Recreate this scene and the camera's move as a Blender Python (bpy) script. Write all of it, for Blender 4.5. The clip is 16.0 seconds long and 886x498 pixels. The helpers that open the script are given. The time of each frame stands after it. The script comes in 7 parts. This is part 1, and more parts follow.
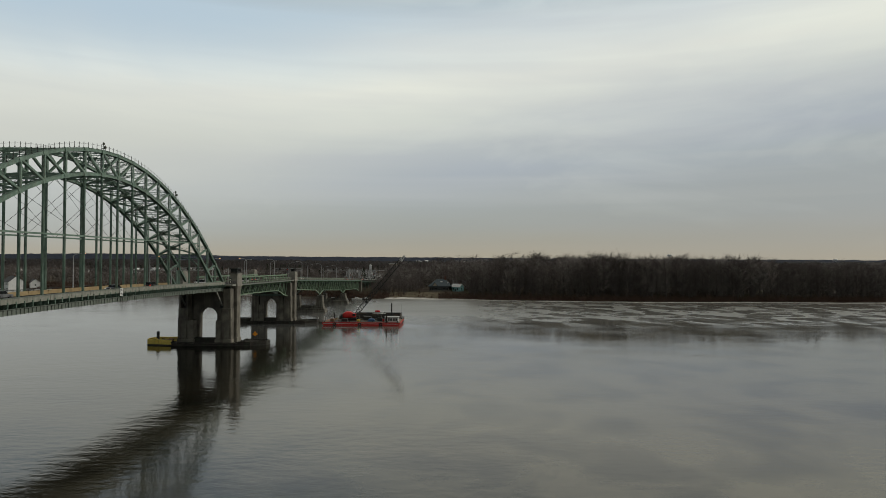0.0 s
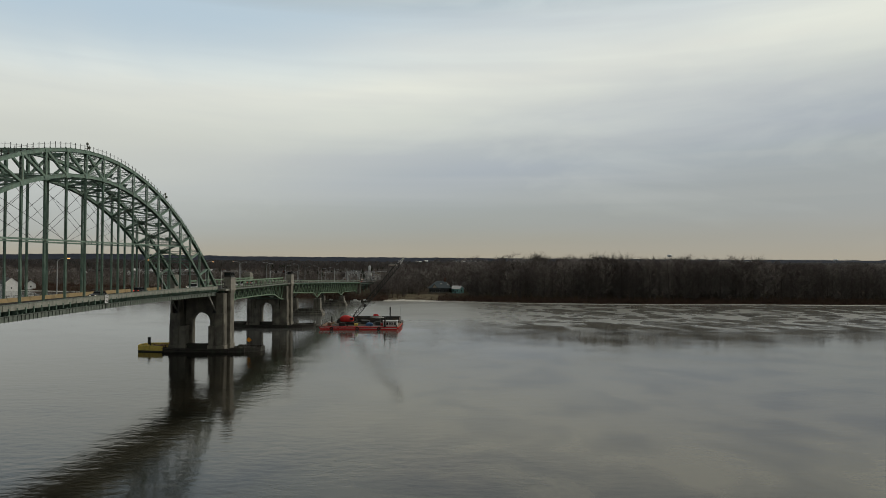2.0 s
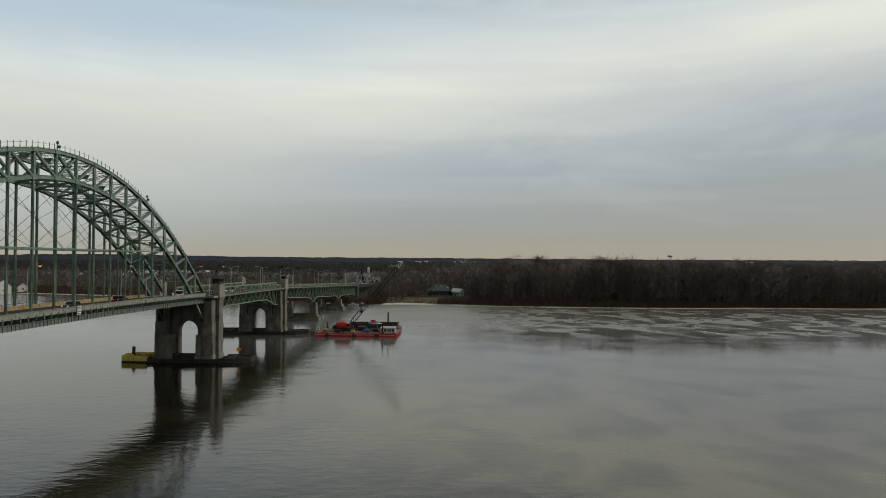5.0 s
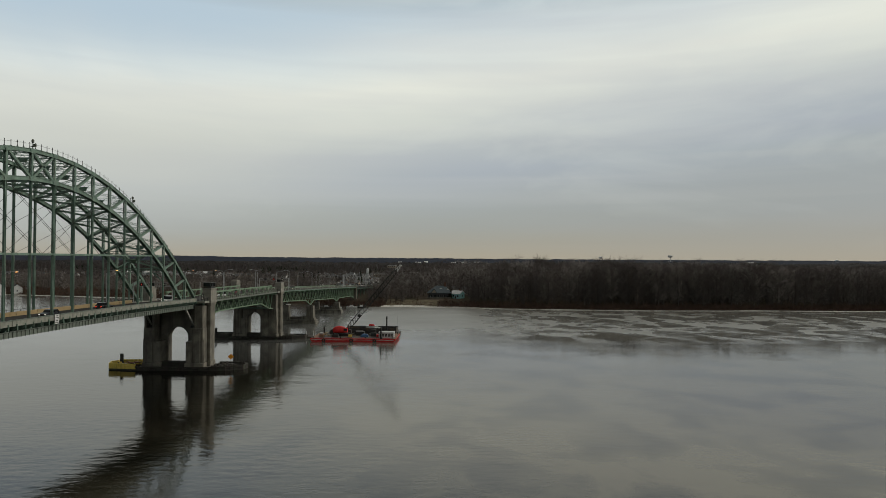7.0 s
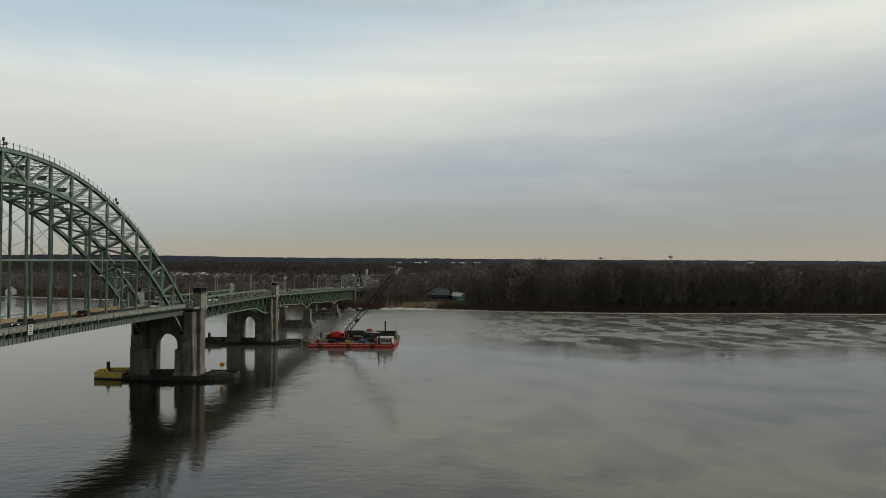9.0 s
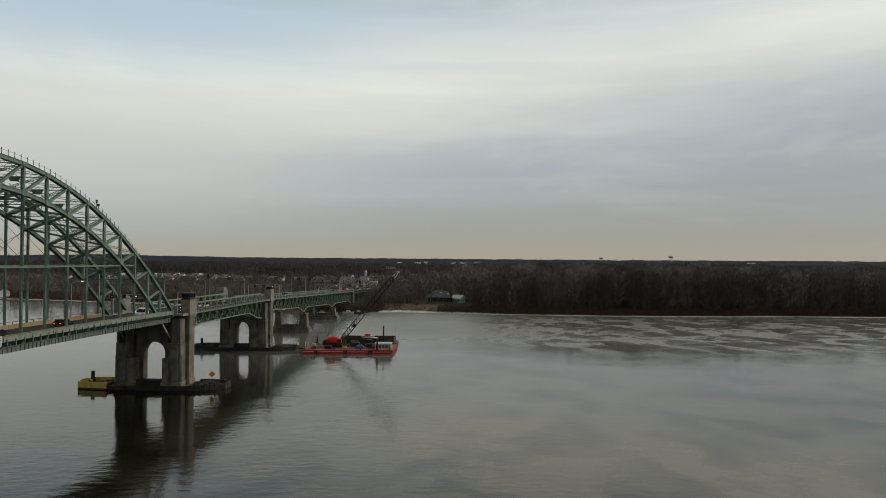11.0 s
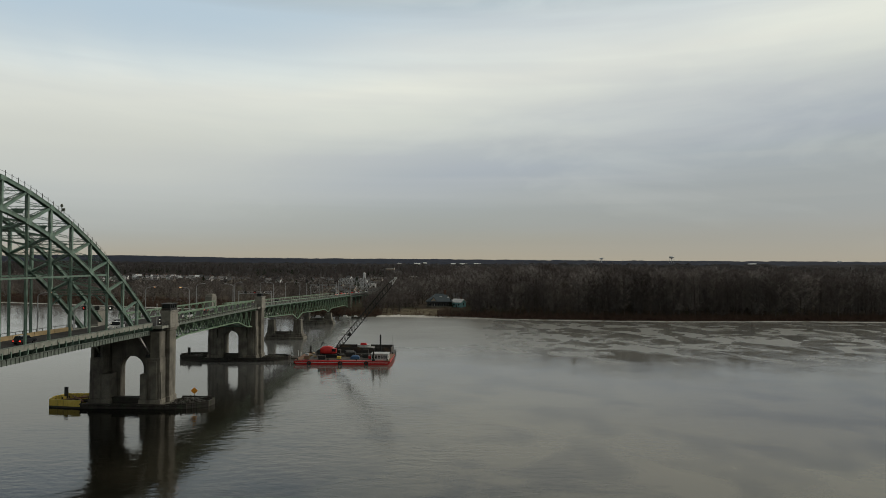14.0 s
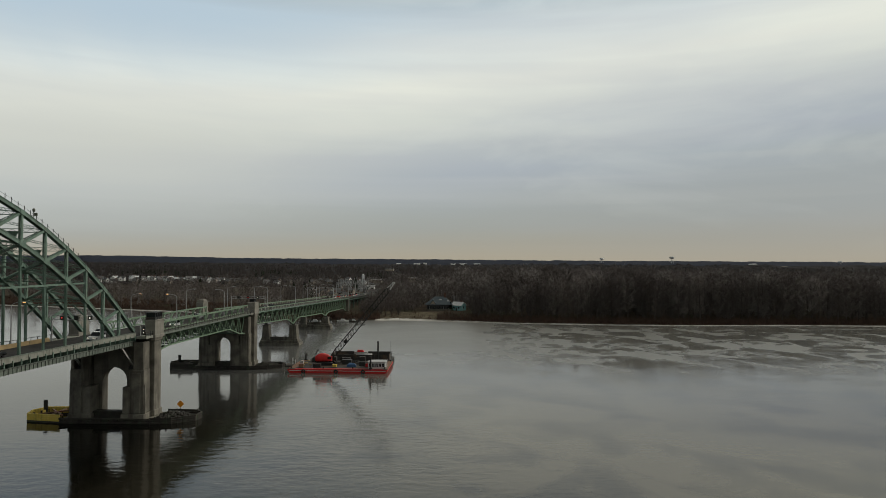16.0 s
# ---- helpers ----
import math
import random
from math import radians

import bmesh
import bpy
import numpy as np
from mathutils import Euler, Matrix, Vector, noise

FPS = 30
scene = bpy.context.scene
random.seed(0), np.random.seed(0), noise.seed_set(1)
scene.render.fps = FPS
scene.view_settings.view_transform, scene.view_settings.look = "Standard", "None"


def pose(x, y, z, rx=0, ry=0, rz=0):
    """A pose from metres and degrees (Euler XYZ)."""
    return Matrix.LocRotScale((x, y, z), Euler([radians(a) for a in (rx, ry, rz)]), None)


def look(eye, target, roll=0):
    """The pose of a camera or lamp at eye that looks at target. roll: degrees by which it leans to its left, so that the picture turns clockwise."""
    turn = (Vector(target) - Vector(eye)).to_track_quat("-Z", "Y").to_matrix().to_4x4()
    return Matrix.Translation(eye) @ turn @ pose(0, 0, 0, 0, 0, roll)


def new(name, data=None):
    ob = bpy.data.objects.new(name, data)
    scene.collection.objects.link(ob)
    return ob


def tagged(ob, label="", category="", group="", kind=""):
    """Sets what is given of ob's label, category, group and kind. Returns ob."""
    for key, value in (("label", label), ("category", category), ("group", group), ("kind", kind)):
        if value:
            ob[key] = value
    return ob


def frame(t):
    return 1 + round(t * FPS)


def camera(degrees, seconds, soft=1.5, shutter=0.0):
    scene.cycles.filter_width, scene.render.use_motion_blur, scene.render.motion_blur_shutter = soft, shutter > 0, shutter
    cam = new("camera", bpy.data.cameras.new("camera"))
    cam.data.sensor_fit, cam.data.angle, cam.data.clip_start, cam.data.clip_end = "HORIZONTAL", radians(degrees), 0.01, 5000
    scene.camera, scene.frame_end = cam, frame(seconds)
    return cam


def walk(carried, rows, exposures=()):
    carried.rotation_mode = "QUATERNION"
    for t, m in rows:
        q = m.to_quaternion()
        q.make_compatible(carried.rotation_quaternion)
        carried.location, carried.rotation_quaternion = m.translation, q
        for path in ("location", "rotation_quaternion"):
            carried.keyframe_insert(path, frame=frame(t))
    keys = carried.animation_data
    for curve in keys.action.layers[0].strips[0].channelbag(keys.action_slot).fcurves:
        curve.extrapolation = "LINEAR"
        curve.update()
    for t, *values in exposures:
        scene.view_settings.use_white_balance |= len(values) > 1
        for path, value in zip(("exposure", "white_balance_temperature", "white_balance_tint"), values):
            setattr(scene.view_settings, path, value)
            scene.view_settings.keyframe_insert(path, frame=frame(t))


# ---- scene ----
cam = camera(66.32, 16.0, soft=0.6)

# seconds, place (x, y, z), turn to the left, tilt upwards
WAY = (
    (0, 84.40, -226.12, 28.60, 1.481, 0.959), (1, 84.37, -222.92, 29.19, 1.473, 0.962),
    (2, 84.29, -219.53, 29.76, 1.466, 0.964), (3, 84.19, -215.98, 30.32, 1.459, 0.967),
    (4, 84.06, -212.27, 30.86, 1.451, 0.970), (5, 83.91, -208.43, 31.41, 1.444, 0.972),
    (6, 83.75, -204.46, 31.95, 1.437, 0.975), (7, 83.57, -200.38, 32.49, 1.429, 0.978),
    (8, 83.39, -196.21, 33.05, 1.422, 0.980), (9, 83.20, -191.96, 33.61, 1.415, 0.983),
    (10, 83.02, -187.65, 34.20, 1.407, 0.986), (11, 82.84, -183.28, 34.80, 1.400, 0.988),
    (12, 82.68, -178.89, 35.43, 1.392, 0.991), (13, 82.53, -174.48, 36.09, 1.385, 0.994),
    (14, 82.40, -170.06, 36.78, 1.378, 0.996), (15, 82.30, -165.65, 37.51, 1.370, 0.999),
    (16, 82.23, -161.27, 38.28, 1.363, 1.002),
)


def aim(x, y, z, turn, tilt):
    a, b = radians(turn), radians(tilt)
    ahead = Vector((-math.sin(a) * math.cos(b), math.cos(a) * math.cos(b), math.sin(b)))
    return look((x, y, z), Vector((x, y, z)) + ahead, 0.3)


walk(cam, [(t, aim(*row)) for t, *row in WAY], exposures=((0.0, 0.0), (16.0, 0.0)))

# ---- sky and sun ----
SUN_ELEVATION, SUN_TURN = 30.0, 72.0  # degrees above the horizon; degrees to the right of +y


SKY_BANDS = ((0.0, (170, 162, 144)), (0.025, (163, 160, 148)), (0.050, (160, 163, 158)), (0.09, (163, 169, 168)), (0.125, (168, 176, 180)), (0.16, (186, 192, 192)), (0.20, (212, 216, 208)),
             (0.255, (234, 236, 224)), (0.31, (224, 231, 227)), (0.37, (199, 214, 220)), (0.5, (200, 206, 200)), (1.0, (170, 180, 186)))


def srgb(r, g, b):
    return tuple((c / 255 / 12.92) if c < 10 else ((c / 255 + 0.055) / 1.055) ** 2.4 for c in (r, g, b))


def make_world():
    world = bpy.data.worlds.new("overcast_sky")
    scene.world = world
    world.use_nodes = True
    nt = world.node_tree
    n, l = nt.nodes, nt.links
    n.clear()

    def math_node(op, a, b=None, clamp=False):
        m = n.new("ShaderNodeMath")
        m.operation, m.use_clamp = op, clamp
        for k, v in enumerate((a, b)):
            if v is None:
                continue
            if isinstance(v, (int, float)):
                m.inputs[k].default_value = v
            else:
                l.new(v, m.inputs[k])
        return m.outputs[0]

    def blend(fac, a, b):
        m = n.new("ShaderNodeMix")
        m.data_type = "RGBA"
        for sock, v in ((m.inputs[0], fac), (m.inputs[6], a), (m.inputs[7], b)):
            if isinstance(v, (int, float)):
                sock.default_value = v
            elif isinstance(v, tuple):
                sock.default_value = (*v, 1)
            else:
                l.new(v, sock)
        return m.outputs[2]

    def ramp(fac, stops):
        r = n.new("ShaderNodeValToRGB")
        e = r.color_ramp.elements
        while len(e) < len(stops):
            e.new(0.5)
        for k, (p, c) in enumerate(stops):
            e[k].position, e[k].color = p, (*c, 1)
        l.new(fac, r.inputs[0])
        return r.outputs[0]

    coord = n.new("ShaderNodeTexCoord")
    sep = n.new("ShaderNodeSeparateXYZ")
    l.new(coord.outputs["Generated"], sep.inputs[0])
    up = math_node("MAXIMUM", sep.outputs[2], 0.0)
    # the clouds lie on a sheet overhead, drawn out into streaks
    far = math_node("ADD", up, 0.11)
    px = math_node("DIVIDE", sep.outputs[0], far)
    py = math_node("DIVIDE", sep.outputs[1], far)
    comb = n.new("ShaderNodeCombineXYZ")
    l.new(px, comb.inputs[0])
    l.new(py, comb.inputs[1])

    def cloud(turn, sx, sy, scale, detail, seed, rough=0.55, warp=0.0):
        mp = n.new("ShaderNodeMapping")
        mp.inputs["Rotation"].default_value = (0, 0, radians(turn))
        mp.inputs["Scale"].default_value = (sx, sy, 1)
        mp.inputs["Location"].default_value = (seed, seed * 0.37, seed * 1.7)
        l.new(comb.outputs[0], mp.inputs[0])
        t = n.new("ShaderNodeTexNoise")
        t.inputs["Scale"].default_value = scale
        t.inputs["Detail"].default_value = detail
        t.inputs["Roughness"].default_value = rough
        t.inputs["Distortion"].default_value = warp
        l.new(mp.outputs[0], t.inputs[0])
        return t.outputs[0]

    # broad bands that climb to the right: a warm horizon, grey-lilac cloud, a bright sheet, blue above
    def drift(turn, long, short, seed, detail=6, rough=0.55, warp=0.5):
        """Soft cloud drawn out along a line that climbs to the right by the given degrees."""
        mp = n.new("ShaderNodeMapping")
        mp.inputs["Rotation"].default_value = (0, radians(turn), 0)
        mp.inputs["Scale"].default_value = (long, 0.8, short)
        mp.inputs["Location"].default_value = (seed, seed * 0.37, seed * 1.7)
        l.new(coord.outputs["Generated"], mp.inputs[0])
        t = n.new("ShaderNodeTexNoise")
        t.inputs["Scale"].default_value = 1.0
        t.inputs["Detail"].default_value = detail
        t.inputs["Roughness"].default_value = rough
        t.inputs["Distortion"].default_value = warp
        l.new(mp.outputs[0], t.inputs[0])
        return t.outputs[0]

    streak = drift(9.0, 1.4, 6.0, 3.1, 5, 0.5, 0.3)
    wisps = drift(10.0, 1.9, 13.0, 8.4, 4, 0.5, 0.4)
    veil = drift(16.0, 3.0, 8.0, 1.3, 5, 0.55, 0.6)
    level = math_node("SUBTRACT", up, math_node("MULTIPLY", math_node("MULTIPLY", sep.outputs[0], math_node("MULTIPLY", up, 5.0, True)), 0.12))
    level = math_node("ADD", level, math_node("MULTIPLY", math_node("SUBTRACT", streak, 0.5), math_node("MULTIPLY", up, 0.34)))
    tone = ramp(level, tuple((q, srgb(*c)) for q, c in SKY_BANDS))
    strength = math_node("MULTIPLY", up, 7.0, True)
    grey = ramp(wisps, ((0.40, (0, 0, 0)), (0.66, (1, 1, 1))))
    tone = blend(math_node("MULTIPLY", grey, math_node("MULTIPLY", strength, 0.34)), tone, srgb(176, 183, 193))
    threads = drift(7.0, 0.9, 30.0, 4.7, 3, 0.5, 0.3)
    warm = ramp(threads, ((0.50, (0, 0, 0)), (0.68, (1, 1, 1))))
    tone = blend(math_node("MULTIPLY", warm, math_node("MULTIPLY", strength, 0.14)), tone, srgb(220, 217, 210))
    cool = ramp(threads, ((0.32, (1, 1, 1)), (0.48, (0, 0, 0))))
    tone = blend(math_node("MULTIPLY", cool, math_node("MULTIPLY", strength, 0.09)), tone, srgb(164, 164, 178))
    light = ramp(veil, ((0.50, (0, 0, 0)), (0.72, (1, 1, 1))))
    tone = blend(math_node("MULTIPLY", light, math_node("MULTIPLY", strength, 0.30)), tone, srgb(228, 231, 220))
    # thinner cloud low over the upstream side, denser over the woods downstream
    thin = n.new("ShaderNodeMapRange")
    thin.interpolation_type = "SMOOTHSTEP"
    for k, v in ((1, 0.02), (2, -0.50), (3, 0.0), (4, 0.72)):
        thin.inputs[k].default_value = v
    l.new(sep.outputs[0], thin.inputs[0])
    band = ramp(up, ((0.0, (0.05, 0.05, 0.05)), (0.05, (0.35, 0.35, 0.35)), (0.11, (1, 1, 1)), (0.16, (1, 1, 1)), (0.24, (0, 0, 0))))
    tone = blend(math_node("MULTIPLY", thin.outputs[0], band), tone, srgb(202, 204, 196))
    dense = n.new("ShaderNodeMapRange")
    dense.interpolation_type = "SMOOTHSTEP"
    for k, v in ((1, 0.0), (2, 0.42), (3, 0.0), (4, 0.55)):
        dense.inputs[k].default_value = v
    l.new(sep.outputs[0], dense.inputs[0])
    low = ramp(up, ((0.0, (0.25, 0.25, 0.25)), (0.03, (0.4, 0.4, 0.4)), (0.10, (0.5, 0.5, 0.5)), (0.16, (0, 0, 0))))
    tone = blend(math_node("MULTIPLY", dense.outputs[0], low), tone, srgb(150, 155, 158))
    # a gap of blue above the upstream side
    gap = n.new("ShaderNodeMapRange")
    gap.interpolation_type = "SMOOTHSTEP"
    for k, v in ((1, 0.08), (2, -0.42), (3, 0.0), (4, 0.95)):
        gap.inputs[k].default_value = v
    l.new(sep.outputs[0], gap.inputs[0])
    above = ramp(math_node("ADD", up, math_node("MULTIPLY", math_node("SUBTRACT", veil, 0.5), 0.12)), ((0.24, (0, 0, 0)), (0.33, (1, 1, 1))))
    tone = blend(math_node("MULTIPLY", gap.outputs[0], above), tone, srgb(184, 203, 216))
    # heavier broken cloud high up, which the river mirrors
    high = n.new("ShaderNodeMapRange")
    for k, v in ((1, 0.335), (2, 0.46)):
        high.inputs[k].default_value = v
    l.new(up, high.inputs[0])
    heaps = ramp(cloud(-25.0, 0.9, 1.5, 1.3, 6, 5.2, 0.55, 0.6), ((0.42, (0, 0, 0)), (0.62, (1, 1, 1))))
    broken = blend(heaps, srgb(118, 121, 116), srgb(250, 242, 218))
    tone = blend(math_node("MULTIPLY", high.outputs[0], 0.85), tone, broken)
    # dark cloud added above the view, upstream, to deepen the river's reflections
    unseen_dark = n.new("ShaderNodeMapRange")
    unseen_dark.interpolation_type = "SMOOTHSTEP"
    for k, v in ((1, 0.05), (2, -0.40), (3, 0.0), (4, 0.9)):
        unseen_dark.inputs[k].default_value = v
    l.new(sep.outputs[0], unseen_dark.inputs[0])
    tone = blend(math_node("MULTIPLY", high.outputs[0], unseen_dark.outputs[0]), tone, srgb(78, 82, 84))
    # the cloud cover is thicker behind the bright quarter of the sky
    side_light = n.new("ShaderNodeMapRange")
    side_light.interpolation_type = "SMOOTHSTEP"
    for k, v in ((1, -0.8), (2, 0.4), (3, 0.62), (4, 1.0)):
        side_light.inputs[k].default_value = v
    l.new(sep.outputs[1], side_light.inputs[0])
    thick = n.new("ShaderNodeVectorMath")
    thick.operation = "SCALE"
    l.new(tone, thick.inputs[0])
    l.new(side_light.outputs[0], thick.inputs[3])
    tone = thick.outputs[0]
    sky = n.new("ShaderNodeTexSky")
    sky.sky_type = "NISHITA"
    sky.sun_disc = False
    sky.sun_elevation, sky.sun_rotation = radians(SUN_ELEVATION), radians(SUN_TURN)
    dim = n.new("ShaderNodeVectorMath")
    dim.operation = "SCALE"
    dim.inputs[3].default_value = 0.07
    l.new(sky.outputs[0], dim.inputs[0])
    tone = blend(0.04, tone, dim.outputs[0])
    bg = n.new("ShaderNodeBackground")
    bg.inputs[1].default_value = 1.0
    l.new(tone, bg.inputs[0])
    out = n.new("ShaderNodeOutputWorld")
    l.new(bg.outputs[0], out.inputs[0])


make_world()

sun = new("sun", bpy.data.lights.new("sun", "SUN"))
sun.data.energy, sun.data.angle, sun.data.color = 1.25, radians(20), (1.0, 0.95, 0.86)
a, e = radians(SUN_TURN), radians(SUN_ELEVATION)
sun.matrix_world = look((math.sin(a) * math.cos(e) * 90, math.cos(a) * math.cos(e) * 90, math.sin(e) * 90), (0, 0, 0))


# ---- materials ----
def material(name, low, high, size=1.0, rough=0.7, metal=0.0, bump=0.02, fine=0.08, streaks=0.0, stain=None, ior=1.45, vary=0.0, matte=False, tall=1.0):
    """Two colours mixed by a coarse and a fine noise; streaks: share of marks that run down; stain: a third colour in patches."""
    m = bpy.data.materials.new(name)
    m.use_nodes = True
    nt = m.node_tree
    n, l = nt.nodes, nt.links
    b = n["Principled BSDF"]
    geo = n.new("ShaderNodeNewGeometry")

    def noisy(scale, detail=4, stretch=(1, 1, 1)):
        mp = n.new("ShaderNodeMapping")
        mp.inputs["Scale"].default_value = stretch
        l.new(geo.outputs["Position"], mp.inputs[0])
        t = n.new("ShaderNodeTexNoise")
        t.inputs["Scale"].default_value, t.inputs["Detail"].default_value = scale, detail
        l.new(mp.outputs[0], t.inputs[0])
        return t.outputs[0]

    def mixed(fac, c0, c1):
        k = n.new("ShaderNodeMix")
        k.data_type = "RGBA"
        l.new(fac, k.inputs[0])
        for sock, c in ((k.inputs[6], c0), (k.inputs[7], c1)):
            if isinstance(c, tuple):
                sock.default_value = (*c, 1)
            else:
                l.new(c, sock)
        return k.outputs[2]

    def span(fac, lo, hi, top=1.0):
        k = n.new("ShaderNodeMapRange")
        k.inputs[1].default_value, k.inputs[2].default_value, k.inputs[4].default_value = lo, hi, top
        l.new(fac, k.inputs[0])
        return k.outputs[0]

    coarse, grain = noisy(1.0 / size, 4, (1, 1, tall)), noisy(1.0 / fine, 3)
    colour = mixed(span(coarse, 0.3, 0.7), low, high)
    colour = mixed(span(grain, 0.35, 0.9, 0.5), colour, tuple(c * 0.6 for c in low))
    if streaks:
        run = noisy(1.0 / (size * 0.35), 5, (1, 1, 0.08))
        colour = mixed(span(run, 0.5, 0.72, streaks), colour, stain or tuple(c * 0.35 for c in low))
    elif stain:
        colour = mixed(span(noisy(0.6 / size, 6), 0.52, 0.66, 0.8), colour, stain)
    if vary:
        info = n.new("ShaderNodeObjectInfo")
        hsv = n.new("ShaderNodeHueSaturation")
        mr = n.new("ShaderNodeMapRange")
        mr.inputs[3].default_value, mr.inputs[4].default_value = 1 - vary, 1 + vary
        l.new(info.outputs["Random"], mr.inputs[0])
        l.new(mr.outputs[0], hsv.inputs["Value"])
        l.new(colour, hsv.inputs["Color"])
        colour = hsv.outputs[0]
    l.new(colour, b.inputs["Base Color"])
    rr = n.new("ShaderNodeMapRange")
    rr.inputs[3].default_value, rr.inputs[4].default_value = max(rough - 0.12, 0.02), min(rough + 0.12, 1)
    l.new(coarse, rr.inputs[0])
    l.new(rr.outputs[0], b.inputs["Roughness"])
    b.inputs["Metallic"].default_value = metal
    b.inputs["IOR"].default_value = ior
    if matte:
        b.inputs["Specular IOR Level"].default_value = 0.05
    if bump:
        bp = n.new("ShaderNodeBump")
        bp.inputs["Strength"].default_value, bp.inputs["Distance"].default_value = 0.6, bump
        l.new(grain, bp.inputs["Height"])
        l.new(bp.outputs[0], b.inputs["Normal"])
    return m


def glowing(name, colour, power):
    m = bpy.data.materials.new(name)
    m.use_nodes = True
    b = m.node_tree.nodes["Principled BSDF"]
    b.inputs["Base Color"].default_value = (*colour, 1)
    b.inputs["Emission Color"].default_value = (*colour, 1)
    b.inputs["Emission Strength"].default_value = power
    return m


def water_material():
    m = bpy.data.materials.new("river_water")
    m.use_nodes = True
    nt = m.node_tree
    n, l = nt.nodes, nt.links
    b = n["Principled BSDF"]
    b.inputs["IOR"].default_value = 1.31
    b.inputs["Specular Tint"].default_value = (1.0, 0.93, 0.81, 1)
    geo = n.new("ShaderNodeNewGeometry")

    def noisy(scale, stretch, detail=3, turn=0.0, warp=0.0):
        mp = n.new("ShaderNodeMapping")
        mp.inputs["Scale"].default_value = stretch
        mp.inputs["Rotation"].default_value = (0, 0, radians(turn))
        l.new(geo.outputs["Position"], mp.inputs[0])
        t = n.new("ShaderNodeTexNoise")
        t.inputs["Scale"].default_value, t.inputs["Detail"].default_value = scale, detail
        t.inputs["Distortion"].default_value = warp
        l.new(mp.outputs[0], t.inputs[0])
        return t.outputs[0]

    def calc(op, a, b_):
        k = n.new("ShaderNodeMath")
        k.operation = op
        for sock, v in zip(k.inputs, (a, b_)):
            if isinstance(v, (int, float)):
                sock.default_value = v
            else:
                l.new(v, sock)
        return k.outputs[0]

    def span(fac, lo, hi, start=0.0, top=1.0):
        k = n.new("ShaderNodeMapRange")
        for i, v in ((1, lo), (2, hi), (3, start), (4, top)):
            k.inputs[i].default_value = v
        l.new(fac, k.inputs[0])
        return k.outputs[0]

    place = n.new("ShaderNodeSeparateXYZ")
    l.new(geo.outputs["Position"], place.inputs[0])
    # clouds of silt; colour goes near black towards the bridge, for its dark reflection
    silt_and_reflection = n.new("ShaderNodeMix")
    silt_and_reflection.data_type = "RGBA"
    silt_and_reflection.inputs[6].default_value = (0.002, 0.0021, 0.0015, 1)
    silt_and_reflection.inputs[7].default_value = (0.108, 0.097, 0.068, 1)
    l.new(calc("MULTIPLY", span(noisy(0.075, (0.9, 0.8, 1), 6, 15, 0.5), 0.36, 0.56, 0.30, 1.0), span(place.outputs[0], 12.0, 90.0, 0.0, 1.0)), silt_and_reflection.inputs[0])
    ripple = noisy(1.6, (1.0, 1.5, 1), 3, 12)
    chop = noisy(0.33, (1.0, 1.8, 1), 3, -8)
    swell = noisy(0.07, (1.0, 1.6, 1), 3, 20)
    patch = noisy(0.030, (0.8, 1.2, 1), 5, 8, 0.8)
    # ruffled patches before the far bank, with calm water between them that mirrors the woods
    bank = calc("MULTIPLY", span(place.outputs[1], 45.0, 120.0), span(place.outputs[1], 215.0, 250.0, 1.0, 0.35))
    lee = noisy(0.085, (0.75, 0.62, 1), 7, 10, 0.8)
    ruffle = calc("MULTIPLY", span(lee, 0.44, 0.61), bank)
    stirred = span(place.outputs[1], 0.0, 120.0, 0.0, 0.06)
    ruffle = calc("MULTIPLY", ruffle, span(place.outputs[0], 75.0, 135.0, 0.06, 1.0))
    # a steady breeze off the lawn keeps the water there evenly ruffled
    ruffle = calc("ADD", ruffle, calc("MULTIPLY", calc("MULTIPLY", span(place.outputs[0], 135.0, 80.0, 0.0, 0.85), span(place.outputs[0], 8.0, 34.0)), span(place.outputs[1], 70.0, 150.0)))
    # livelier again out in the open channel
    channel = calc("MULTIPLY", span(place.outputs[1], 10.0, -70.0), span(place.outputs[0], 25.0, 75.0, 1.0, 0.3))
    breeze = calc("ADD", span(patch, 0.40, 0.66, 0.14, 0.42), calc("ADD", calc("MULTIPLY", ruffle, 0.6), calc("ADD", calc("MULTIPLY", channel, 0.40), calc("MULTIPLY", calc("MULTIPLY", span(place.outputs[0], 16.0, 42.0), span(place.outputs[0], 74.0, 100.0, 1.0, 0.0)), calc("MULTIPLY", span(place.outputs[1], -60.0, -20.0, 0.0, 0.65), span(place.outputs[1], 40.0, 74.0, 1.0, 0.0))))))
    h = calc("ADD", calc("MULTIPLY", ripple, 0.018), calc("ADD", calc("MULTIPLY", chop, 0.085), calc("MULTIPLY", swell, 0.12)))
    bp = n.new("ShaderNodeBump")
    bp.inputs["Distance"].default_value = 1.0
    l.new(h, bp.inputs["Height"])
    l.new(breeze, bp.inputs["Strength"])
    l.new(bp.outputs[0], b.inputs["Normal"])
    l.new(calc("ADD", calc("ADD", span(patch, 0.40, 0.66, 0.03, 0.09), stirred), calc("ADD", calc("MULTIPLY", ruffle, 0.30), calc("MULTIPLY", channel, 0.03))), b.inputs["Roughness"])
    # paler towards the far bank and on ruffles: sky sheen put into the colour
    sky_sheen = n.new("ShaderNodeMix")
    sky_sheen.data_type = "RGBA"
    sky_sheen.inputs[7].default_value = (0.225, 0.228, 0.220, 1)
    l.new(silt_and_reflection.outputs[2], sky_sheen.inputs[6])
    l.new(calc("ADD", calc("MULTIPLY", ruffle, 0.42), span(place.outputs[1], -10.0, 110.0, 0.0, 0.54)), sky_sheen.inputs[0])
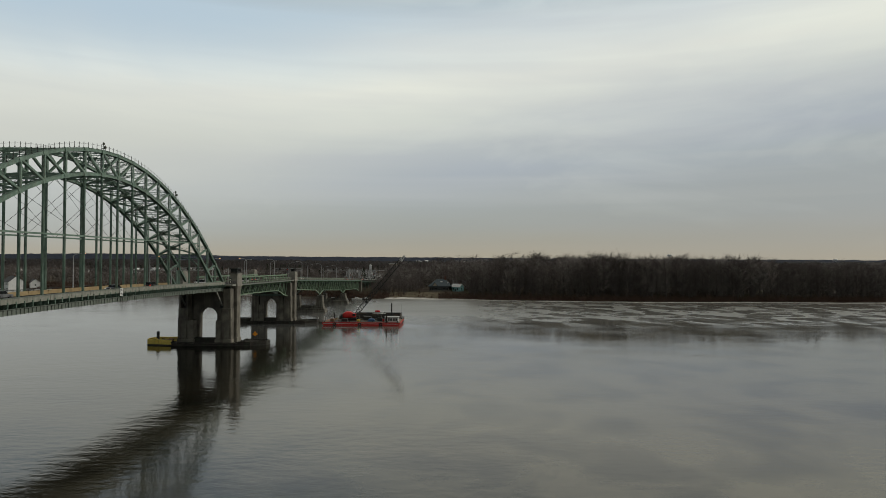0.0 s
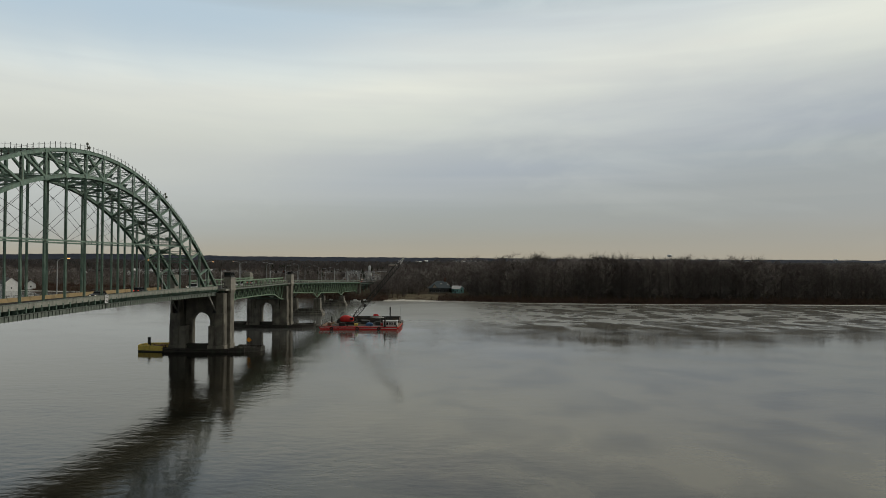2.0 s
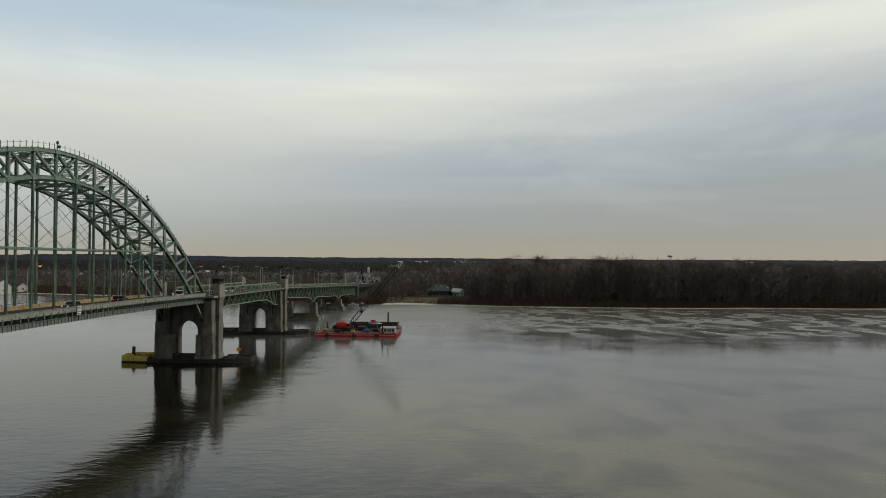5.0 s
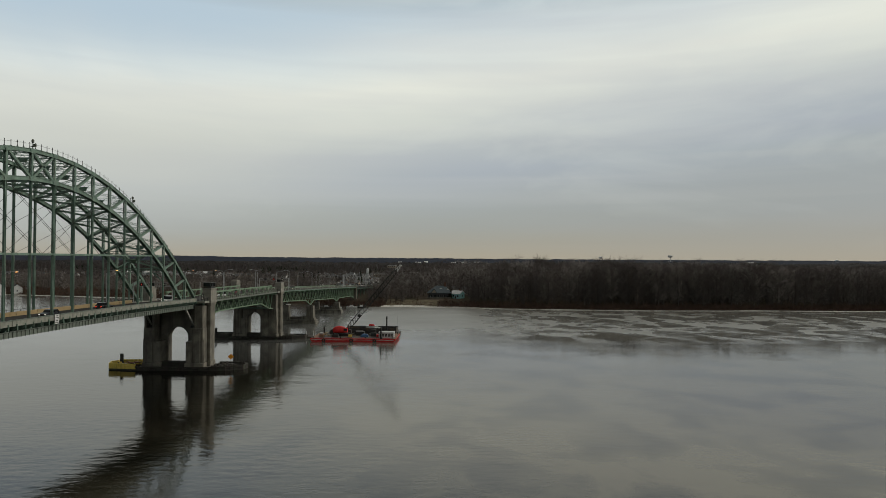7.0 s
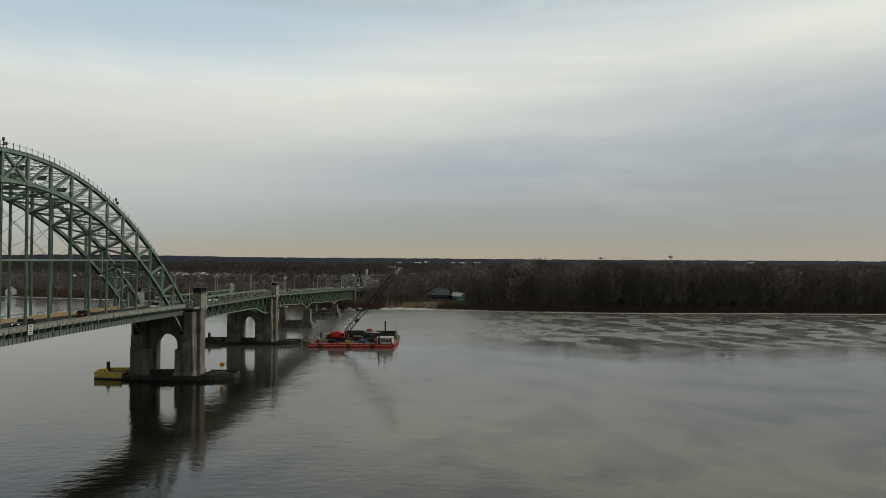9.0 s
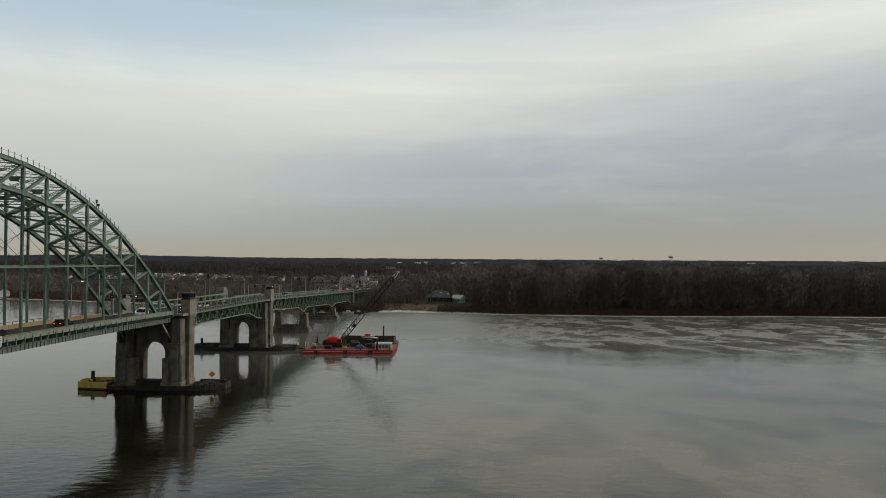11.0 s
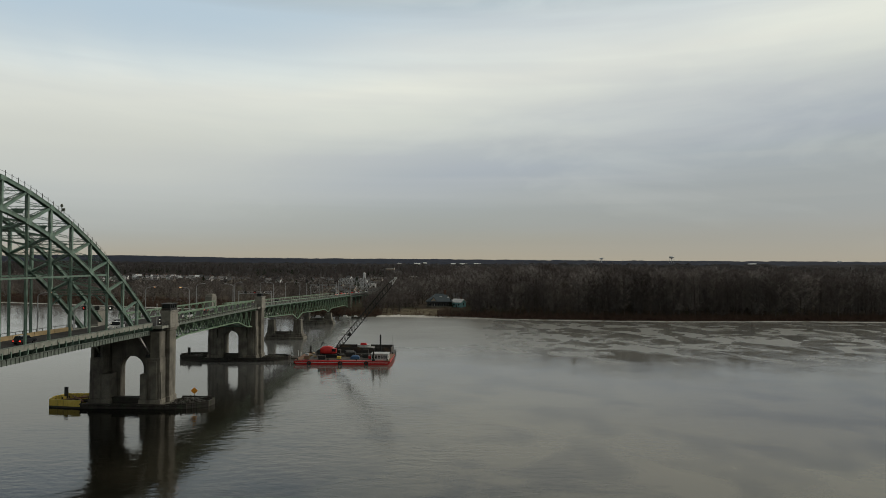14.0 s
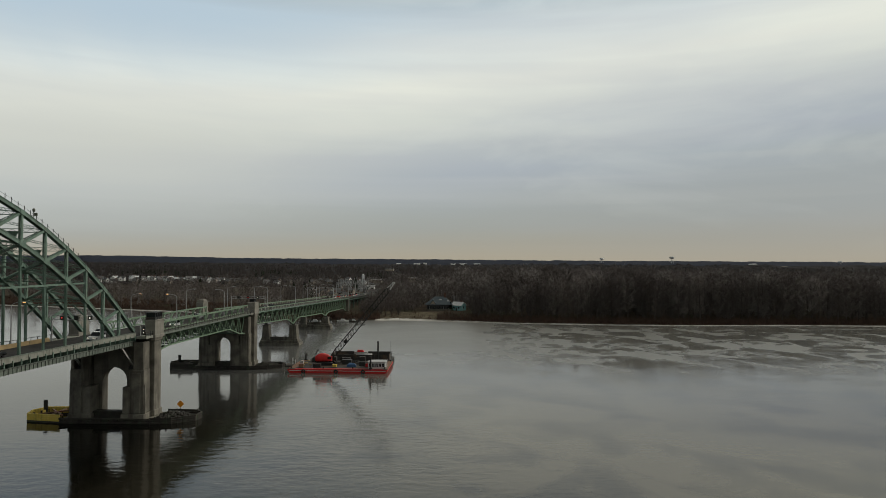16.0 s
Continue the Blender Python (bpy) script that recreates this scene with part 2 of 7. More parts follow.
    l.new(sky_sheen.outputs[2], b.inputs["Base Color"])
    return m


GREEN = material("green_paint", (0.098, 0.165, 0.130), (0.205, 0.300, 0.240), 1.4, 0.55, bump=0.01, streaks=0.45, stain=(0.10, 0.066, 0.038))
BRIGHT_GREEN = material("bright_green_paint", (0.125, 0.205, 0.130), (0.220, 0.315, 0.208), 1.2, 0.55, bump=0.01, streaks=0.35, stain=(0.09, 0.07, 0.045))
# bridge green darkened to stand for the shade between and behind the trusses
SHADED_GREEN = material("shaded_green_paint", (0.030, 0.045, 0.034), (0.060, 0.085, 0.064), 1.5, 0.7, bump=0.01, streaks=0.4, stain=(0.03, 0.025, 0.02))
PALE_GREEN = material("faded_green_paint", (0.12, 0.145, 0.12), (0.195, 0.225, 0.19), 1.1, 0.6, bump=0.01, streaks=0.5, stain=(0.07, 0.062, 0.05))
DARK_STEEL = material("dark_steel", (0.018, 0.020, 0.019), (0.04, 0.043, 0.04), 0.8, 0.6, bump=0.01, stain=(0.05, 0.032, 0.022))
PALE_STRUT = material("pale_strut_paint", (0.38, 0.39, 0.36), (0.50, 0.51, 0.47), 1.0, 0.8, bump=0.01, streaks=0.4, stain=(0.2, 0.19, 0.16))
CONCRETE = material("weathered_concrete", (0.088, 0.082, 0.067), (0.25, 0.232, 0.190), 3.0, 0.85, bump=0.03, fine=0.25, streaks=0.85, stain=(0.045, 0.040, 0.032))
STONE = material("pale_stone", (0.20, 0.19, 0.163), (0.31, 0.295, 0.253), 1.6, 0.85, bump=0.03, fine=0.2, streaks=0.4, stain=(0.12, 0.11, 0.09))
PARAPET = material("parapet_concrete", (0.205, 0.213, 0.178), (0.325, 0.332, 0.285), 1.2, 0.8, bump=0.02, streaks=0.6, stain=(0.09, 0.085, 0.07))
RAIL_GREY = material("grey_green_steel", (0.080, 0.088, 0.066), (0.140, 0.146, 0.112), 1.1, 0.6, bump=0.01, streaks=0.4, stain=(0.06, 0.05, 0.04))
TAN = material("tan_barrier", (0.30, 0.215, 0.10), (0.40, 0.30, 0.16), 1.5, 0.8, bump=0.02, stain=(0.20, 0.15, 0.08))
ASPHALT = material("asphalt", (0.042, 0.042, 0.042), (0.070, 0.068, 0.064), 2.5, 0.9, matte=True, bump=0.02, stain=(0.035, 0.035, 0.036))
TIMBER = material("wet_timber", (0.022, 0.019, 0.016), (0.055, 0.047, 0.038), 0.9, 0.75, bump=0.05, fine=0.15, stain=(0.045, 0.055, 0.035), vary=0.35)
YELLOW = material("yellow_paint", (0.68, 0.50, 0.08), (0.80, 0.62, 0.14), 1.2, 0.6, bump=0.01, streaks=0.5, stain=(0.14, 0.10, 0.035))
ORANGE_BOARD = material("orange_board", (0.88, 0.30, 0.01), (0.92, 0.36, 0.02), 0.5, 0.6, bump=0.0)
RED = material("red_paint", (0.58, 0.018, 0.018), (0.70, 0.034, 0.032), 1.2, 0.5, bump=0.01, streaks=0.3, stain=(0.16, 0.03, 0.02))
WHITE = material("white_paint", (0.55, 0.56, 0.55), (0.70, 0.70, 0.68), 0.8, 0.6, bump=0.01, streaks=0.25, stain=(0.3, 0.29, 0.26))
BLACK = material("black_rubber", (0.012, 0.012, 0.013), (0.028, 0.028, 0.028), 0.5, 0.85, bump=0.02)
DECK_PLATE = material("deck_plate", (0.030, 0.029, 0.027), (0.068, 0.062, 0.056), 1.8, 0.75, bump=0.02, stain=(0.12, 0.085, 0.055))
TAN_DECK = material("worn_deck_edge", (0.17, 0.10, 0.06), (0.26, 0.17, 0.10), 1.1, 0.75, bump=0.02, stain=(0.20, 0.04, 0.03))
GLASS_DARK = material("dark_glass", (0.012, 0.014, 0.016), (0.02, 0.023, 0.026), 1.0, 0.1, bump=0.0)
GALVANISED = material("galvanised_steel", (0.36, 0.37, 0.37), (0.48, 0.48, 0.48), 0.6, 0.5, metal=0.0, bump=0.0)
BLUE_TARP = material("blue_plastic", (0.03, 0.09, 0.20), (0.05, 0.13, 0.27), 0.6, 0.5, bump=0.02)
BARK = material("winter_bark", (0.075, 0.065, 0.058), (0.145, 0.128, 0.115), 2.0, 0.9, bump=0.02, vary=0.30, matte=True)
TWIG_PALE = material("silvery_twigs", (0.19, 0.170, 0.160), (0.35, 0.320, 0.303), 10.0, 0.95, bump=0.0, vary=0.3, matte=True, tall=0.5)
TWIG_DARK = material("dark_twigs", (0.095, 0.083, 0.077), (0.20, 0.174, 0.162), 10.0, 0.95, bump=0.0, vary=0.3, matte=True, tall=0.5)
TWIG = material("bare_twigs", (0.13, 0.114, 0.106), (0.285, 0.252, 0.238), 10.0, 0.95, bump=0.0, vary=0.45, matte=True, tall=0.3)
EVERGREEN = material("evergreen_needles", (0.018, 0.026, 0.015), (0.034, 0.045, 0.025), 1.0, 0.9, bump=0.0, vary=0.25, matte=True)
SCRUB = material("dry_scrub", (0.080, 0.052, 0.041), (0.160, 0.108, 0.084), 3.0, 0.95, bump=0.0, matte=True)
EARTH = material("leaf_litter", (0.055, 0.043, 0.033), (0.100, 0.080, 0.061), 12.0, 0.95, matte=True, bump=0.05, fine=0.8, stain=(0.060, 0.062, 0.036))
DRY_GRASS = material("dry_grass", (0.12, 0.10, 0.07), (0.20, 0.175, 0.125), 3.0, 0.95, matte=True, bump=0.04, fine=0.4, stain=(0.07, 0.052, 0.038))
SAND = material("wet_sand_beach", (0.55, 0.535, 0.50), (0.70, 0.685, 0.65), 4.0, 0.9, bump=0.02, stain=(0.24, 0.21, 0.17))
FAR_WOODS = material("far_bare_woods", (0.016, 0.0145, 0.0155), (0.050, 0.044, 0.0445), 28.0, 0.95, matte=True, bump=1.5, fine=6.0, stain=(0.015, 0.017, 0.015))
# the blue of distant haze is mixed into the ridge's own colour
HAZE_BLUE_HILLS = material("far_ridge_haze_blue", (0.014, 0.019, 0.035), (0.038, 0.043, 0.061), 45.0, 0.95, matte=True, bump=0.0, fine=20.0)
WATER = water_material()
TAIL_GLOW = glowing("lit_tail_lamp", (1.0, 0.06, 0.03), 1.6)
HEAD_GLOW = glowing("lit_headlamp", (1.0, 0.90, 0.72), 0.9)
LAMP_ORANGE = glowing("sodium_lamp", (1.0, 0.45, 0.13), 3.0)
LAMP_RED = glowing("red_signal", (0.9, 0.05, 0.04), 0.6)
LAMP_WHITE = glowing("white_lamp", (1.0, 0.93, 0.8), 0.9)


# ---- mesh building ----
class Build:
    """Collects boxes, beams and tubes, in world metres, for one mesh."""

    def __init__(self):
        self.v, self.f = [], []

    def add(self, verts, faces):
        k = len(self.v)
        self.v += [tuple(p) for p in verts]
        self.f += [tuple(i + k for i in f) for f in faces]
        return self

    def box(self, x0, x1, y0, y1, z0, z1, bevel=0.0):
        if bevel:
            b = bevel
            rings = []
            for z, s in ((z0, b), (z0 + b, 0), (z1 - b, 0), (z1, b)):
                rings.append([(x0 + b, y0 + s, z), (x1 - b, y0 + s, z), (x1 - s, y0 + b, z), (x1 - s, y1 - b, z),
                              (x1 - b, y1 - s, z), (x0 + b, y1 - s, z), (x0 + s, y1 - b, z), (x0 + s, y0 + b, z)])
            return self.loft(rings)
        c = [(x, y, z) for z in (z0, z1) for y in (y0, y1) for x in (x0, x1)]
        return self.add(c, ((0, 2, 3, 1), (4, 5, 7, 6), (0, 1, 5, 4), (2, 6, 7, 3), (0, 4, 6, 2), (1, 3, 7, 5)))

    def loft(self, rings, caps=True):
        m = len(rings[0])
        faces = [(r * m + i, r * m + (i + 1) % m, (r + 1) * m + (i + 1) % m, (r + 1) * m + i) for r in range(len(rings) - 1) for i in range(m)]
        if caps:
            faces += [tuple(range(m))[::-1], tuple(range((len(rings) - 1) * m, len(rings) * m))]
        return self.add([p for r in rings for p in r], faces)

    def beam(self, a, b, w, h=None, up=(0, 0, 1), taper=1.0):
        """A rectangular bar from a to b: w across, h along up."""
        a, b = Vector(a), Vector(b)
        d = (b - a).normalized()
        u = Vector(up)
        if abs(d.dot(u)) > 0.98:
            u = Vector((0, 1, 0)) if abs(d.y) < 0.9 else Vector((1, 0, 0))
        s = d.cross(u).normalized()
        t = s.cross(d)
        h = w if h is None else h
        rings = [[p + s * i * w / 2 * k + t * j * h / 2 * k for i, j in ((-1, -1), (1, -1), (1, 1), (-1, 1))] for p, k in ((a, 1.0), (b, taper))]
        return self.loft(rings)

    def ibar(self, a, b, w, h, t=0.1):
        """An I-shaped upright bar: flanges w wide, h apart along y."""
        p = [(-w / 2, -h / 2), (w / 2, -h / 2), (w / 2, -h / 2 + t), (t / 2, -h / 2 + t), (t / 2, h / 2 - t), (w / 2, h / 2 - t),
             (w / 2, h / 2), (-w / 2, h / 2), (-w / 2, h / 2 - t), (-t / 2, h / 2 - t), (-t / 2, -h / 2 + t), (-w / 2, -h / 2 + t)]
        k = len(self.v)
        for c in (a, b):
            self.v += [(c[0] + x, c[1] + y, c[2]) for x, y in p]
        self.f += [(k + i, k + (i + 1) % 12, k + 12 + (i + 1) % 12, k + 12 + i) for i in range(12)]
        return self

    def tube(self, path, r, n=8, r2=None):
        path = [Vector(p) for p in path]
        rings = []
        for i, p in enumerate(path):
            d = (path[min(i + 1, len(path) - 1)] - path[max(i - 1, 0)]).normalized()
            u = Vector((0, 0, 1)) if abs(d.z) < 0.9 else Vector((0, 1, 0))
            s = d.cross(u).normalized()
            t = s.cross(d)
            k = r if r2 is None else r + (r2 - r) * i / (len(path) - 1)
            rings.append([p + s * math.cos(2 * math.pi * j / n) * k + t * math.sin(2 * math.pi * j / n) * k for j in range(n)])
        return self.loft(rings)

    def lathe(self, c, rings, n=14):
        """Round about the upright through c: rows of (radius, height)."""
        return self.loft([[(c[0] + r * math.cos(2 * math.pi * j / n), c[1] + r * math.sin(2 * math.pi * j / n), c[2] + z) for j in range(n)] for r, z in rings])

    def plate(self, outline, axis, lo, hi):
        """An outline drawn out along an axis: for x it holds (y, z), for y (x, z), for z (x, y)."""
        def at(p, q):
            return {"x": (q, p[0], p[1]), "y": (p[0], q, p[1]), "z": (p[0], p[1], q)}[axis]
        return self.loft([[at(p, lo) for p in outline], [at(p, hi) for p in outline]])

    def mesh(self, name, mat, origin=(0, 0, 0), smooth=False):
        me = bpy.data.meshes.new(name)
        o = Vector(origin)
        me.from_pydata([tuple(Vector(p) - o) for p in self.v], [], self.f)
        me.materials.append(mat)
        bm = bmesh.new()
        bm.from_mesh(me)
        bmesh.ops.recalc_face_normals(bm, faces=bm.faces)
        bm.to_mesh(me)
        bm.free()
        if smooth:
            me.shade_smooth()
        return me


def thing(name, label, category, at=(0, 0, 0), group="", kind=""):
    ob = new(name)
    ob.empty_display_size = 0.2
    ob.location = at
    return tagged(ob, label, category, group, kind)


def base_of(ob):
    p = Vector((0, 0, 0))
    while ob:
        p += ob.location
        ob = ob.parent
    return p


def part(name, b, mat, parent, label="", smooth=False, kind=""):
    """One mesh, given in world metres, under a thing or under a part."""
    ob = new(name, b.mesh(name, mat, base_of(parent), smooth))
    ob.parent = parent
    return tagged(ob, label, kind=kind)


def solid(name, b, mat, label, category, group="", kind="", smooth=False, at=(0, 0, 0)):
    ob = new(name, b.mesh(name, mat, at, smooth))
    ob.location = at
    return tagged(ob, label, category, group, kind)


def again(ob, name, at, parent, turn=None):
    """Another piece on the same mesh, moved by a vector within its thing."""
    o = new(name, ob.data)
    o.parent = parent
    o.location = at
    if turn:
        o.rotation_euler = turn
    return o


def side(v):
    return 1 if v > 0 else -1


# ---- river and land ----
def grid_mesh(name, xs, ys, height, mat):
    verts = [(x, y, height(x, y)) for y in ys for x in xs]
    m = len(xs)
    faces = [(j * m + i, j * m + i + 1, (j + 1) * m + i + 1, (j + 1) * m + i) for j in range(len(ys) - 1) for i in range(m - 1)]
    me = bpy.data.meshes.new(name)
    me.from_pydata(verts, [], faces)
    me.materials.append(mat)
    me.shade_smooth()
    return new(name, me)


SHORE = ((-4800, 800), (-1500, 520), (-600, 440), (-296, 388), (-120, 330), (-30, 285), (4, 268), (28, 272), (44, 274), (88, 262), (146, 252), (210, 249),
         (295, 255), (345, 256), (520, 268), (900, 300), (1600, 380), (4800, 800))


def shore(x):
    for (x0, y0), (x1, y1) in zip(SHORE, SHORE[1:]):
        if x <= x1:
            return y0 + (y1 - y0) * (x - x0) / (x1 - x0) + 1.6 * noise.noise((x * 0.05, 3.3, 0)) + 0.5 * noise.noise((x * 0.3, 1.3, 0))
    return 800


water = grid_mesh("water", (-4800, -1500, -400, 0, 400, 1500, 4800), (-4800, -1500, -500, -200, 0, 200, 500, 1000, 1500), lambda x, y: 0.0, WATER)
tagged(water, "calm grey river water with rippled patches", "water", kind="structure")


def land_height(x, d):
    """Height of the land d metres behind the waterline."""
    if d < 0:
        return -0.9
    rise = min(d, 3.0) * 0.22 + max(0, min(d - 3, 16)) * 0.23 + max(0, min(d - 19, 120)) * 0.012
    rise += 0.25 * noise.noise((x * 0.06, d * 0.08, 0.5)) * min(d * 0.2, 1)
    return rise


def make_ground():
    steps = [-6, 0, 1.0, 3, 5, 8, 12, 17, 25, 45, 80, 140, 260, 480, 900, 1700, 3000, 4000]
    xs = [-4800, -3000, -1800, -1100] + list(range(-700, 900, 6)) + [1100, 1800, 3000, 4800]
    verts, faces = [], []
    for d in steps:
        for x in xs:
            y = shore(x) + d
            verts.append((x, y, land_height(x, d)))
    m = len(xs)
    for j in range(len(steps) - 1):
        for i in range(m - 1):
            faces.append((j * m + i, j * m + i + 1, (j + 1) * m + i + 1, (j + 1) * m + i))
    me = bpy.data.meshes.new("ground")
    me.from_pydata(verts, [], faces)
    me.materials.append(EARTH)
    me.shade_smooth()
    tagged(new("ground", me), "brown leaf-littered winter ground behind the river bank", "ground", kind="structure")


make_ground()


def make_beach():
    xs = list(range(-700, 900, 3))
    verts, faces = [], []
    for d0, lift in ((-0.8, 0.05), (0.6, 0.14), (1.0, 0.05)):
        for x in xs:
            wide = 0.5 + 0.7 * noise.noise((x * 0.03, 7.7, 0))
            grow = 4.0 * math.exp(-((x - 60) / 30) ** 2)
            d = d0 + (wide + grow if d0 > 0.8 else 0)
            verts.append((x, shore(x) + d, max(land_height(x, d), -0.05) + lift - (0.6 if -40 < x < 27 else 0)))
    m = len(xs)
    for j in range(2):
        for i in range(m - 1):
            faces.append((j * m + i, j * m + i + 1, (j + 1) * m + i + 1, (j + 1) * m + i))
    me = bpy.data.meshes.new("beach")
    me.from_pydata(verts, [], faces)
    me.materials.append(SAND)
    me.shade_smooth()
    tagged(new("beach", me), "narrow strip of pale sand along the waterline", "beach", kind="structure")


make_beach()


def make_lawn():
    """Winter-dry grass between the house and the beach."""
    xs, ds = [30 + i * 1.5 for i in range(27)], [2.5 + i * 1.5 for i in range(12)]
    verts = [(x, shore(x) + d + 1.2 * noise.noise((x * 0.2, d, 3)), land_height(x, d) + 0.12 - (0.3 if d in (ds[0], ds[-1]) or x in (xs[0], xs[-1]) else 0)) for d in ds for x in xs]
    m = len(xs)
    faces = [(j * m + i, j * m + i + 1, (j + 1) * m + i + 1, (j + 1) * m + i) for j in range(len(ds) - 1) for i in range(m - 1)]
    me = bpy.data.meshes.new("lawn")
    me.from_pydata(verts, [], faces)
    me.materials.append(DRY_GRASS)
    me.shade_smooth()
    tagged(new("lawn", me), "pale dry winter grass above the beach", "lawn", kind="structure")


make_lawn()


def far_crowns():
    """Loose leafless crowns over the far woods: upright fans of twigs."""
    r = random.Random(31)
    v, f = [], []
    for i in range(5200):
        y = 640 + 1500 * r.random() ** 1.7
        x = 70 + r.uniform(-0.80, 0.75) * (y + 220)
        z = 3 + max(0, y - 900) * 0.006
        tall, wide = r.uniform(10, 19), r.uniform(3.5, 7)
        if x < -10 and y < 870 or (x < 120 and y < 760):
            tall *= 0.3 if -430 < x < -190 and y < 770 else 0.5
        for n in range(22):
            a, b = r.uniform(0, 6.28), r.uniform(0.1, 1.0)
            p = (x + math.cos(a) * wide * b * 0.25, y + math.sin(a) * wide * b * 0.25, z + tall * r.uniform(0.05, 0.4))
            q = (x + math.cos(a) * wide * b, y + math.sin(a) * wide * b, z + tall * (1.02 - 0.35 * b * b) * r.uniform(0.85, 1.0))
            w = r.uniform(0.15, 0.42)
            k = len(v)
            v += [(p[0] - w, p[1], p[2]), (p[0] + w, p[1], p[2]), (q[0] + w * 0.25, q[1], q[2]), (q[0] - w * 0.25, q[1], q[2])]
            f.append((k, k + 1, k + 2, k + 3))
    me = bpy.data.meshes.new("far_crowns")
    me.from_pydata(v, [], f)
    me.materials.append(TWIG)
    tagged(new("far_trees", me), "bare brown crowns of distant winter trees", "woods", kind="stuff")


def make_far_woods():
    def top(x, y):
        h = 5 + 5 * noise.noise((x * 0.012, y * 0.012, 0)) + 4 * noise.noise((x * 0.05, y * 0.05, 2)) + 7 * random.random() ** 2
        far = max(0, y - 1500) / 3300
        hill = (50 + 14 / (1 + math.exp(-(x - 250) / 150))) * far + 12 * far * math.exp(-((x + 1400) / 900) ** 2)
        return h + hill + min(0, (y - 740) * 0.12)
    xs = [-4700 + i * 60 for i in range(53)] + [-1500 + i * 11 for i in range(246)] + [1250 + i * 60 for i in range(58)]
    ys = [690, 700, 712, 726] + [745 + 12 * i * (1 + i * 0.025) for i in range(60)]
    ys = [y for y in ys if y < 3300]
    ob = grid_mesh("far_woods", xs, ys, top, FAR_WOODS)
    ob.data.shade_flat()
    tagged(ob, "bare winter woods spreading to the skyline", "woods", kind="stuff")
    far_crowns()
    xs = [-4700 + i * 24 for i in range(394)]

    def ridge(x, y):
        d = (y - 3300) / 1000
        return 18 + d * (29 + 15 * math.exp(-((x + 2350) / 750) ** 2) - 4 / (1 + math.exp(-(x - 250) / 200))) + 3 * noise.noise((x * 0.006, y * 0.01, 4)) + 3.0 * noise.noise((x * 0.02, y * 0.01, 9)) + 2.5 * random.random()
    ob = grid_mesh("backdrop", xs, [3250, 3450, 3650, 3850, 4050, 4200, 4300], ridge, HAZE_BLUE_HILLS)
    tagged(ob, "low wooded ridge on the horizon, tinted blue for haze", "ridge", kind="structure")


make_far_woods()


# ---- the arch span ----
NEAR, FAR = 5.3, -7.1
MID = (NEAR + FAR) / 2
PANEL, PANELS, END = 6.955, 21, -2.4
CROWN = END - PANEL * PANELS / 2


def node(k):
    return END - PANEL * k


def top_z(y):
    return 52.25 - 0.00595 * (y - CROWN) ** 2 + 2.8e-8 * (y - CROWN) ** 4


def low_z(y):
    return 47.15 - 0.0064 * (y - CROWN) ** 2


def road_z(y):
    """Height of the roadway along the bridge."""
    if y < 0:
        return 20.85 - 0.75 * ((y + 76) / 76) ** 2
    if y < 80:
        return 20.1 - 0.0085 * y
    if y < 400:
        return 19.42 - 0.03 * (y - 80)
    return 9.82 - 0.042 * (y - 400)


def chord(x, height, k0, k1, w, h, lip):
    """A boxed chord with cover plates that stand proud at both sides."""
    b = Build()
    for k in range(k0, k1):
        y0, y1 = node(k), node(k + 1)
        a, c = (x, y0, height(y0)), (x, y1, height(y1))
        b.beam(a, c, w, h)
        for s in (1, -1):
            n = Vector((0, a[2] - c[2], c[1] - a[1])).normalized() * (h / 2 - 0.05) * s
            b.beam(Vector(a) + n, Vector(c) + n, w + lip, 0.10)
    return b


arch = thing("arch_span", "green painted steel tied arch of a river bridge", "bridge", (MID, CROWN, 0))
